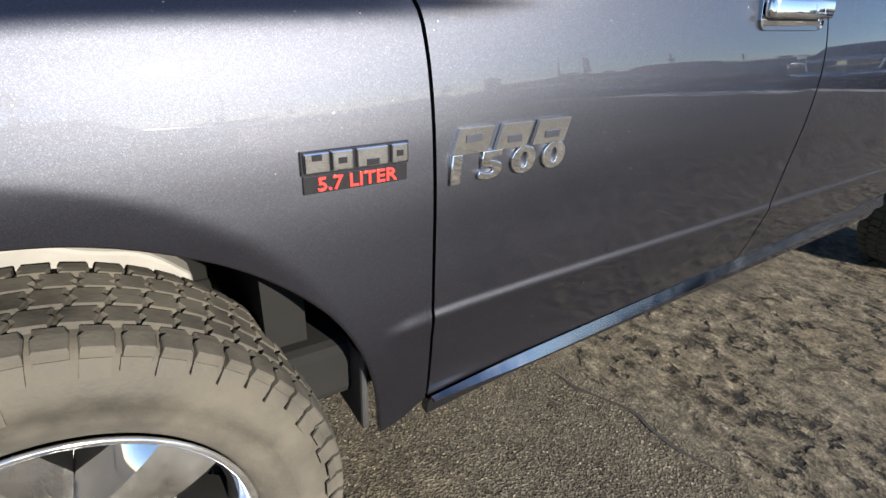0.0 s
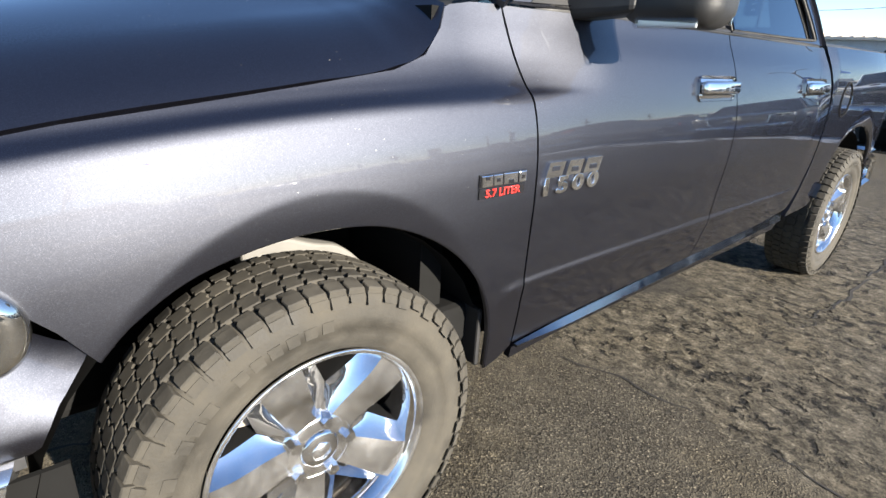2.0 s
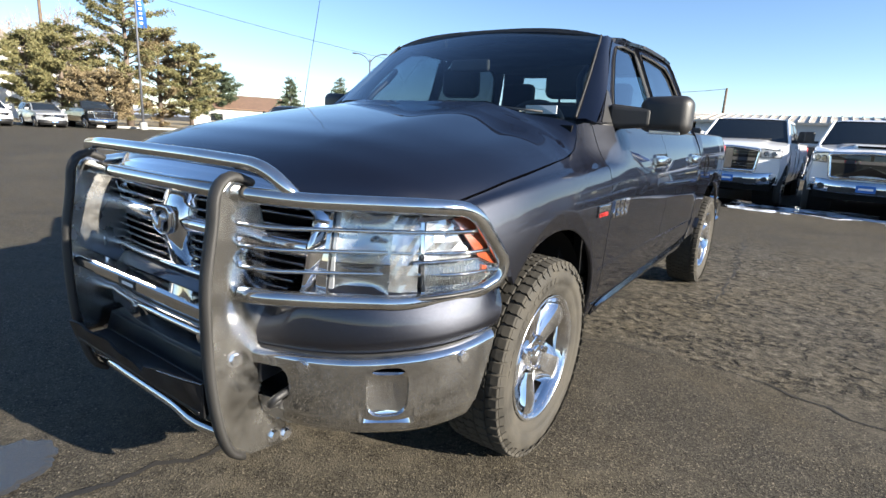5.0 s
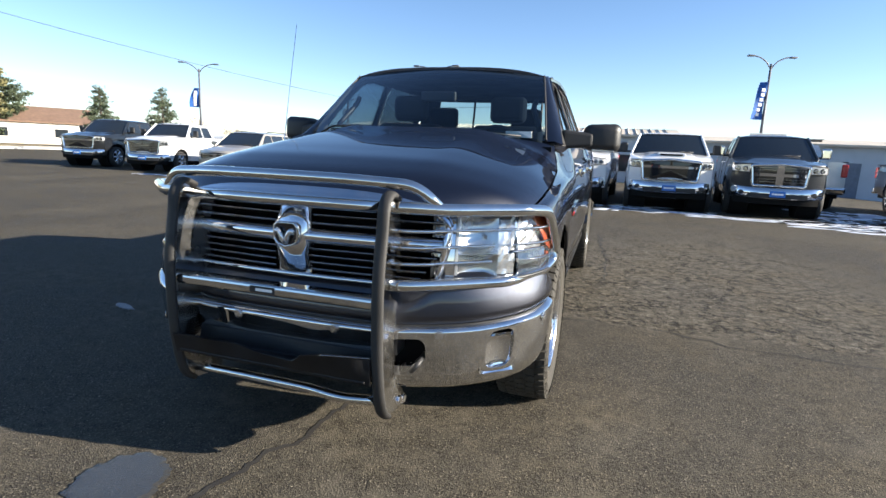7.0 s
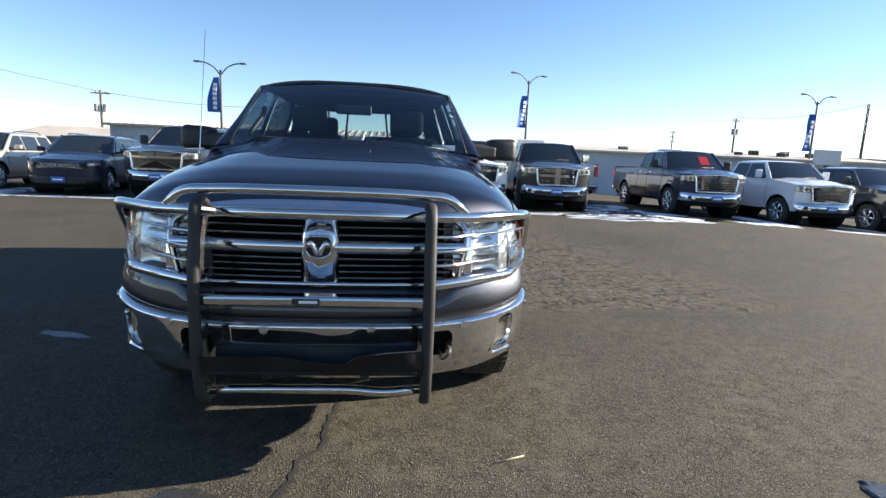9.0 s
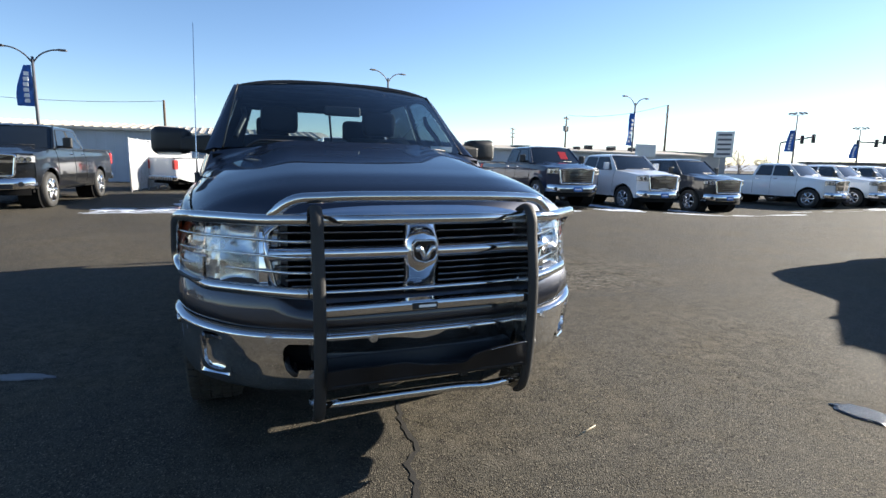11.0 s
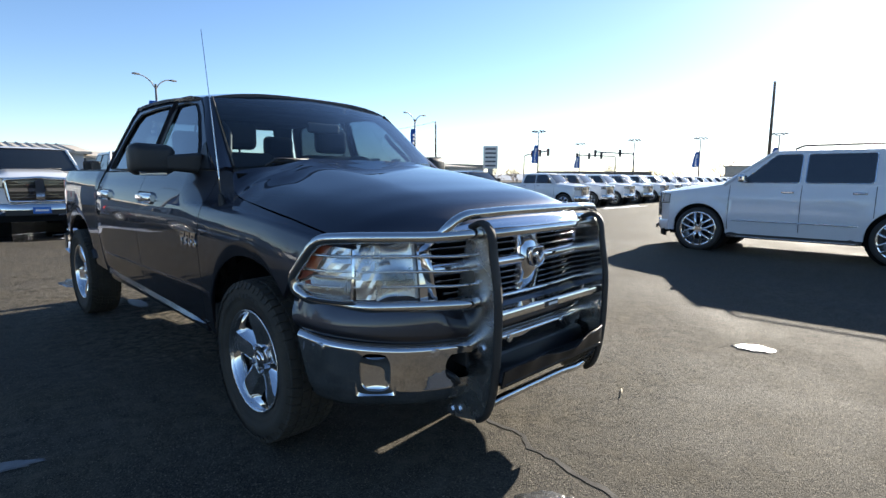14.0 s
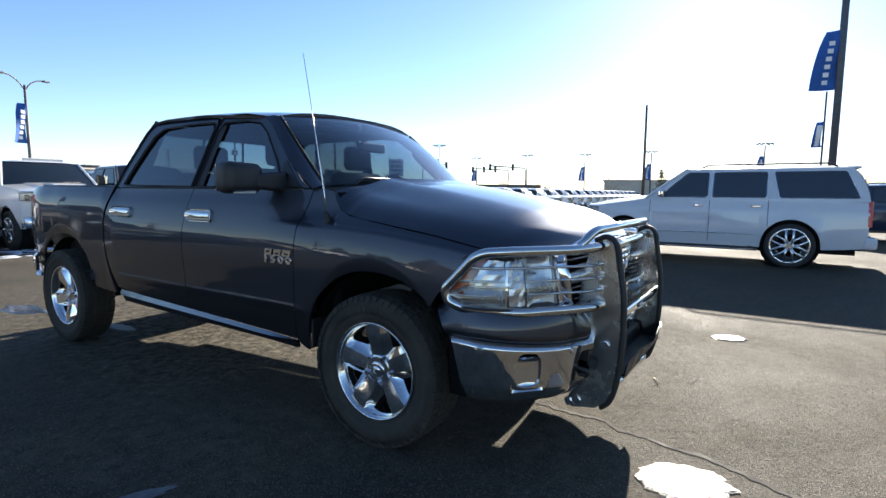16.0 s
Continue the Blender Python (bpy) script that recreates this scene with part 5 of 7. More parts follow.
# ---- ground ----
def ground_z(x, y):
    """The lot falls gently away behind the parked rows."""
    x, y = np.asarray(x, float), np.asarray(y, float)
    n = np.maximum(y - 15, 0)
    step = lambda a, b, v: np.clip((v - a) / (b - a), 0, 1) ** 2 * (3 - 2 * np.clip((v - a) / (b - a), 0, 1))
    return -0.010 * n * n / (n + 6) * (60 / (60 + n)) - 0.35 * step(8.0, 17.0, x) * step(4.0, 12.0, y)


def build_asphalt():
    mat, tree, bsdf = shader("weathered_asphalt", (0.1, 0.094, 0.086), 0.8, spec=0.2)
    link, node = tree.links.new, tree.nodes.new
    stones = texture(tree, "voronoi", 165)
    pits = texture(tree, "noise", 150, 4, 0.7)
    patches = texture(tree, "noise", 0.55, 9, 0.7)
    grit = texture(tree, "noise", 9, 7, 0.75)
    # a resurfaced field, smoother and browner, beyond y = 1.4 on the lot's open side
    where = node("ShaderNodeTexCoord")
    split = node("ShaderNodeSeparateXYZ")
    link(where.outputs["Object"], split.inputs[0])
    wob = node("ShaderNodeMath")
    wob.operation, wob.inputs[1].default_value = "MULTIPLY_ADD", 0.35
    link(patches.outputs[0], wob.inputs[0])
    link(split.outputs["Y"], wob.inputs[2])
    field = node("ShaderNodeMapRange")
    field.inputs["From Min"].default_value, field.inputs["From Max"].default_value = 1.56, 1.66
    link(wob.outputs[0], field.inputs["Value"])
    east = node("ShaderNodeMapRange")
    east.inputs["From Min"].default_value, east.inputs["From Max"].default_value = 7.5, 5.0
    link(split.outputs["Y"], east.inputs["Value"])
    zone = node("ShaderNodeMath")
    zone.operation = "MULTIPLY"
    link(field.outputs[0], zone.inputs[0])
    link(east.outputs[0], zone.inputs[1])
    offside = node("ShaderNodeMath")
    offside.operation, offside.inputs[1].default_value = "SUBTRACT", 1.3
    link(split.outputs["X"], offside.inputs[0])
    away = node("ShaderNodeMath")
    away.operation = "ABSOLUTE"
    link(offside.outputs[0], away.inputs[0])
    across = node("ShaderNodeMapRange")
    across.inputs["From Min"].default_value, across.inputs["From Max"].default_value = 3.2, 1.7
    link(away.outputs[0], across.inputs["Value"])
    full = zone
    zone = node("ShaderNodeMath")
    zone.operation = "MULTIPLY"
    link(full.outputs[0], zone.inputs[0])
    link(across.outputs[0], zone.inputs[1])
    tone = ramp(tree, stones.outputs["Color"], [(0.0, (0.008, 0.007, 0.006)), (0.45, (0.040, 0.035, 0.027)), (0.8, (0.085, 0.075, 0.057)), (1.0, (0.24, 0.21, 0.16))])
    dirt = ramp(tree, patches.outputs[0], [(0.42, (0, 0, 0)), (0.62, (0.8, 0.8, 0.8))])
    gritty = ramp(tree, grit.outputs[0], [(0.38, (0, 0, 0)), (0.62, (1, 1, 1))])
    both = blend(tree, "MULTIPLY", 1.0, dirt.outputs[0], gritty.outputs[0])
    col = blend(tree, "MIX", both, tone.outputs[0], (0.112, 0.098, 0.075))
    dusty = node("ShaderNodeMath")
    dusty.operation, dusty.inputs[1].default_value = "MULTIPLY", 0.72
    link(zone.outputs[0], dusty.inputs[0])
    mud = texture(tree, "noise", 14, 9, 0.78)
    mottle = ramp(tree, mud.outputs[0], [(0.40, (0.008, 0.007, 0.006)), (0.45, (0.05, 0.044, 0.034)), (0.56, (0.125, 0.11, 0.085)), (0.66, (0.25, 0.222, 0.175))])
    chips = ramp(tree, texture(tree, "noise", 75, 5, 0.8).outputs[0], [(0.36, (0.4, 0.4, 0.4)), (0.5, (1, 1, 1)), (0.66, (1.75, 1.75, 1.7))])
    crumbs = blend(tree, "MULTIPLY", 1.0, mottle.outputs[0], chips.outputs[0])
    col = blend(tree, "MIX", dusty.outputs[0], col, crumbs)
    # olive-brown silt in broad drifts
    drift = ramp(tree, texture(tree, "noise", 1.3, 6, 0.65).outputs[0], [(0.45, (0, 0, 0)), (0.65, (0.45, 0.45, 0.45))])
    col = blend(tree, "MULTIPLY", drift.outputs[0], col, (1.08, 1.0, 0.82))
    # dark broken cracks, denser in the resurfaced field
    bend = node("ShaderNodeVectorMath")
    bend.operation = "MULTIPLY_ADD"
    bend.inputs[1].default_value = (0.38, 0.38, 0.0)
    wave = texture(tree, "noise", 5.5, 4, 0.6)
    link(wave.outputs["Color"], bend.inputs[0])
    link(where.outputs["Object"], bend.inputs[2])
    cell = node("ShaderNodeTexVoronoi")
    cell.feature = "DISTANCE_TO_EDGE"
    cell.inputs["Scale"].default_value = 5.2
    link(bend.outputs[0], cell.inputs["Vector"])
    line = ramp(tree, cell.outputs[0], [(0.03, (1, 1, 1)), (0.13, (0, 0, 0))])
    gaps = ramp(tree, texture(tree, "noise", 2.6, 5, 0.65).outputs[0], [(0.42, (0, 0, 0)), (0.54, (1, 1, 1))])
    line_at = blend(tree, "MULTIPLY", 1.0, line.outputs[0], gaps.outputs[0])
    broken = ramp(tree, texture(tree, "noise", 16, 5, 0.7).outputs[0], [(0.49, (0, 0, 0)), (0.53, (1, 1, 1))])
    line_at = blend(tree, "MULTIPLY", 1.0, line_at, broken.outputs[0])
    dens = node("ShaderNodeMapRange")
    dens.inputs["To Min"].default_value, dens.inputs["To Max"].default_value = 0.14, 1.0
    link(zone.outputs[0], dens.inputs["Value"])
    line_at = blend(tree, "MULTIPLY", 1.0, line_at, dens.outputs[0])
    col = blend(tree, "MIX", line_at, col, (0.012, 0.011, 0.010))
    # a darker patch with a ragged edge, beside the sill
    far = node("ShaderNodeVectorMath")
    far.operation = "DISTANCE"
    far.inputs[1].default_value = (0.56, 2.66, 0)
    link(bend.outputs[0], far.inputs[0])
    dark_patch = ramp(tree, far.outputs["Value"], [(0.16, (0.75, 0.75, 0.75)), (0.36, (0, 0, 0))])
    col = blend(tree, "MIX", dark_patch.outputs[0], col, (0.03, 0.028, 0.026))
    link(col, bsdf.inputs["Base Color"])
    gloss = ramp(tree, patches.outputs[0], [(0.3, (0.70, 0.70, 0.70)), (0.6, (0.92, 0.92, 0.92))])
    link(gloss.outputs[0], bsdf.inputs["Roughness"])
    calm = node("ShaderNodeMapRange")
    calm.inputs["To Min"].default_value, calm.inputs["To Max"].default_value = 1.0, 0.8
    link(zone.outputs[0], calm.inputs["Value"])
    b = bump(tree, bsdf, stones.outputs["Distance"], 1.0, 0.0035)
    link(calm.outputs[0], b.inputs["Strength"])
    bump(tree, bsdf, pits.outputs[0], 0.6, 0.004)
    bump(tree, bsdf, grit.outputs[0], 0.5, 0.004)
    rough_mud = bump(tree, bsdf, mud.outputs[0], 0.7, 0.016)
    link(zone.outputs[0], rough_mud.inputs["Strength"])
    c = bump(tree, bsdf, line_at, 1.0, 0.012)
    c.invert = True
    return mat


ASPHALT = build_asphalt()
xs = np.r_[-2500, -900, -300, -120, -60, -40, np.arange(-30, 41, 2.0), 50, 60, 80, 120, 300, 900, 2500]
ys = np.r_[-2500, -900, -300, -120, -60, -40, np.arange(-30, 41, 2.0), 50, 60, 80, 120, 300, 900, 2500]
gx, gy = np.meshgrid(xs, ys, indexing="ij")
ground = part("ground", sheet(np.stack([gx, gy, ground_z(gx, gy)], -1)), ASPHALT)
tagged(ground, "weathered dark asphalt of a dealership car park", "ground", kind="structure")


# ---- other vehicles ----
def vehicle(name, label, category, paint, kind, length=5.9, width=2.0, height=1.93, base=3.6, front=0.95, ride=0.42, wheel_r=0.40, face="cross", mirrors=None, rim_k=0.66, spokes_n=6, scoop=False, notice=False):
    """A parked pickup or estate: front towards -y, front axle at y = 0."""
    car = thing(name, label, category)
    w, rear = width / 2, length - front
    pick, small = kind == "pickup", height < 1.75
    belt = (0.70 if pick else 0.665) * height
    bon = belt - (0.05 if pick else 0.10)
    arch, axle = wheel_r + (0.10 if pick else 0.065), wheel_r + 0.02
    cab0 = 0.48 if pick else 0.40
    cab1 = (2.60 + (base - 3.6) * 0.4) if pick else rear - 0.06
    corner = 0.30 if pick else 0.42           # how far the nose is rounded back at its sides
    nose = -front + corner

    def top(y):
        if y < cab0:
            k = (y + front) / (cab0 + front)
            return bon - 0.13 * (1 - k) ** 2.2 + (belt - bon) * k**3
        return belt + (0.025 if pick and y > cab1 else 0.0)

    def under(y):
        low = ride + 0.05 * soft(base + arch, rear, y) + (0.10 if pick else 0.0) * soft(base + arch, rear, y)
        for c in (0.0, base):
            if abs(y - c) < arch:
                low = max(low, axle + math.sqrt(arch * arch - (y - c) ** 2))
        return low

    def half(y, z):
        f = (z - ride) / (belt - ride)
        x = w * (0.955 + 0.045 * soft(0.0, 0.28, f) - 0.012 * soft(0.5, 0.62, f) - 0.045 * soft(0.72, 1.0, f))
        x *= 1 - 0.10 * (1 - soft(-front, 0.1, y)) ** 2 - 0.07 * soft(rear - 0.45, rear, y) ** 2
        for c in (0.0, base):
            d = math.hypot(y - c, z - axle) - arch
            x += 0.016 * math.exp(-((d - 0.03) / 0.05) ** 2)
        return x

    ends = [nose, rear - 0.05]
    ys = sorted(set([float(q) for q in np.linspace(ends[0], ends[1], 46)] + [c + arch * q for c in (0.0, base) for q in (-1.0, -0.985, -0.9, -0.6, 0.6, 0.9, 0.985, 1.0)] + ([cab1 - 0.004, cab1 + 0.004] if pick else [])))
    ys = [q for q in ys if ends[0] <= q <= ends[1]]
    for sd in (1, -1):
        g = [[(sd * half(y, z), y, z) for z in (under(y) + (top(y) - under(y)) * k for k in (0, 0.12, 0.28, 0.45, 0.6, 0.72, 0.82, 0.91, 0.97, 1.0))] for y in ys]
        part("body_side", sheet(g, flip=sd < 0, rim=0.03), paint, car)
        g = [[(sd * (half(y, ride + 0.02) - 0.006), y, z) for z in (ride - 0.07, ride + 0.02)] for y in np.linspace(arch + 0.02, base - arch - 0.02, 8)]
        part("sill", sheet(g, flip=sd < 0, rim=0.04), BLACK if not pick else DARK, car)
        for c in (0.0, base):
            lip = [(sd * (half(c + arch * math.cos(a), axle + arch * math.sin(a)) - 0.004), c + arch * math.cos(a), axle + arch * math.sin(a)) for a in np.linspace(0.05, math.pi - 0.05, 24)]
            part("arch_lip", tube(lip, 0.026 if small else 0.012, 6), BLACK if small else paint, car)
    # nose, bonnet and tail
    side_x_nose = lambda z: half(nose, z)
    front_y = lambda u, back=0.0: -front + back + (corner - back) * abs(u) ** 2.7
    zs = np.linspace(ride + 0.04, top(nose) - 0.0, 12)
    g = [[(u * side_x_nose(z), front_y(u) + 0.05 * soft(0.72, 1.0, k) ** 2 + 0.03 * (1 - k), z) for k, z in zip(np.linspace(0, 1, 12), zs)] for u in np.linspace(-1, 1, 29)]
    part("nose", sheet(g), paint, car)
    g = []
    for u in np.linspace(-1, 1, 31):
        line = []
        for v in np.linspace(0, 1, 18):
            y0 = front_y(u) + 0.05
            yb = nose + (cab0 + 0.05 - nose) * v
            y = y0 * (1 - v) + (cab0 + 0.06 - 0.10 * (1 - u * u)) * v
            dome = 0.028 * soft(0.62, 0.54, abs(u)) * soft(0.05, 0.35, v) if pick else 0.014 * soft(0.75, 0.6, abs(u)) * soft(0.05, 0.4, v)
            line.append((u * half(yb, top(yb)), y, top(yb) + 0.045 * (1 - abs(u) ** 2.5) * soft(-0.1, 0.5, v) + dome))
        g.append(line)
    part("bonnet", sheet(g, rim=0.015), paint, car)
    if scoop:
        part("bonnet_scoop", prism([(-0.60, bon - 0.01), (-0.58, bon + 0.075), (-0.40, bon + 0.10), (0.25, bon + 0.095), (0.30, bon + 0.05)], -0.34, 0.34, 0.03, 3), paint, car)
        part("scoop_mouth", box(-0.27, 0.27, -0.61, -0.58, bon + 0.015, bon + 0.065, 0.01), DARK, car)
    deck = belt + (0.025 if pick else 0)
    g = [[(u * half(rear - 0.05, z), rear - 0.05 * abs(u) ** 4 - (0.0 if pick else 0.05 * k), z) for k, z in zip(np.linspace(0, 1, 8), np.linspace(ride + 0.14, deck, 8))] for u in np.linspace(-1, 1, 19)]
    part("tailgate", sheet(g, flip=True, rim=0.03), paint, car)
    if pick:
        part("bed_liner", box(-w + 0.16, w - 0.16, cab1 + 0.06, rear - 0.08, belt - 0.45, belt - 0.02), DARK, car)
        for sd in (1, -1):
            part("bed_rail", box(min(sd * (w - 0.20), sd * (w - 0.055)), max(sd * (w - 0.20), sd * (w - 0.055)), cab1 + 0.02, rear - 0.03, deck - 0.02, deck + 0.012, 0.01), BLACK, car)
    # greenhouse, leaning in towards the roof
    rake_f, rake_r = (0.66, 0.20) if pick else ((0.86, 0.30) if small else (0.82, 0.30))
    lean = lambda z: 1 - 0.21 * min(max((z - belt) / (height - belt), 0), 1.1)
    wide = w * 0.945

    def cab_x(z, u=1.0):
        return wide * lean(z) * u

    def screen_y(z):
        k = (z - belt) / (height - belt)
        return cab0 + 0.02 + rake_f * (k + 0.10 * k * (1 - k) * -1)

    def back_y(z):
        k = max((z - belt) / (height - belt), 0)
        return cab1 - rake_r * (0.35 * k + 0.65 * k**2.5)

    edge = height - 0.055
    for sd in (1, -1):
        g = [[(sd * cab_x(z), screen_y(z) * (1 - t) + back_y(z) * t, z) for z in np.linspace(belt - 0.03, edge, 8)] for t in np.linspace(0, 1, 24)]
        part("cab_side", sheet(g, flip=sd < 0), paint, car)
    g = [[(cab_x(edge, u), (screen_y(edge) - 0.05 * (1 - u * u)) * (1 - v) + back_y(edge) * v, edge + (height - edge + 0.012 * math.sin(math.pi * v)) * (1 - abs(u) ** 4) * (soft(-0.06, 0.10, v) * soft(1.08, 0.9, v))) for v in np.linspace(0, 1, 16)] for u in np.linspace(-1, 1, 21)]
    part("roof", sheet(g), paint, car)
    g = [[(cab_x(z, u), back_y(z) + 0.03 * (1 - u * u), z) for z in np.linspace(belt - 0.02, edge, 6)] for u in np.linspace(-1, 1, 13)]
    part("cab_back", sheet(g, flip=True), paint, car)
    z0, z1 = belt + 0.025, height - 0.115
    mid = cab0 + (1.28 if pick else 1.20)
    stops = [None, mid, None] if pick else [None, mid, mid + (0.98 if not small else 0.92), None]
    for sd in (1, -1):
        for k in range(len(stops) - 1):
            lo = (screen_y(z0) + 0.20, screen_y(z1) + 0.10) if k == 0 else (stops[k] + 0.035, stops[k] + 0.035)
            last = k == len(stops) - 2
            hi = (back_y(z0) - 0.12, back_y(z1) - 0.13) if last else (stops[k + 1] - 0.035, stops[k + 1] - 0.035)
            if not pick and last:
                lo = (lo[0] + 0.13, lo[1] + 0.02)
            loop = rounded([(lo[0], z0, 0), (hi[0], z0, 0), (hi[1], z1, 0), (lo[1], z1, 0), (lo[0], z0, 0), (hi[0], z0, 0)], 0.05, 4)[1:-1]
            loop = loop + loop[:1]
            pts = np.array([(p.x, p.y) for p in loop])
            c = pts.mean(0)
            g = np.array([[(sd * (cab_x(z) + 0.005), y, z) for y, z in c + (pts - c) * q] for q in (1.0, 0.6, 0.0)])
            part("side_window", sheet(g, flip=sd < 0, rim=0.008), DARK_GLASS, car)
            part("window_trim", tube([(sd * (cab_x(z) + 0.004), y, z) for y, z in pts], 0.010, 5, caps=False), BLACK if pick or small else CHROME, car)
            if k < (2 if not pick else 2):
                y_end = stops[k + 1] if not last else cab1 - 0.05
                seam = [(sd * (half(y_end, z) + 0.0005), y_end, z) for z in np.linspace(max(ride + 0.08, under(y_end) + 0.02), belt - 0.02, 9)]
                part("door_seam", tube(seam, 0.005, 5), DARK, car)
                hx = half(y_end - 0.2, belt - 0.13)
                part("door_handle", box(sd * hx - 0.02, sd * hx + 0.022, y_end - 0.29, y_end - 0.10, belt - 0.15, belt - 0.11, 0.012), CHROME if not small else paint, car)
        seam_y = cab0 + 0.10
        part("door_seam", tube([(sd * (half(seam_y, z) + 0.0005), seam_y, z) for z in np.linspace(max(ride + 0.08, under(seam_y) + 0.02), belt - 0.02, 9)], 0.005, 5), DARK, car)
        my = cab0 + 0.34
        tall = 0.27 if pick else 0.15
        mx = cab_x(belt)
        cap = part("mirror", box(min(sd * (mx + 0.10), sd * (mx + 0.31)), max(sd * (mx + 0.10), sd * (mx + 0.31)), my - 0.06, my + 0.06, belt + 0.03, belt + 0.03 + tall, 0.045, 4), mirrors or BLACK, car)
        part("mirror_arm", box(min(sd * (mx - 0.02), sd * (mx + 0.14)), max(sd * (mx - 0.02), sd * (mx + 0.14)), my - 0.03, my + 0.03, belt + 0.03, belt + 0.09, 0.01), BLACK, cap)
    lo, hi = belt + 0.02, edge - 0.02
    g = [[(cab_x(z, u) * 0.93, screen_y(z) - 0.008 - 0.075 * (1 - u * u) * (1 - 0.3 * k), z + 0.02 * (1 - u * u) * (1 - k)) for k, z in zip(np.linspace(0, 1, 8), np.linspace(lo, hi, 8))] for u in np.linspace(-1, 1, 17)]
    part("windscreen", sheet(g, rim=0.01), DARK_GLASS, car)
    g = [[(cab_x(z, u) * 0.965, screen_y(z) - 0.004 - 0.07 * (1 - u * u) * (1 - 0.3 * k), z + 0.015 * (1 - u * u) * (1 - k) - 0.006) for k, z in zip(np.linspace(0, 1, 8), np.linspace(belt - 0.03, edge + 0.004, 8))] for u in np.linspace(-1, 1, 17)]
    part("screen_surround", sheet(g, rim=0.01), BLACK, car)
    for sd in (1, -1):
        part("windscreen_pillar", tube([(sd * cab_x(z) * 0.985, screen_y(z) + 0.004, z) for z in np.linspace(belt - 0.02, edge, 8)], 0.034, 8), paint, car)
        z = belt + 0.07
        part("wiper", tube([(sd * 0.10 - 0.05, screen_y(z) - 0.10, z + 0.0), (sd * 0.10 + 0.5, screen_y(z) - 0.075, z + 0.02)], 0.009, 5), BLACK, car)
    if notice:
        z = belt + 0.26
        part("windscreen_notice", sheet([[(0.20 + 0.30 * a, screen_y(q) - 0.085, q + 0.01) for q in (z - 0.10, z + 0.16)] for a in (0, 1)], rim=0.004), RED, car, "red paper notice behind the windscreen")
    g = [[(cab_x(z, u) * 0.80, back_y(z) + 0.035 + 0.03 * (1 - u * u), z) for z in np.linspace(belt + 0.07, edge - 0.05, 5)] for u in np.linspace(-1, 1, 11)]
    part("rear_window", sheet(g, flip=True, rim=0.01), DARK_GLASS, car)
    # face: grille by style, lamps, bumper
    gz0, gz1 = ride + (0.30 if pick else 0.24), top(nose) - 0.02
    gw = {"cross": 0.60, "bars": 0.66, "black": 0.70, "slots": 0.62, "wing": 0.62, "suv": 0.58}[face]
    if small:
        gz0, gz1 = gz1 - 0.24, gz1 - 0.06

    def on_face(x, z, out):
        return (x, front_y(x / w) - out + 0.02, z)

    def plate(x0, x1, za, zb, out, n=9):
        return sheet([[on_face(x, z, out) for z in np.linspace(za, zb, 4)] for x in np.linspace(x0, x1, n)], rim=0.03)

    chrome_face = face not in ("slots", "wing")
    flare = 0.06 if chrome_face else 0.02
    outline = rounded([(-gw + flare, gz0, 0), (gw - flare, gz0, 0), (gw, gz1 - 0.03, 0), (0.0, gz1 + 0.015, 0), (-gw, gz1 - 0.03, 0), (-gw + flare, gz0, 0), (gw - flare, gz0, 0)], 0.06, 5)[1:-1]
    outline = outline + outline[:1]
    gr = part("grille", tube([on_face(p.x, p.y, 0.035) for p in outline], 0.034 if pick else 0.016, 8, caps=False), CHROME if chrome_face else BLACK, car)
    centre = (0.0, (gz0 + gz1) / 2)
    ring = [[on_face(centre[0] + (p.x - centre[0]) * q, centre[1] + (p.y - centre[1]) * q, 0.030) for p in outline] for q in (1.0, 0.66, 0.33, 0.02)]
    part("grille_mesh", sheet(ring), GLOSS_BLACK, gr)
    tall = gz1 - gz0

    def bar(za, zb, x0=-gw + 0.04, x1=gw - 0.04):
        part("grille_bar", plate(x0 + 0.03, x1 - 0.03, za, zb, 0.05), CHROME if zb - za > 0.04 else DARK_CHROME, gr)

    if face == "cross":
        bar(gz0 + tall * 0.44, gz0 + tall * 0.58)
        part("grille_post", plate(-0.075, 0.075, gz0 + 0.03, gz1 - 0.03, 0.06, 5), CHROME, gr)
        for q in (0.18, 0.30, 0.72, 0.84):
            bar(gz0 + tall * q, gz0 + tall * q + 0.012)
    elif face in ("bars", "suv"):
        for q in np.linspace(0.14, 0.82, 6):
            bar(gz0 + tall * q, gz0 + tall * q + 0.018)
        part("grille_badge", plate(-0.30, 0.30, gz0 + tall * 0.52, gz0 + tall * 0.64, 0.06, 5), DARK_CHROME, gr)
    elif face == "black":
        bar(gz0 + tall * 0.60, gz0 + tall * 0.72, -gw - 0.1, gw + 0.1)
        bar(gz0 + tall * 0.02, gz0 + tall * 0.07)
    elif face == "slots":
        for q in np.linspace(-0.42, 0.42, 7):
            part("grille_slot", tube([on_face(q + 0.045 * math.cos(a), gz0 + tall / 2 + 0.06 * math.sin(a), 0.05) for a in np.linspace(0, 2 * math.pi, 17)], 0.008, 5, caps=False), CHROME, gr)
    else:
        bar(gz1 - 0.06, gz1 - 0.03, -gw - 0.06, gw + 0.06)
        part("grille_badge", plate(-0.06, 0.06, gz1 - 0.13, gz1 - 0.01, 0.06, 4), CHROME, gr)
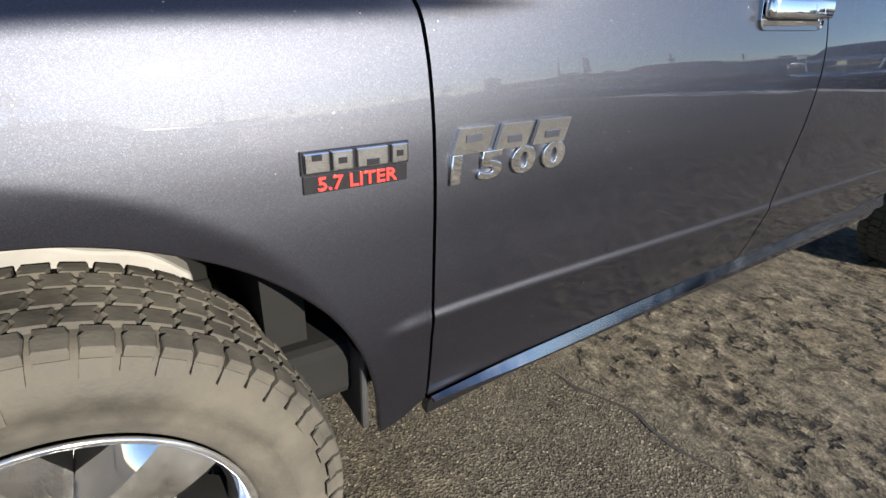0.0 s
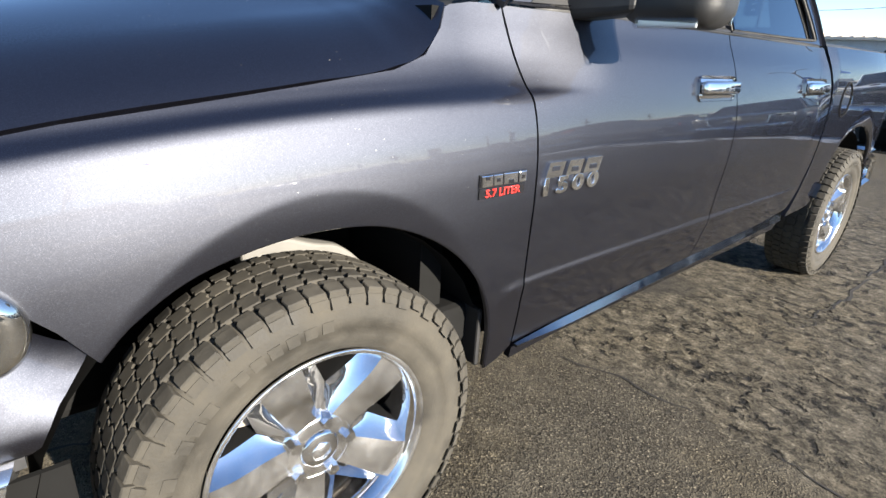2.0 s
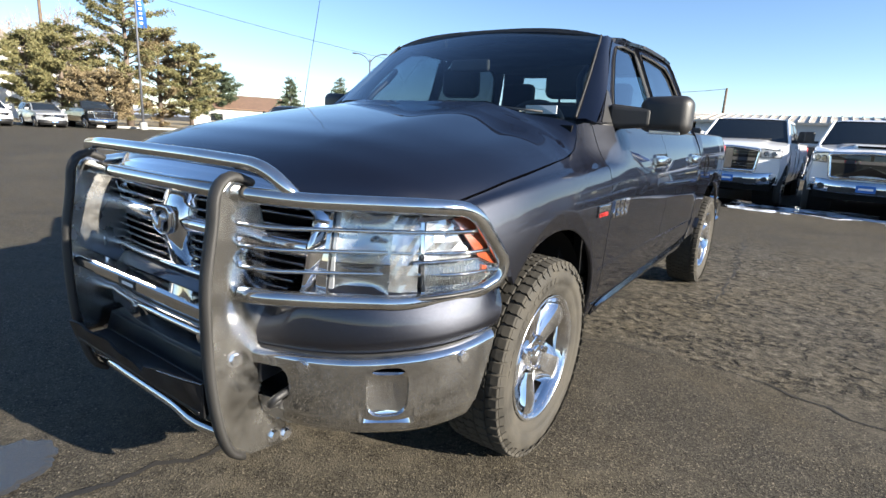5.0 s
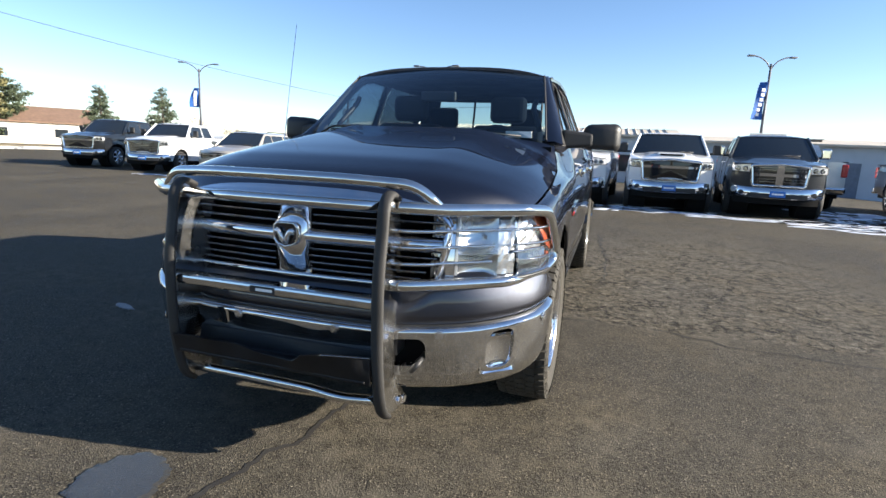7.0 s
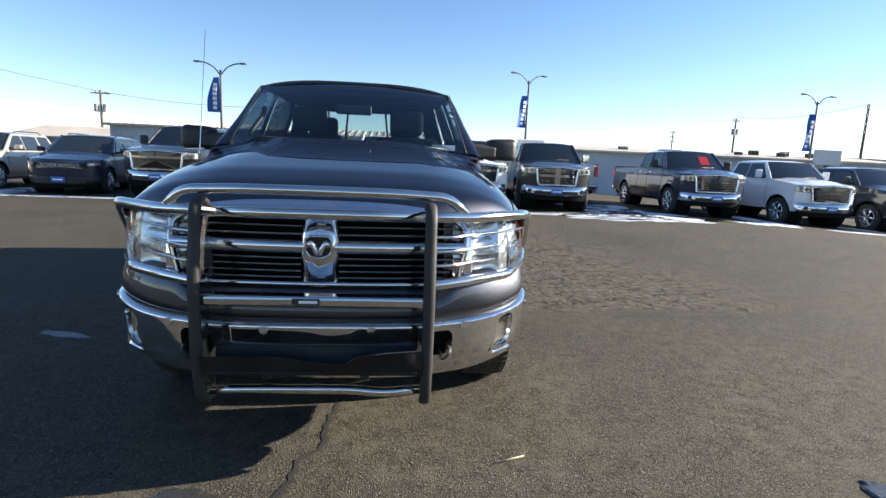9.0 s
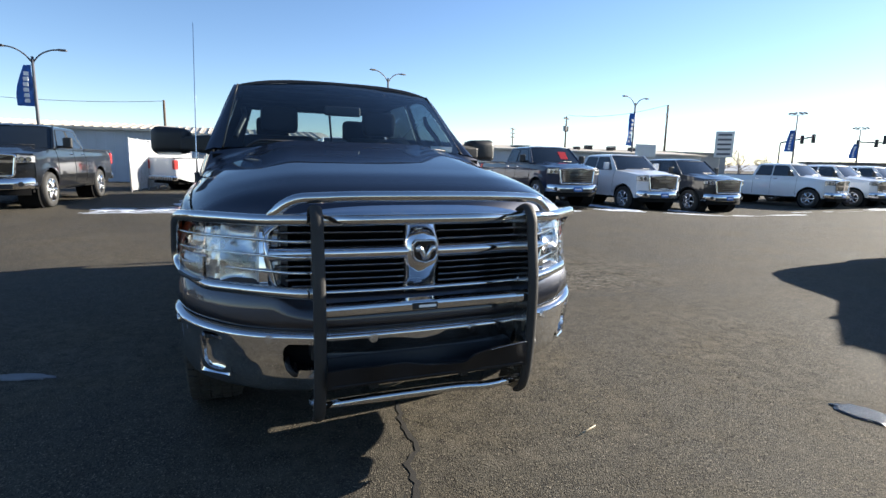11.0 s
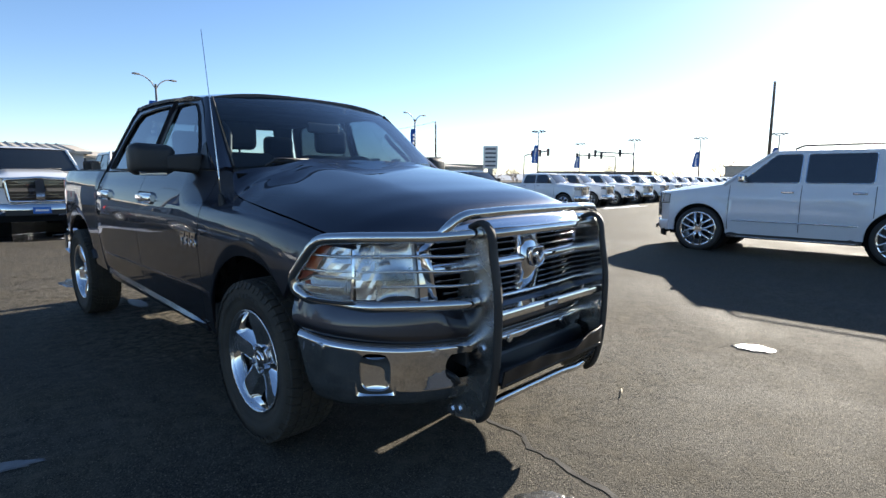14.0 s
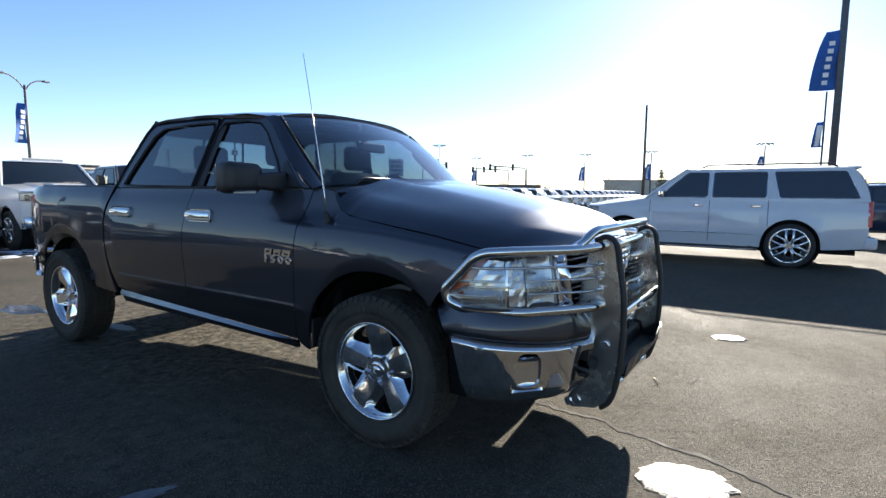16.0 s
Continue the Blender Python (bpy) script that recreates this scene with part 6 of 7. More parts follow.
    for sd in (1, -1):
        a, b = gw + 0.015, w * 0.985
        lz1 = gz1 - (0.0 if pick else -0.01)
        lz0 = lz1 - (0.20 if pick else (0.10 if small else 0.22))
        g = [[(sd * x, front_y(x / w) - 0.012 + (0.06 if q > 0.9 else 0.0) + 0.02, lz0 + (lz1 - lz0) * (k * (1 - 0.25 * q) + 0.25 * q * (1.0 if small else 0.35))) for k in np.linspace(0, 1, 5)] for q, x in zip(np.linspace(0, 1, 9), np.linspace(a, b * 0.955, 9))]
        lamp = part("headlamp", sheet(g, flip=sd < 0, rim=0.04), LAMP_LENS, car)
        part("lamp_bezel", tube([Vector(p) + Vector((0, -0.004, 0)) for p in [r[0] for r in g] + [r[-1] for r in g][::-1] + [g[0][0]]], 0.010, 5, caps=False), BLACK, lamp)
        if pick:
            for q in (0.28, 0.66):
                x = a + (b * 0.955 - a) * q
                part("lamp_bowl", drum((sd * x, front_y(x / w) - 0.006, (lz0 + lz1) / 2 - 0.015), (0.35 * sd, -1, 0), 0.062, 0.03, 16, radius2=0.045), DARK_CHROME, lamp)
            x = w * 0.72
            part("fog_lamp", drum((sd * x, front_y(x / w) - 0.058, ride + 0.12), (0.3 * sd, -1, 0), 0.055, 0.03, 16), BLACK, car)
        ta, tb = (belt - 0.46, belt - 0.05) if not small else (belt - 0.30, belt - 0.02)
        if pick:
            part("tail_lamp", box(min(sd * (w - 0.20), sd * (w - 0.045)), max(sd * (w - 0.20), sd * (w - 0.045)), rear - 0.16, rear + 0.012, ta + 0.05, tb, 0.03, 3), RED, car)
        else:
            g = [[(sd * (half(rear - 0.05, z) + 0.006 - 0.10 * max(q - 0.55, 0)), rear - 0.19 + 0.17 * min(q * 1.3, 1.0) + 0.012, z) for z in np.linspace(ta, tb + 0.03, 6)] for q in np.linspace(0, 1, 7)]
            part("tail_lamp", sheet(g, flip=sd < 0, rim=0.02), RED, car)
    bz0, bz1 = (ride - 0.02, ride + 0.25) if pick else (ride - 0.04, ride + 0.16)
    prof = ((bz0, -0.01), (bz0 + 0.03, 0.05), (bz0 + 0.12, 0.065), (bz1 - 0.03, 0.06), (bz1, 0.02))
    g = [[(u * (w * 0.93), front_y(u) - o * (1.0 if pick else 0.45) + (0.10 if pick else 0) * abs(u) ** 8, z + 0.03 * abs(u) ** 3) for z, o in prof] for u in np.linspace(-1, 1, 31)]
    part("front_bumper", sheet(g, rim=0.05), CHROME if pick else (BLACK if small else paint), car)
    part("air_intake", sheet([[(u * 0.62, front_y(u * 0.62 / w) - 0.068, z) for z in np.linspace(bz0 + 0.03, bz0 + (0.135 if pick else 0.10), 3)] for u in np.linspace(-1, 1, 9)], rim=0.03), BLACK, car)
    part("valance", sheet([[(u * w * 0.84, front_y(u * 0.85) + 0.03, z) for z in (ride - 0.14, ride + 0.04)] for u in np.linspace(-1, 1, 15)], rim=0.05), DARK, car)
    part("advert_plate", plate(-0.16, 0.16, bz0 + 0.06, bz0 + 0.20, 0.105, 3), PLATE_BLUE, car, "blue dealer plate with unreadable white bars")
    part("plate_bars", plate(-0.12, 0.12, bz0 + 0.11, bz0 + 0.15, 0.109, 3), PAPER, car)
    rb = box(-w + 0.05, w - 0.05, rear - 0.12, rear + 0.09, ride + 0.04, ride + 0.24, 0.05, 3)
    part("rear_bumper", rb, CHROME if pick else paint, car)
    part("underbody", box(-w + 0.16, w - 0.16, nose, rear - 0.2, ride - 0.08, ride + 0.3), DARK, car)
    for sd in (1, -1):
        for y in (0, base):
            part("wheel_housing", drum((sd * (w - 0.33), y, axle), (1, 0, 0), arch + 0.01, 0.42, 28), DARK, car)
            cx = sd * (w - 0.115)
            rr = wheel_r * rim_k
            part("tyre", lathe([(-0.10, rr * 0.96), (-0.125, wheel_r * 0.86), (-0.105, wheel_r * 0.985), (0, wheel_r), (0.105, wheel_r * 0.985), (0.125, wheel_r * 0.86), (0.112, rr * 1.02), (0.10, rr * 0.96)], (cx, y, wheel_r), 36), TYRE_BLACK, car)
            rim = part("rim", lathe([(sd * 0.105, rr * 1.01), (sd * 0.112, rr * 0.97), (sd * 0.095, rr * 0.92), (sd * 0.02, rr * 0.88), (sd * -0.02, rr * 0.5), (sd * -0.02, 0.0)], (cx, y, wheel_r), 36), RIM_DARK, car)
            part("rim_edge", lathe([(sd * 0.104, rr * 1.01), (sd * 0.116, rr * 0.985), (sd * 0.10, rr * 0.90)], (cx, y, wheel_r), 36), ALLOY, rim)
            sp = bmesh.new()
            for k in range(spokes_n):
                for fork in ((-0.11, 0.11) if not pick else (0.0,)):
                    a, b = 2 * math.pi * k / spokes_n, 2 * math.pi * k / spokes_n + fork * 18 / spokes_n
                    tube([(cx + sd * 0.085, y + 0.04 * math.cos(a), wheel_r + 0.04 * math.sin(a)), (cx + sd * 0.085, y + rr * 0.45 * math.cos(a + (b - a) * 0.4), wheel_r + rr * 0.45 * math.sin(a + (b - a) * 0.4)), (cx + sd * 0.095, y + rr * 0.95 * math.cos(b), wheel_r + rr * 0.95 * math.sin(b))], [0.03, 0.024, 0.026] if not pick else [0.034, 0.034, 0.044], 6, bm=sp)
            part("spokes", sp, ALLOY, rim)
            part("hub", drum((cx + sd * 0.085, y, wheel_r), (1, 0, 0), 0.08, 0.05, 18, bevel=0.01), ALLOY, rim)
    if not pick:
        for sd in (1, -1):
            x = cab_x(height) * 0.93
            part("roof_rail", tube(rounded([(sd * x, screen_y(edge) + 0.25, height - 0.03), (sd * x, screen_y(edge) + 0.36, height + 0.03), (sd * x, back_y(edge) - 0.35, height + 0.03), (sd * x, back_y(edge) - 0.22, height - 0.03)], 0.06), 0.016, 8), BLACK, car)
        part("roof_spoiler", box(-w * 0.70, w * 0.70, back_y(edge) - 0.10, back_y(edge) + 0.12, edge - 0.02, edge + 0.025, 0.02, 3), paint, car)
        if not small:
            for sd in (1, -1):
                z = ride + 0.24
                part("body_moulding", tube([(sd * (half(y, z) + 0.004), y, z) for y in np.linspace(arch + 0.1, base - arch - 0.08, 12)], 0.012, 6), CHROME, car)
                part("running_board", box(min(sd * (w - 0.12), sd * (w + 0.03)), max(sd * (w - 0.12), sd * (w + 0.03)), arch + 0.05, base - arch - 0.05, ride - 0.07, ride - 0.03, 0.012), BLACK, car)
                part("board_edge", tube([(sd * (w + 0.032), y, ride - 0.045) for y in (arch + 0.08, base - arch - 0.08)], 0.008, 6), CHROME, car)
    return car


TYRE_BLACK = worn("black_tyre", (0.028, 0.027, 0.026), 0.75, vary=0.3)
# alloy darkened in its colour for the shade behind the spokes
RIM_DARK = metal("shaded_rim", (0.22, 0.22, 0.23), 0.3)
DARK_GLASS = shader("dark_car_glass", (0.014, 0.018, 0.022), 0.04, 0.0, 0.0, 1.0)[0]
LAMP_LENS = shader("lamp_unit", (0.62, 0.63, 0.65), 0.12, 0.55, 1.0)[0]
PLATE_BLUE = shader("blue_plate", (0.015, 0.13, 0.45), 0.4)[0]
WHITE = car_paint("white_paint", (0.72, 0.73, 0.75), 0.03, 0.05, 0.0, 0.45)
PEARL = car_paint("pearl_white_paint", (0.60, 0.61, 0.64), 0.05, 0.05, 0.0, 0.45)
CHARCOAL = car_paint("charcoal_paint", (0.018, 0.021, 0.026), 0.3, 0.004, 0.0, 0.3, 1.5)
BLUE_GREY = car_paint("dark_blue_paint", (0.008, 0.016, 0.040), 0.3, 0.004, 0.0, 0.3, 1.5)
SILVER = car_paint("silver_paint", (0.52, 0.53, 0.55), 0.15, 0.04, 0.6)
CHAMPAGNE = car_paint("champagne_paint", (0.48, 0.43, 0.36), 0.15, 0.04, 0.5)
BLACKP = car_paint("black_paint", (0.007, 0.008, 0.010), 0.2, 0.004, 0.0, 0.3, 1.5)

LOT = "vehicles parked in the lot"
KINDS = {}
def parked(key, x, y, heading, make):
    """Parks a vehicle with its front axle at x, y; heading turns it from facing -y, anticlockwise."""
    m = pose(x, y, float(ground_z(x, y)), 0, 0, heading)
    if key in KINDS:
        return copy_thing(KINDS[key], m)
    ob = make()
    ob.matrix_world = m
    tagged(ob, group=LOT)
    KINDS[key] = ob
    return ob


HD = dict(length=6.3, width=2.12, height=2.04, base=3.8, wheel_r=0.43, ride=0.48)
parked("suv", 9.38, 1.02, 180.5, lambda: vehicle("large_suv", "white full-size SUV with bright multi-spoke wheels", "suv", PEARL, "suv", 5.1, 2.04, 1.88, 2.946, 0.98, 0.36, 0.405, "suv", CHROME, 0.80, 6))
parked("white_hd", 0.05, 12.9, -3, lambda: vehicle("pickup_truck", "white heavy-duty crew-cab pickup parked nose outwards", "pickup truck", WHITE, "pickup", face="cross", **HD))
parked("scoop_hd", 2.6, 12.6, -2, lambda: vehicle("pickup_truck", "white heavy-duty pickup with chrome bumper and bonnet scoop", "pickup truck", WHITE, "pickup", face="black", scoop=True, **HD))
parked("dark_hd", 5.05, 12.5, -6, lambda: vehicle("pickup_truck", "charcoal heavy-duty pickup with chrome grille", "pickup truck", CHARCOAL, "pickup", face="cross", mirrors=CHROME, **HD))
parked("blue_hd", 10.0, 12.7, -4, lambda: vehicle("pickup_truck", "dark blue heavy-duty pickup with a red notice behind the windscreen", "pickup truck", BLUE_GREY, "pickup", face="bars", notice=True, **HD))
parked("light_hd", 13.6, 12.6, 0, lambda: vehicle("pickup_truck", "white pickup with chrome bumper and dark grille", "pickup truck", WHITE, "pickup", face="bars", mirrors=WHITE, **HD))
parked("slate_hd", 16.7, 12.5, 0, lambda: vehicle("pickup_truck", "slate grey pickup with a broad barred grille", "pickup truck", CHARCOAL, "pickup", face="bars", **HD))
for k in range(20):
    x = 25.0 + 3.6 * k
    parked(("light_hd", "scoop_hd", "white_hd", "silver_hd")[k % 4] if k else "long_hd", x, 13.6 + 0.07 * (x - 25.0), 8, lambda k=k: vehicle("pickup_truck", "white crew-cab pickup at the head of a long row" if k == 0 else "silver pickup in a long row", "pickup truck", WHITE if k == 0 else SILVER, "pickup", face="cross", **HD))
parked("black_hd", -6.0, 12.6, -4, lambda: vehicle("pickup_truck", "black off-road pickup parked nose outwards", "pickup truck", BLACKP, "pickup", face="black", **HD))
SMALL = dict(length=4.5, width=1.86, height=1.66, base=2.65, front=0.90, ride=0.33, wheel_r=0.36)
parked("blue_compact", -8.75, 12.7, 8, lambda: vehicle("compact_suv", "dark blue compact SUV with a seven-slot grille", "suv", BLUE_GREY, "suv", face="slots", mirrors=BLUE_GREY, **SMALL))
parked("pale_compact", -11.9, 13.0, 8, lambda: vehicle("compact_suv", "champagne compact SUV with a slim dark grille", "suv", CHAMPAGNE, "suv", face="wing", mirrors=CHAMPAGNE, **SMALL))
parked("white_new", -16.4, 14.2, 12, lambda: vehicle("pickup_truck", "white crew-cab pickup with blue dealer plate", "pickup truck", WHITE, "pickup", face="bars"))
parked("black_hd", -20.3, 14.6, 12, None)
parked("white_small", 0.2, 23.3, 128, lambda: vehicle("pickup_truck", "white pickup standing across the lot, tail towards the fence", "pickup truck", WHITE, "pickup", length=5.6, width=1.95, height=1.80, base=3.4, wheel_r=0.37, ride=0.36))
parked("silver_hd", 7.0, 20.5, 175, None)
parked("black_hd", -42.7, 16.0, 88, None)
parked("grey_compact", -42.3, 12.7, 88, lambda: vehicle("compact_suv", "silver-grey compact SUV parked by the trees", "suv", SILVER, "suv", face="slots", mirrors=SILVER, **SMALL))
parked("white_compact", -42.0, 9.5, 88, lambda: vehicle("compact_suv", "white compact SUV parked by the trees", "suv", WHITE, "suv", face="slots", mirrors=WHITE, **SMALL))
parked("grey_compact", -41.8, 5.2, 90, None)
for k in range(4):
    parked("black_hd" if k % 2 else "blue_compact", 17.5 + 0.5 * k, -2.5 - 3.2 * k, 172, None)



# ---- ice, snow and cracks on the asphalt ----
def blot(name, label, category, x, y, rx, ry, mat, seed, lift=0.004, turn=0.0, n=60, rough=0.28, pieces=1):
    """A thin ragged patch lying on the ground."""
    rng = random.Random(seed)
    bm = bmesh.new()
    for _ in range(pieces):
        ox, oy = (rng.uniform(-rx, rx), rng.uniform(-ry, ry)) if pieces > 1 else (0, 0)
        sx, sy = (rx, ry) if pieces == 1 else (rx * rng.uniform(0.06, 0.32), ry * rng.uniform(0.05, 0.24))
        ph = rng.uniform(0, 50)
        ring = []
        for k in range(n):
            a = 2 * math.pi * k / n
            r = 1 + rough * (noise.noise((3 * math.cos(a) + ph, 3 * math.sin(a), ph)) + 0.5 * noise.noise((9 * math.cos(a), 9 * math.sin(a) + ph, ph)))
            px, py = sx * r * math.cos(a), sy * r * math.sin(a)
            c, s = math.cos(turn), math.sin(turn)
            wx, wy = x + ox + px * c - py * s, y + oy + px * s + py * c
            ring.append((wx, wy, float(ground_z(wx, wy)) + lift))
        low = [bm.verts.new(p) for p in ring]
        mid = Vector((x + ox, y + oy, float(ground_z(x + ox, y + oy)) + lift))
        top = [bm.verts.new(mid + (Vector(p) - mid) * 0.86 + Vector((0, 0, 0.006))) for p in ring]
        for k in range(n):
            bm.faces.new((low[k], low[(k + 1) % n], top[(k + 1) % n], top[k]))
        bm.faces.new(top)
    return tagged(part(name, bm, mat), label, category, kind="structure" if pieces > 1 else "")


SNOW = worn("old_snow", (0.62, 0.66, 0.74), 0.7, scale=4, vary=0.12, grain=0.6, grain_scale=60)
SLUSH = worn("grey_slush", (0.12, 0.123, 0.135), 0.5, scale=14, vary=0.4, grain=0.6, grain_scale=60)
WET = shader("wet_asphalt", (0.028, 0.028, 0.028), 0.12, 0, 0.3)[0]
PUDDLE, tree, bsdf = shader("rippled_melt_water", (0.035, 0.034, 0.032), 0.26, 0, 0.0, 0.8)
bump(tree, bsdf, texture(tree, "noise", 90, 3, 0.7).outputs[0], 0.9, 0.004)
TAR = worn("dark_crack_filler", (0.018, 0.016, 0.014), 0.9, grain=0.5)
blot("puddle", "small puddle of melt water glinting in the sun", "puddle", 2.45, -1.42, 0.10, 0.15, PUDDLE, 3, turn=0.25, rough=0.25)
blot("puddle", "wet patch glinting beside the crack", "puddle", -0.46, -1.45, 0.17, 0.21, PUDDLE, 5, turn=0.4, rough=0.18, n=120)
blot("snow_patch", "thin grey slush lingering in the truck's shade", "snow", -1.98, 0.56, 0.20, 0.05, SLUSH, 7, turn=-0.3)
blot("snow_patch", "thin grey slush lingering in the truck's shade", "snow", -2.3, 0.2, 0.12, 0.04, SLUSH, 8, turn=-0.3)
blot("snow_patch", "melting snow under the truck by the rear wheel", "snow", -0.50, 3.62, 0.07, 0.24, SLUSH, 9)
blot("puddle", "dark puddle of melt water by the rear wheel", "puddle", -0.70, 5.35, 0.16, 0.36, WET, 10, lift=0.0)
rng = random.Random(12)
for k, (x, y, rx, ry) in enumerate(((6.9, 10.6, 1.7, 0.9), (4.0, 10.9, 0.9, 0.25), (10.9, 10.6, 0.8, 0.35), (13.8, 10.4, 1.1, 0.35), (17.2, 10.6, 1.9, 0.4), (-2.6, 11.4, 1.2, 0.7), (-1.4, 13.6, 0.8, 0.9), (-13.6, 12.2, 1.5, 0.3), (-9.6, 11.3, 2.4, 0.25), (1.3, 11.6, 0.9, 0.7), (23.0, 11.2, 2.5, 0.4), (29.0, 12.2, 2.5, 0.4), (7.2, 13.2, 1.0, 1.7), (7.9, 11.5, 1.0, 0.9), (11.8, 12.4, 0.6, 1.4), (15.2, 11.9, 0.5, 1.1), (2.6, 11.4, 1.0, 0.3), (-10.4, 12.6, 0.5, 1.3))):
    tagged(blot("snow_patch", "patchy trodden snow along the parked row", "snow", x, y, rx, ry, SNOW, 20 + k, pieces=70, n=16), kind="structure")
blot("wet_ground", "wet dark asphalt with melt water in front of the row", "water", 0.6, 12.0, 3.4, 1.0, WET, 44, lift=0.002, rough=0.3)
blot("wet_ground", "wet dark asphalt with melt water in front of the row", "water", 7.2, 11.2, 2.6, 0.9, WET, 45, lift=0.002, rough=0.3)


def crack(points, width, seed, depth=True):
    """A ragged open crack along the ground."""
    rng = random.Random(seed)
    p = along(points, max(int(sum(math.dist(a, b) for a, b in zip(points, points[1:])) * 28), 12))
    bm = bmesh.new()
    left, right = [], []
    for i, (x, y) in enumerate(p):
        a, b = p[max(i - 1, 0)], p[min(i + 1, len(p) - 1)]
        t = (b - a) / (np.linalg.norm(b - a) + 1e-9)
        n = np.array((-t[1], t[0]))
        off = 0.05 * noise.noise((x * 5 + seed, y * 5, 0)) + 0.02 * noise.noise((x * 22, y * 22, seed))
        w = width * (0.35 + 0.9 * abs(noise.noise((x * 9, y * 9 + seed, 3)))) * min(1, 6 * min(i, len(p) - 1 - i) / len(p) + 0.1)
        q = np.array((x, y)) + n * off
        left.append(bm.verts.new((*(q + n * (w + rng.uniform(0, 0.004))), 0.003)))
        right.append(bm.verts.new((*(q - n * (w + rng.uniform(0, 0.004))), 0.003)))
    for i in range(len(p) - 1):
        bm.faces.new((right[i], right[i + 1], left[i + 1], left[i]))
    return tagged(part("asphalt_crack", bm, TAR), "open dark crack in the asphalt", "crack", kind="structure")


crack([(0.06, -0.35), (0.027, -0.60), (0.01, -0.75), (-0.025, -0.96), (-0.076, -1.08), (-0.10, -1.22), (-0.145, -1.40), (-0.20, -1.65), (-0.29, -1.85), (-0.42, -2.3), (-0.6, -3.2)], 0.024, 1)
crack([(1.05, 6.9), (1.12, 5.5), (1.15, 5.1), (1.23, 4.1), (1.23, 3.2), (1.20, 2.6)], 0.013, 2)
crack([(1.48, 1.44), (1.75, 1.40), (2.1, 1.25), (2.8, 1.2), (4.0, 1.3)], 0.010, 3)
crack([(0.62, 1.33), (0.9, 1.38), (1.2, 1.45)], 0.008, 4)
crack([(6.05, 9.2), (5.8, 7.4), (5.78, 6.35), (6.05, 5.8), (6.0, 5.1), (6.12, 4.55), (6.05, 3.9), (6.25, 3.4), (6.5, 2.6), (6.9, 0.5)], 0.020, 5)
crack([(3.2, 6.3), (4.6, 5.6), (6.2, 5.4), (8.8, 4.4), (12, 3.9)], 0.010, 6)
crack([(-6.5, 3.0), (-5.0, 3.4), (-3.0, 3.3), (-1.5, 3.9)], 0.010, 7)
twig = tagged(part("twig", tube([(0.80, -1.10, 0.008), (0.86, -1.085, 0.014), (0.93, -1.05, 0.008)], 0.004, 5), worn("dry_twig", (0.42, 0.36, 0.25), 0.9)), "dry straw-coloured twig lying on the asphalt", "twig")


# ---- buildings ----
WALL_BLUE = worn("pale_blue_sheet_metal", (0.42, 0.47, 0.53), 0.5, scale=0.5, vary=0.12)
WALL_WHITE = worn("white_render", (0.72, 0.71, 0.68), 0.8, scale=0.6, vary=0.08, grain=0.4)
ROOF_TAN = worn("tan_roof_sheet", (0.52, 0.46, 0.38), 0.6, scale=0.8, vary=0.15)
ROOF_BROWN = worn("brown_shingles", (0.16, 0.10, 0.07), 0.85, scale=3, vary=0.3, grain=0.6, grain_scale=20)
CONCRETE = worn("grey_concrete", (0.33, 0.33, 0.32), 0.85, scale=1.0, vary=0.15)
WINDOW = shader("dark_window_glass", (0.02, 0.025, 0.03), 0.06, 0, 0, 0.6)[0]


GALV_ROOF = worn("galvanised_cap", (0.40, 0.41, 0.42), 0.5, metal=0.3)


def building(label, x0, x1, y0, y1, eave, ridge, wall, roof, windows=(), turn=0.0, ribs=0.0, category="building"):
    """A low building: four walls, a pitched roof along x, windows in the wall towards -y."""
    cx, cy = (x0 + x1) / 2, (y0 + y1) / 2
    z = float(ground_z(cx, cy)) - 0.1
    b = thing("building", label, category, pose(cx, cy, z, 0, 0, turn))
    w, d = (x1 - x0) / 2, (y1 - y0) / 2

    def add(name, bm, mat, parent=b):
        ob = part(name, bm, mat, parent)
        return ob
    add("wall", box(-w, w, -d, -d + 0.25, 0, eave), wall)
    add("wall", box(-w, w, d - 0.25, d, 0, eave), wall)
    add("wall", box(-w, -w + 0.25, -d + 0.25, d - 0.25, 0, eave), wall)
    add("wall", box(w - 0.25, w, -d + 0.25, d - 0.25, 0, eave), wall)
    prof = [(-d - 0.35, eave), (0, ridge), (d + 0.35, eave), (d + 0.35, eave - 0.12), (-d - 0.35, eave - 0.12)]
    add("roof", prism(prof, -w - 0.3, w + 0.3), roof)
    if ribs:
        for k in range(int(2 * w / ribs)):
            x = -w + (k + 0.5) * ribs
            rb = bmesh.new()
            tube([(x, -d - 0.34, eave + 0.015), (x, 0, ridge + 0.015)], 0.045, 4, bm=rb)
            add("roof_rib", rb, roof)
            add("wall_rib", box(x - 0.03, x + 0.03, -d - 0.03, -d, 0, eave - 0.13), wall)
    for wx, wz, ww, wh in windows:
        fr = add("window", box(wx - ww / 2 - 0.06, wx + ww / 2 + 0.06, -d - 0.05, -d + 0.02, wz - wh / 2 - 0.06, wz + wh / 2 + 0.06), CONCRETE)
        part("pane", box(wx - ww / 2, wx + ww / 2, -d - 0.06, -d - 0.051, wz - wh / 2, wz + wh / 2), WINDOW, fr)
    return b


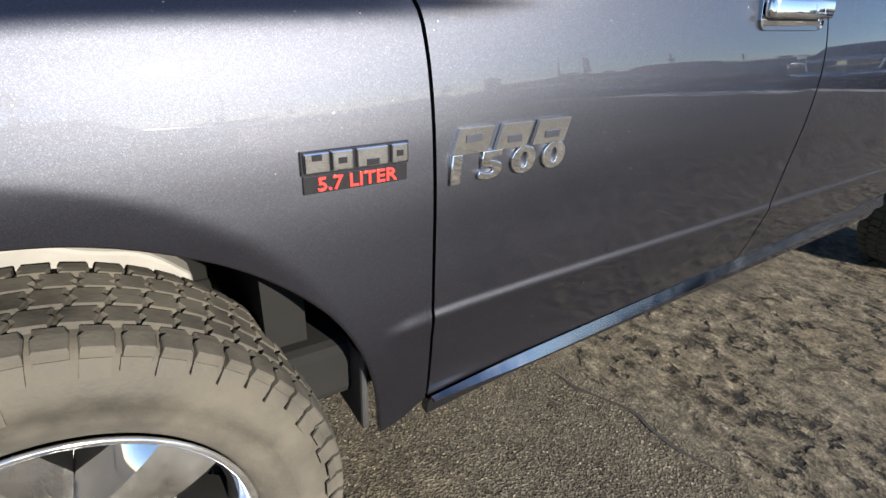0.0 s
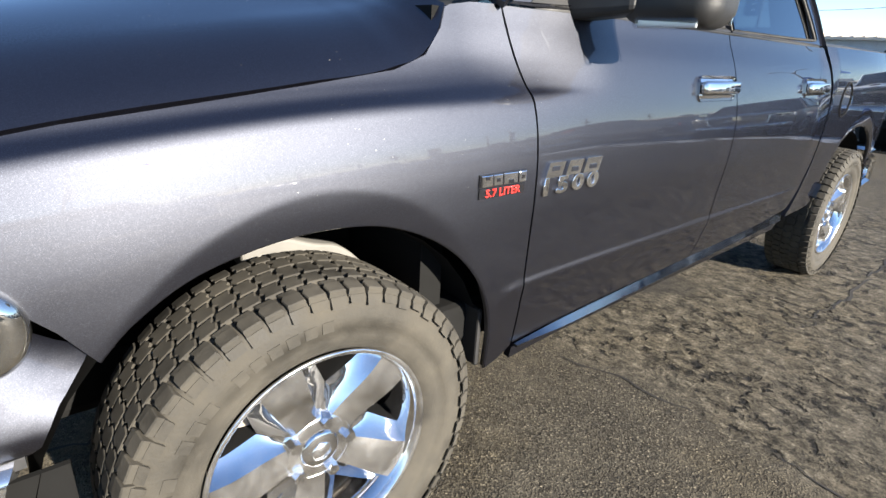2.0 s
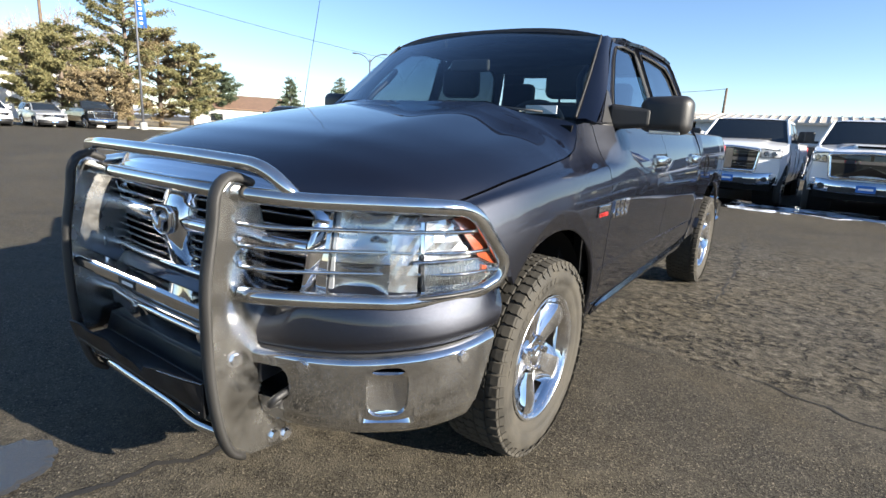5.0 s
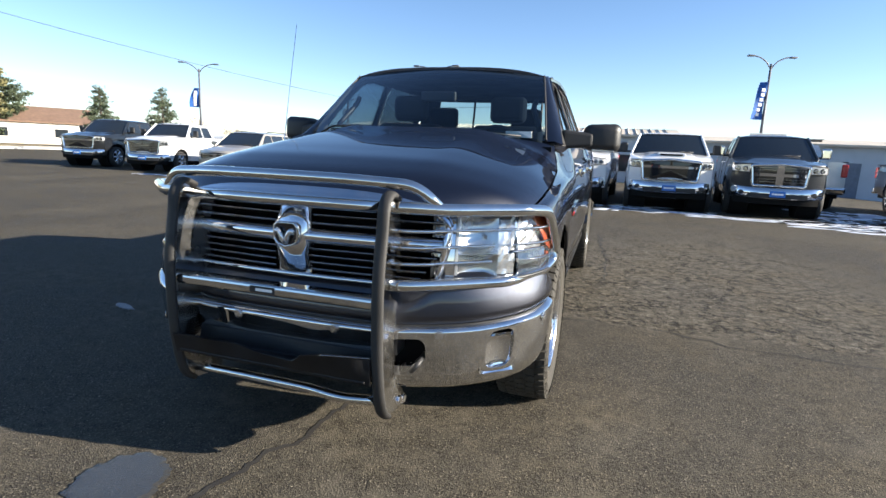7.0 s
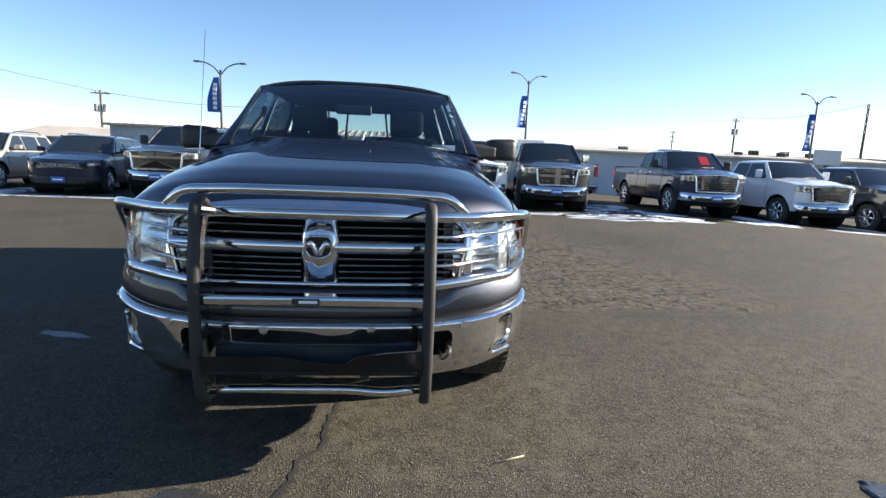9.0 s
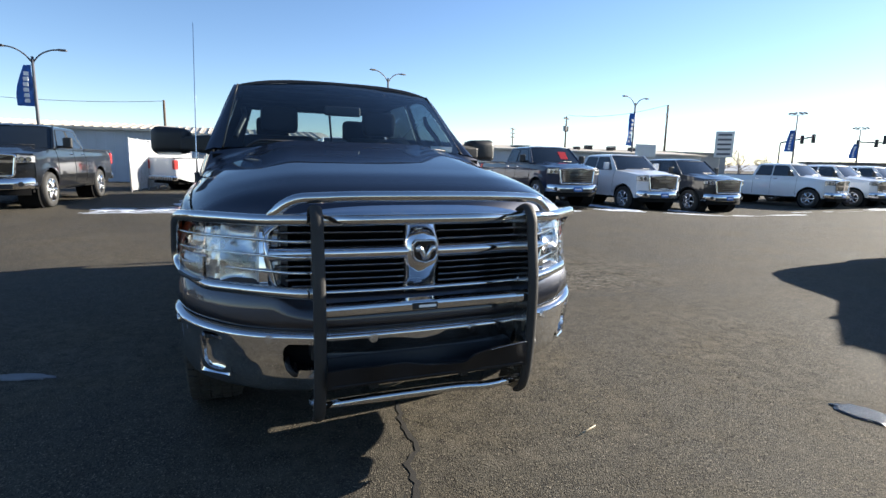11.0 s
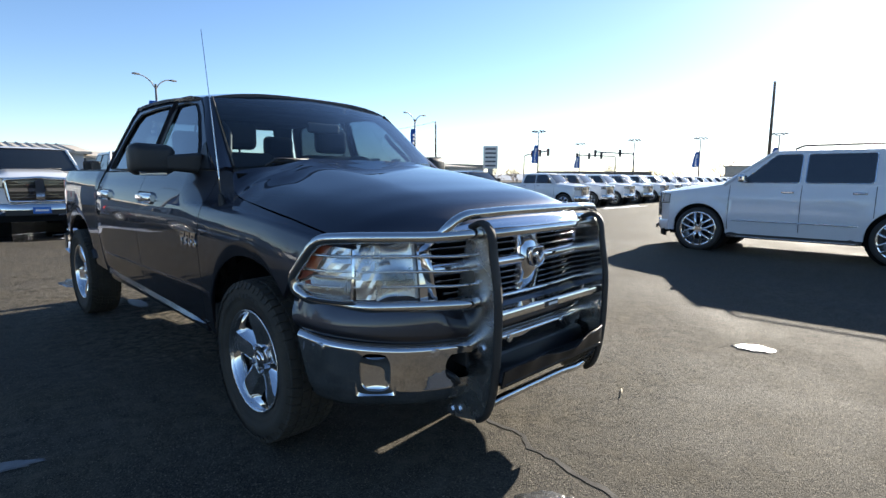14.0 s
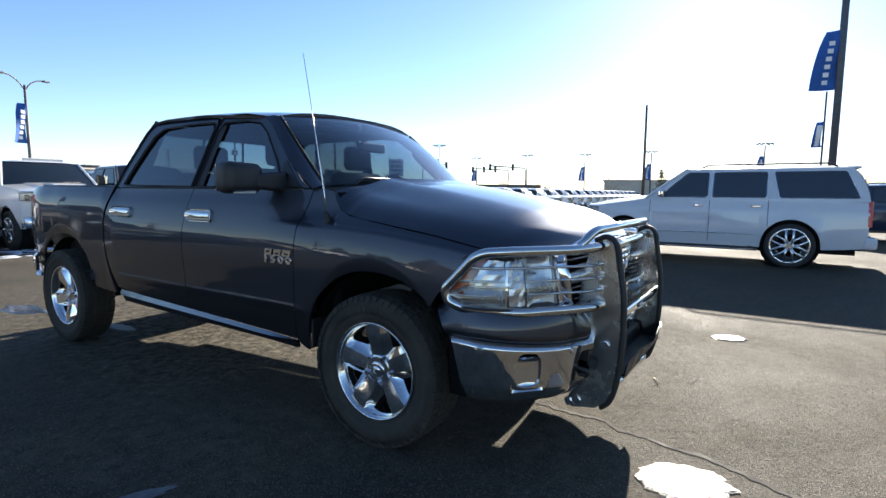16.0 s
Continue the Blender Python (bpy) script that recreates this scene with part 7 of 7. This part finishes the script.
building("long low pale-blue metal workshop behind the parked row", 4.5, 34.0, 29.0, 40.0, 2.95, 3.4, WALL_BLUE, ROOF_TAN)
ROLLER = worn("grey_blue_roller_door", (0.13, 0.16, 0.21), 0.55, vary=0.15)
workshop = bpy.context.scene.objects[[o.name for o in bpy.context.scene.objects if o.name.startswith("building")][0]]
for x, wide in ((-6.95, 1.35), (-4.05, 1.65), (2.7, 1.65), (6.3, 1.65)):
    door = part("roller_door", box(x - wide / 2, x + wide / 2, -5.53, -5.47, 0.0, 2.05), ROLLER, workshop)
    for k in range(6):
        part("door_rail", box(x - wide / 2, x + wide / 2, -5.545, -5.529, 0.3 + 0.32 * k, 0.33 + 0.32 * k), ROLLER, door)
for x, y, wide, tall in ((23.5, 31.0, 0.40, 0.20), (25.3, 32.0, 0.5, 0.30), (26.6, 31.0, 0.42, 0.26), (27.6, 32.0, 0.45, 0.3), (29.2, 31.5, 0.5, 0.28), (15.6, 31.5, 0.5, 0.18), (11.3, 31.0, 0.7, 0.12), (18.6, 31.0, 1.0, 0.12)):
    base_z = float(ground_z(19.25, 34.5)) - 0.1 + 2.95 + 0.45 * (y - 29.0 + 0.35) / 5.85
    unit = thing("roof_unit", "small dark ventilation unit on the workshop roof", "roof vent", pose(x, y, base_z - 0.03))
    part("housing", box(-wide / 2, wide / 2, -wide / 2, wide / 2, 0, tall, 0.03), TAN_METAL if tall < 0.19 else BLACK, unit)
    part("cap", box(-wide / 2 - 0.06, wide / 2 + 0.06, -wide / 2 - 0.06, wide / 2 + 0.06, tall, tall + 0.05, 0.01), GALV_ROOF, unit)
building("blue-grey ribbed metal shed with a tan sheet roof", -3.9, 4.3, 28.5, 36.0, 2.75, 3.25, WALL_BLUE, ROOF_TAN, [(-1.5, 1.2, 1.6, 0.9), (1.6, 1.2, 2.0, 0.9)], ribs=0.42)
building("blue-grey metal shed wing with a low tan roof", -16.0, -4.3, 29.2, 36.5, 2.9, 3.3, WALL_BLUE, ROOF_TAN, ribs=0.42)
building("long low grey building with a pale roof", -30, -12.5, 42.0, 52.0, 2.3, 3.3, CONCRETE, ROOF_TAN)
building("flat grey service building beyond the row", 33.0, 44.0, 36.0, 46.0, 3.5, 3.6, CONCRETE, CONCRETE)
building("white two-storey house behind bare trees", -78, -66, 13.0, 25.0, 5.6, 8.0, WALL_WHITE, WALL_WHITE, (), turn=-12, category="house")
building("small white bungalow with a brown shingle roof", -70, -58, 38, 46, 2.8, 4.6, WALL_WHITE, ROOF_BROWN, [(-3, 1.6, 1.4, 0.9), (2.5, 1.6, 1.2, 0.9)], turn=60, category="house")
building("low tan shop far beyond the lot", 92, 118, 8, 22, 4.2, 4.4, ROOF_TAN, CONCRETE, turn=-75)
building("low brick shop far beyond the lot", 84, 104, 44, 56, 3.5, 3.6, worn("grey_brown_brick", (0.22, 0.18, 0.16), 0.85), CONCRETE, turn=-50)

# ---- chain-link fence by the shed ----
GALV = worn("galvanised_steel", (0.52, 0.53, 0.54), 0.5, metal=0.3)
fence = thing("chain_link_fence", "pale slatted chain-link fence beside the shed", "fence", pose(-4.2, 18.8, float(ground_z(-4.2, 18.8))))
fpts = [(-4.25, 18.8), (-4.0, 21.0), (-3.6, 23.5), (-3.1, 26.0), (-2.8, 27.3)]


def fpart(name, bm):
    ob = part(name, bm, GALV, fence)
    ob.matrix_parent_inverse = fence.matrix_world.inverted()
    return ob


for a, b in zip(fpts, fpts[1:]):
    for k in range(2):
        x, y = a[0] + (b[0] - a[0]) * k / 2, a[1] + (b[1] - a[1]) * k / 2
        fpart("post", tube([(x, y, -0.2), (x, y, 1.95)], 0.03, 8))
    fpart("rail", tube([(*a, 1.9), (*b, 1.9)], 0.02, 6))
wires = bmesh.new()
for a, b in zip(fpts, fpts[1:]):
    n = int(math.dist(a, b) / 0.085)
    for k in range(n):
        t = (k + 0.5) / n
        x, y = a[0] + (b[0] - a[0]) * t, a[1] + (b[1] - a[1]) * t
        tube([(x, y, 0.05), (x, y, 1.86)], 0.016, 4, caps=False, bm=wires, flat=1.0)
tagged(fpart("mesh", wires), kind="stuff")

# ---- poles, lamps, flags, signs ----
POLE = worn("dark_painted_steel", (0.09, 0.095, 0.11), 0.55)
WOOD = worn("weathered_wood_pole", (0.12, 0.085, 0.06), 0.85, scale=3, vary=0.3)
FLAG = worn("blue_banner_cloth", (0.02, 0.10, 0.36), 0.8)
LAMPS = "lot lamps"


def flag(pole, z0, z1, way, w=0.7):
    """A feather banner hanging from a pole, with pale unlettered blocks."""
    n = 10
    g = [[(way * (0.06 + w * (1 - 0.5 * t * t) * s), 0.10 * math.sin(5 * t + 3 * s), z0 + (z1 - z0) * t) for s in np.linspace(0, 1, 5)] for t in np.linspace(0, 1, n)]
    cloth = part("banner", sheet(g, rim=0.004), FLAG, pole, "dark blue cloth banner")
    for k in range(6):
        t = 0.14 + k * 0.13
        y = 0.10 * math.sin(5 * t + 1.5)
        c = way * (0.06 + w * 0.45 * (1 - 0.5 * t * t))
        h = min(0.10, 0.25 * w)
        part("banner_block", box(c - h, c + h, y - 0.03, y + 0.03, z0 + (z1 - z0) * t - h, z0 + (z1 - z0) * t + 0.8 * h), PAPER, cloth)


def lamp_pole(x, y, h, turn, kind="arms", banner=None, label="tall steel lot lamp with two curved arms"):
    p = thing("lot_lamp", label, "street lamp", pose(x, y, float(ground_z(x, y)), 0, 0, turn), LAMPS)
    part("pole", tube([(0, 0, 0), (0, 0, h)], [0.10, 0.06], 10), POLE, p)
    part("base", drum((0, 0, 0.3), (0, 0, 1), 0.3, 0.6, 16), CONCRETE, p)
    if kind == "arms":
        for sd in (1, -1):
            arm = part("arm", tube(rounded([(0, 0, h - 0.30), (sd * 0.30, 0, h + 0.12), (sd * 0.75, 0, h + 0.36), (sd * 1.15, 0, h + 0.40)], 0.25), 0.035, 8), POLE, p)
            part("lamp_head", box(min(sd * 1.05, sd * 1.42), max(sd * 1.05, sd * 1.42), -0.12, 0.12, h + 0.35, h + 0.44, 0.03), POLE, arm)
    else:
        part("cross_arm", tube([(-0.55, 0, h), (0.55, 0, h)], 0.035, 6), POLE, p)
        for x1 in (-0.58, -0.22, 0.22, 0.58):
            hd = box(-0.19, 0.19, -0.15, 0.15, -0.07, 0.07, 0.02)
            hd.transform(pose(x1, 0, h + 0.16, 0, 22 if x1 > 0 else -22, 0))
            part("lamp_head", hd, POLE, p)
    if banner:
        flag(p, *banner)
    return p


lamp_pole(9.15, 32.7, 7.0, 20, banner=(3.9, 6.0, -1), label="tall steel lot lamp with a blue banner")
lamp_pole(27.8, 29.9, 6.6, 10, banner=(3.4, 5.8, -1), label="tall steel lot lamp with a blue banner")
lamp_pole(-9.5, 28.3, 5.9, 0, banner=(3.6, 5.5, -1), label="tall steel lot lamp with a blue banner")
lamp_pole(-29.0, 30.5, 6.6, 30, banner=(3.8, 5.2, -1), label="tall steel lot lamp with a blue banner")
lamp_pole(48.8, 32.0, 7.0, 120, "heads", (3.6, 5.6, 1), "lot lamp with four flood heads and a banner")
lamp_pole(65.0, 36.0, 6.6, 120, "heads", (3.4, 5.0, 1), "lot lamp with four flood heads and a banner")
lamp_pole(61.0, 26.3, 6.4, 110, "heads", None, "lot lamp with four flood heads")
lamp_pole(63.6, 19.5, 6.4, 110, "heads", (3.2, 5.0, 1), "lot lamp with four flood heads and a banner")
lamp_pole(60.6, 10.9, 6.2, 100, "heads", (3.2, 5.0, 1), "lot lamp with four flood heads and a banner")
lamp_pole(57.0, -0.2, 6.0, 95, "heads", (3.0, 5.0, 1), "lot lamp with four flood heads and a banner")
for x, y, d, h in ((9.15, 31.9, 0, 3.0), (27.6, 29.0, 0, 3.4)):
    pb = thing("sign_box", "pale box sign at the foot of a lot lamp", "sign", pose(x, y - 0.8, float(ground_z(x, y))))
    part("panel", box(-0.9, 0.9, -0.1, 0.1, h - 0.9, h + 0.05, 0.03), WALL_WHITE, pb)
    part("leg", box(-0.1, 0.1, -0.08, 0.08, 0, h - 0.9), POLE, pb)
lamp_pole(-45.2, 20.3, 13.5, 65, "heads", (8.1, 10.8, 1), "tall lamp pole with a blue banner by the trees")


def utility_pole(x, y, h, turn, arms=1, cans=0, lean=0.0, label="weathered wooden utility pole with a cross arm"):
    p = thing("utility_pole", label, "utility pole", pose(x, y, float(ground_z(x, y)), lean, 0, turn))
    part("pole", tube([(0, 0, 0), (0, 0, h)], [0.17, 0.11], 10), WOOD, p)
    for k in range(arms):
        z = h - 0.35 - 0.9 * k
        ar = part("cross_arm", box(-0.95, 0.95, -0.06, 0.06, z - 0.06, z + 0.06), WOOD, p)
        for xx in (-0.85, -0.45, 0.45, 0.85):
            part("insulator", drum((xx, 0, z + 0.13), (0, 0, 1), 0.05, 0.14, 8), CONCRETE, ar)
    for k in range(cans):
        part("transformer", drum(((-0.42, 0.42)[k % 2], 0, h - 1.9), (0, 0, 1), 0.26, 0.8, 12), CONCRETE, p)
    return p


utility_pole(-7.3, 59.4, 7.2, 0, 0, 0, label="plain wooden pole with a street light arm")
utility_pole(-31.5, 58.5, 7.6, 10, 1, 2)
utility_pole(48.3, 69.0, 9.6, 30, 1, 2)
utility_pole(58.0, 104.0, 10.2, 30, 3, 0, label="tall pole with several cross arms")
utility_pole(51.7, 51.4, 9.9, 40, 4, 0, label="tall pole with several cross arms")
utility_pole(55.6, 10.6, 10.8, 0, 0, 0, lean=0, label="tall plain wooden pole")
utility_pole(-55.0, 17.0, 14.0, 0, 1, 0)

pylon = thing("pylon_sign", "white pylon sign with dark unreadable bars", "sign", pose(33.1, 26.2, 0, 0, 0, -48))
part("panel", box(-0.62, 0.62, -0.15, 0.15, 2.2, 4.1, 0.03), WALL_WHITE, pylon)
part("post", box(-0.2, 0.2, -0.1, 0.1, 0, 2.2), CONCRETE, pylon)
for k in range(5):
    part("sign_bar", box(-0.45, 0.45, -0.165, -0.151, 3.85 - 0.35 * k - 0.07, 3.85 - 0.35 * k + 0.07), POLE, pylon)

big = thing("flagpole", "tall dark flagpole with a large blue flag", "flagpole", pose(24.8, -3.5, 0, 0, 0, -80))
part("pole", tube([(0, 0, 0), (0, 0, 14)], [0.16, 0.12], 10), POLE, big)
flag(big, 5.7, 8.1, -1, 1.0)
small = thing("flagpole", "thin pole with a small blue banner", "flagpole", pose(27.0, -3.22, 0, 0, 0, -80))
part("pole", tube([(0, 0, 0), (0, 0, 6.0)], [0.06, 0.04], 8), POLE, small)
flag(small, 3.5, 4.65, -1, 0.40)


def signal_mast(x, y, turn, reach, n):
    m = thing("traffic_signal", "traffic signal mast arm with hanging signal heads", "traffic light", pose(x, y, 0, 0, 0, turn))
    part("mast", tube(rounded([(0, 0, 0), (0, 0, 5.3), (reach, 0, 5.7)], 0.4), 0.10, 8), POLE, m)
    for k in range(n):
        xx = reach * (0.35 + 0.62 * k / max(n - 1, 1))
        hd = part("signal_head", box(xx - 0.2, xx + 0.2, -0.16, 0.16, 4.9, 6.0, 0.03), BLACK, m)
        for q in range(3):
            part("signal_lens", drum((xx, -0.17, 5.15 + 0.32 * q), (0, 1, 0), 0.11, 0.03, 12), (RED, AMBER, GLOSS_BLACK)[2 - q], hd)
    return m


signal_mast(72.0, 50.5, -120, 9.0, 3)
signal_mast(84.0, 40.0, 100, 7.0, 3)
signal_mast(78.0, 34.0, 120, 6.0, 2)


# ---- trees ----
BARK = worn("grey_brown_bark", (0.13, 0.10, 0.08), 0.9, scale=6, vary=0.35, grain=0.8, grain_scale=40)
def needle_mat(name, a, b):
    mat, tree, bsdf = shader(name, a, 0.7)
    geo = tree.nodes.new("ShaderNodeNewGeometry")
    col = ramp(tree, geo.outputs["Random Per Island"], [(0.0, [c * 0.6 for c in a]), (0.5, a), (1.0, b)])
    tree.links.new(col.outputs[0], bsdf.inputs["Base Color"])
    return mat


PINE = needle_mat("pine_needles", (0.15, 0.145, 0.06), (0.30, 0.26, 0.12))
SPRUCE = needle_mat("spruce_needles", (0.055, 0.08, 0.045), (0.12, 0.14, 0.07))
BROWN = needle_mat("dry_brown_foliage", (0.19, 0.145, 0.08), (0.32, 0.25, 0.14))
BARK_PALE = worn("pale_winter_bark", (0.34, 0.27, 0.22), 0.9, scale=6, vary=0.3, grain=0.6, grain_scale=40)


def tuft(verts, faces, at, size, way, rng):
    """A spray of narrow leaves or needles round a point."""
    for _ in range(6):
        d = Vector((rng.gauss(0, 1), rng.gauss(0, 1), rng.gauss(0, 0.7))) + way * 0.8
        d.normalize()
        s = d.cross(Vector((rng.gauss(0, 1), rng.gauss(0, 1), rng.gauss(0, 1)))).normalized() * size * 0.13
        mid = at + d * size * 0.5
        n = len(verts)
        verts += [at, mid + s, at + d * size * rng.uniform(0.7, 1.2), mid - s]
        faces.append((n, n + 1, n + 2, n + 3))


def conifer(x, y, h, r, mat, label, seed, shape="spruce", tufts=520, bare=0.12):
    rng = random.Random(seed)
    t = thing("tree", label, "tree", pose(x, y, float(ground_z(x, y)) - 0.05))
    wood = tube([(0, 0, 0), (0.05, 0.03, h * 0.5), (0, 0, h * 0.96)], [0.026 * h, 0.017 * h, 0.004 * h], 8)
    verts, faces = [], []
    limbs = 64 if shape == "pine" else 90
    for k in range(limbs):
        f = bare + (0.97 - bare) * (k / limbs) ** 0.9
        a = k * 2.4 + rng.uniform(-0.5, 0.5)
        if shape == "spruce":
            reach = r * (1 - f) ** 0.85 * rng.uniform(0.75, 1.1) + 0.06 * r
            lift = -0.10
        else:
            reach = r * (1 - abs(2 * (f - 0.5)) ** 2.6) * rng.uniform(0.45, 1.2) + 0.12 * r
            lift = 0.35
        base = Vector((0, 0, f * h))
        end = base + Vector((math.cos(a) * reach, math.sin(a) * reach, reach * lift + rng.uniform(-0.15, 0.15) * r))
        tube([base, base.lerp(end, 0.5) + Vector((0, 0, 0.06 * reach)), end], [0.006 * h, 0.004 * h, 0.001 * h], 4, bm=wood)
        n = max(int(tufts / limbs * reach / r * 1.7), 4)
        for _ in range(n):
            q = rng.uniform(0.2, 1.05) ** 0.7
            p = base.lerp(end, q) + Vector((rng.gauss(0, 1), rng.gauss(0, 1), rng.gauss(0, 0.55))) * 0.055 * r * (0.5 + q)
            tuft(verts, faces, p, rng.uniform(0.14, 0.32), (end - base).normalized(), rng)
    part("trunk", wood, BARK, t)
    tagged(put("crown", mesh_from("crown", verts, faces, False), mat, t), kind="stuff")
    return t


def bare_tree(x, y, h, label, seed, spread=0.5, depth=5):
    rng = random.Random(seed)
    t = thing("tree", label, "tree", pose(x, y, float(ground_z(x, y)) - 0.05))
    twig_v, twig_f, wood_v, wood_f = [], [], [], []

    def stick(p, q, r0, r1, verts, faces):
        side = (q - p).cross(Vector((0.3, 0.5, 0.8))).normalized()
        other = (q - p).normalized().cross(side)
        n = len(verts)
        for at, r in ((p, r0), (q, r1)):
            for k in range(4):
                verts.append(at + side * r * math.cos(k * math.pi / 2) + other * r * math.sin(k * math.pi / 2))
        for k in range(4):
            faces.append((n + k, n + (k + 1) % 4, n + 4 + (k + 1) % 4, n + 4 + k))

    def grow(p, d, length, rad, level):
        mid = p + d * length * 0.5 + Vector((rng.gauss(0, 1), rng.gauss(0, 1), 0)) * 0.05 * length
        end = p + d * length
        verts, faces = (wood_v, wood_f) if level < 3 else (twig_v, twig_f)
        stick(p, mid, max(rad, 0.014), max(rad * 0.85, 0.012), verts, faces)
        stick(mid, end, max(rad * 0.85, 0.012), max(rad * 0.68, 0.01), verts, faces)
        if level >= depth:
            return
        for _ in range(3 if level else 4):
            nd = (d + Vector((rng.gauss(0, 1), rng.gauss(0, 1), rng.gauss(0.2, 0.6))) * spread).normalized()
            grow(p + d * length * rng.uniform(0.55, 1.0), nd, length * rng.uniform(0.55, 0.8), rad * 0.6, level + 1)

    grow(Vector((0, 0, 0)), Vector((0, 0, 1)), h * 0.34, h * 0.016, 0)
    put("trunk", mesh_from("trunk", wood_v, wood_f, True), BARK_PALE, t)
    tagged(put("crown", mesh_from("crown", twig_v, twig_f, True), BARK_PALE, t), kind="stuff")
    return t


def polar(cx, cy, bearing, d):
    return cx + d * math.cos(radians(bearing)), cy + d * math.sin(radians(bearing))


for brg, d, h, r, mat, label, shape in ((155.7, 56, 12.6, 3.0, PINE, "tall ragged green pine with a thin crown", "pine"), (160.6, 57, 8.6, 2.6, PINE, "spreading olive green pine tree", "pine"), (153.2, 58, 9.2, 2.3, BROWN, "brownish half-dry evergreen beside the pine", "pine"), (150.6, 57, 8.0, 2.1, PINE, "bushy olive green pine tree", "pine"), (157.3, 54, 4.6, 2.4, BROWN, "brown dry bush of branches", "pine"), (162.9, 56, 7.2, 1.9, PINE, "small open olive pine tree", "pine"), (172.5, 62, 9.5, 2.8, PINE, "olive pine beside the white house", "pine"), (148.4, 76, 7.8, 2.6, SPRUCE, "dark rounded conifer behind the bungalow", "pine"), (141.4, 60, 6.0, 2.0, SPRUCE, "dark green pointed spruce tree", "spruce"), (136.5, 60, 6.3, 2.2, SPRUCE, "dark green pointed spruce tree", "spruce")):
    conifer(*polar(1.78, -1.92, brg, d), h, r, mat, label, int(brg * 10), shape, 4600 if shape == "pine" else 2400, (0.05 if mat is BROWN or h > 12 else 0.12) if shape == "pine" else 0.04)
for brg, d, h in ((165.5, 66, 12), (162.0, 68, 11.5), (159.5, 70, 13), (168, 70, 11), (163.6, 74, 13.5), (160.6, 62, 9), (157.5, 72, 14), (171, 66, 12), (174, 70, 12.5)):
    bare_tree(*polar(1.78, -1.92, brg, d), h, "tall leafless winter tree with pale twigs", int(brg * 7), 0.42, 6)
for brg, d, h in ((132.5, 88, 6.2), (129.2, 92, 5.0), (147.0, 92, 7.0)):
    bare_tree(*polar(1.07, -2.96, brg, d), h, "leafless winter tree in the distance", int(brg * 5))
for brg, d, h in ((6.5, 78, 5.6), (4.2, 80, 5.2), (-1.2, 74, 6.2), (-3.0, 76, 5.6), (-4.6, 74, 5.6), (21.5, 95, 5.4), (19.6, 98, 5.0), (15.0, 95, 4.6), (26.0, 110, 6.5), (36.0, 100, 6.5), (38.0, 104, 6.0)):
    bare_tree(*polar(-3.09, -1.78, brg, d), h, "leafless winter tree in the distance", int(brg * 5) + 900, 0.6, 4)
conifer(*polar(-3.09, -1.78, 10.2, 88), 5.4, 1.6, SPRUCE, "small dark conifer in the distance", 5, "spruce", 500, 0.05)

brush = [bare_tree(0, 0, h, "grey-brown leafless brush along the far road", 300 + k, 0.75, 4) for k, h in enumerate((4.6, 5.6, 6.4, 5.0))]
rng = random.Random(77)
for k in range(44):
    x, y = polar(-2.0, -2.0, -16 + 78 * k / 43 + rng.uniform(-0.8, 0.8), rng.uniform(104, 132))
    m = pose(x, y, -0.3, 0, 0, rng.uniform(0, 360)) @ Matrix.Diagonal((1.25, 1.25, rng.uniform(0.7, 1.15), 1))
    if k < len(brush):
        brush[k].matrix_world = m
    else:
        copy_thing(brush[k % len(brush)], m)
# distance haze is mixed into the hills' own blue-grey colour
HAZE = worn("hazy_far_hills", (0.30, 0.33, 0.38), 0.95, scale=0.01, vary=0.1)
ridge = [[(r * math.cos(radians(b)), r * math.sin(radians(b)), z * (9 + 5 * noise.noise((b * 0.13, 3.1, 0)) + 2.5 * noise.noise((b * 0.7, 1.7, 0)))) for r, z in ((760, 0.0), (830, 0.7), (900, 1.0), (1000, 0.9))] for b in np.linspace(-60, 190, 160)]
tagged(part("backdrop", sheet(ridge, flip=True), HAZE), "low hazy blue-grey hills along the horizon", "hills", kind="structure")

# dry grass verge with a kerb beyond the far row
DRY = worn("dry_winter_grass", (0.26, 0.20, 0.11), 0.95, scale=2, vary=0.35, grain=0.8, grain_scale=30)
bm = box(-120, -47.0, -40, 60, -0.2, 0.14, 0.03)
tagged(part("verge", bm, DRY), "dry tan grass verge beyond the lot", "verge", kind="structure")
tagged(part("kerb", box(-46.98, -46.7, -40, 60, -0.2, 0.15, 0.03), CONCRETE), "pale concrete kerb along the verge", "kerb", kind="structure")

# overhead wires
WIRE = shader("black_cable", (0.02, 0.02, 0.02), 0.6)[0]
for a, b, z0, z1 in (((-55.0, 17.0), (-31.5, 58.5), 13.4, 7.2), ((-31.5, 58.5), (-7.3, 59.4), 7.2, 6.9), ((48.3, 69.0), (51.7, 51.4), 9.2, 9.4)):
    pts = [(a[0] + (b[0] - a[0]) * t, a[1] + (b[1] - a[1]) * t, z0 + (z1 - z0) * t - 4 * 0.7 * t * (1 - t)) for t in np.linspace(0, 1, 14)]
    tagged(part("overhead_cable", tube(pts, 0.02, 4), WIRE), "thin black overhead cable between poles", "cable")
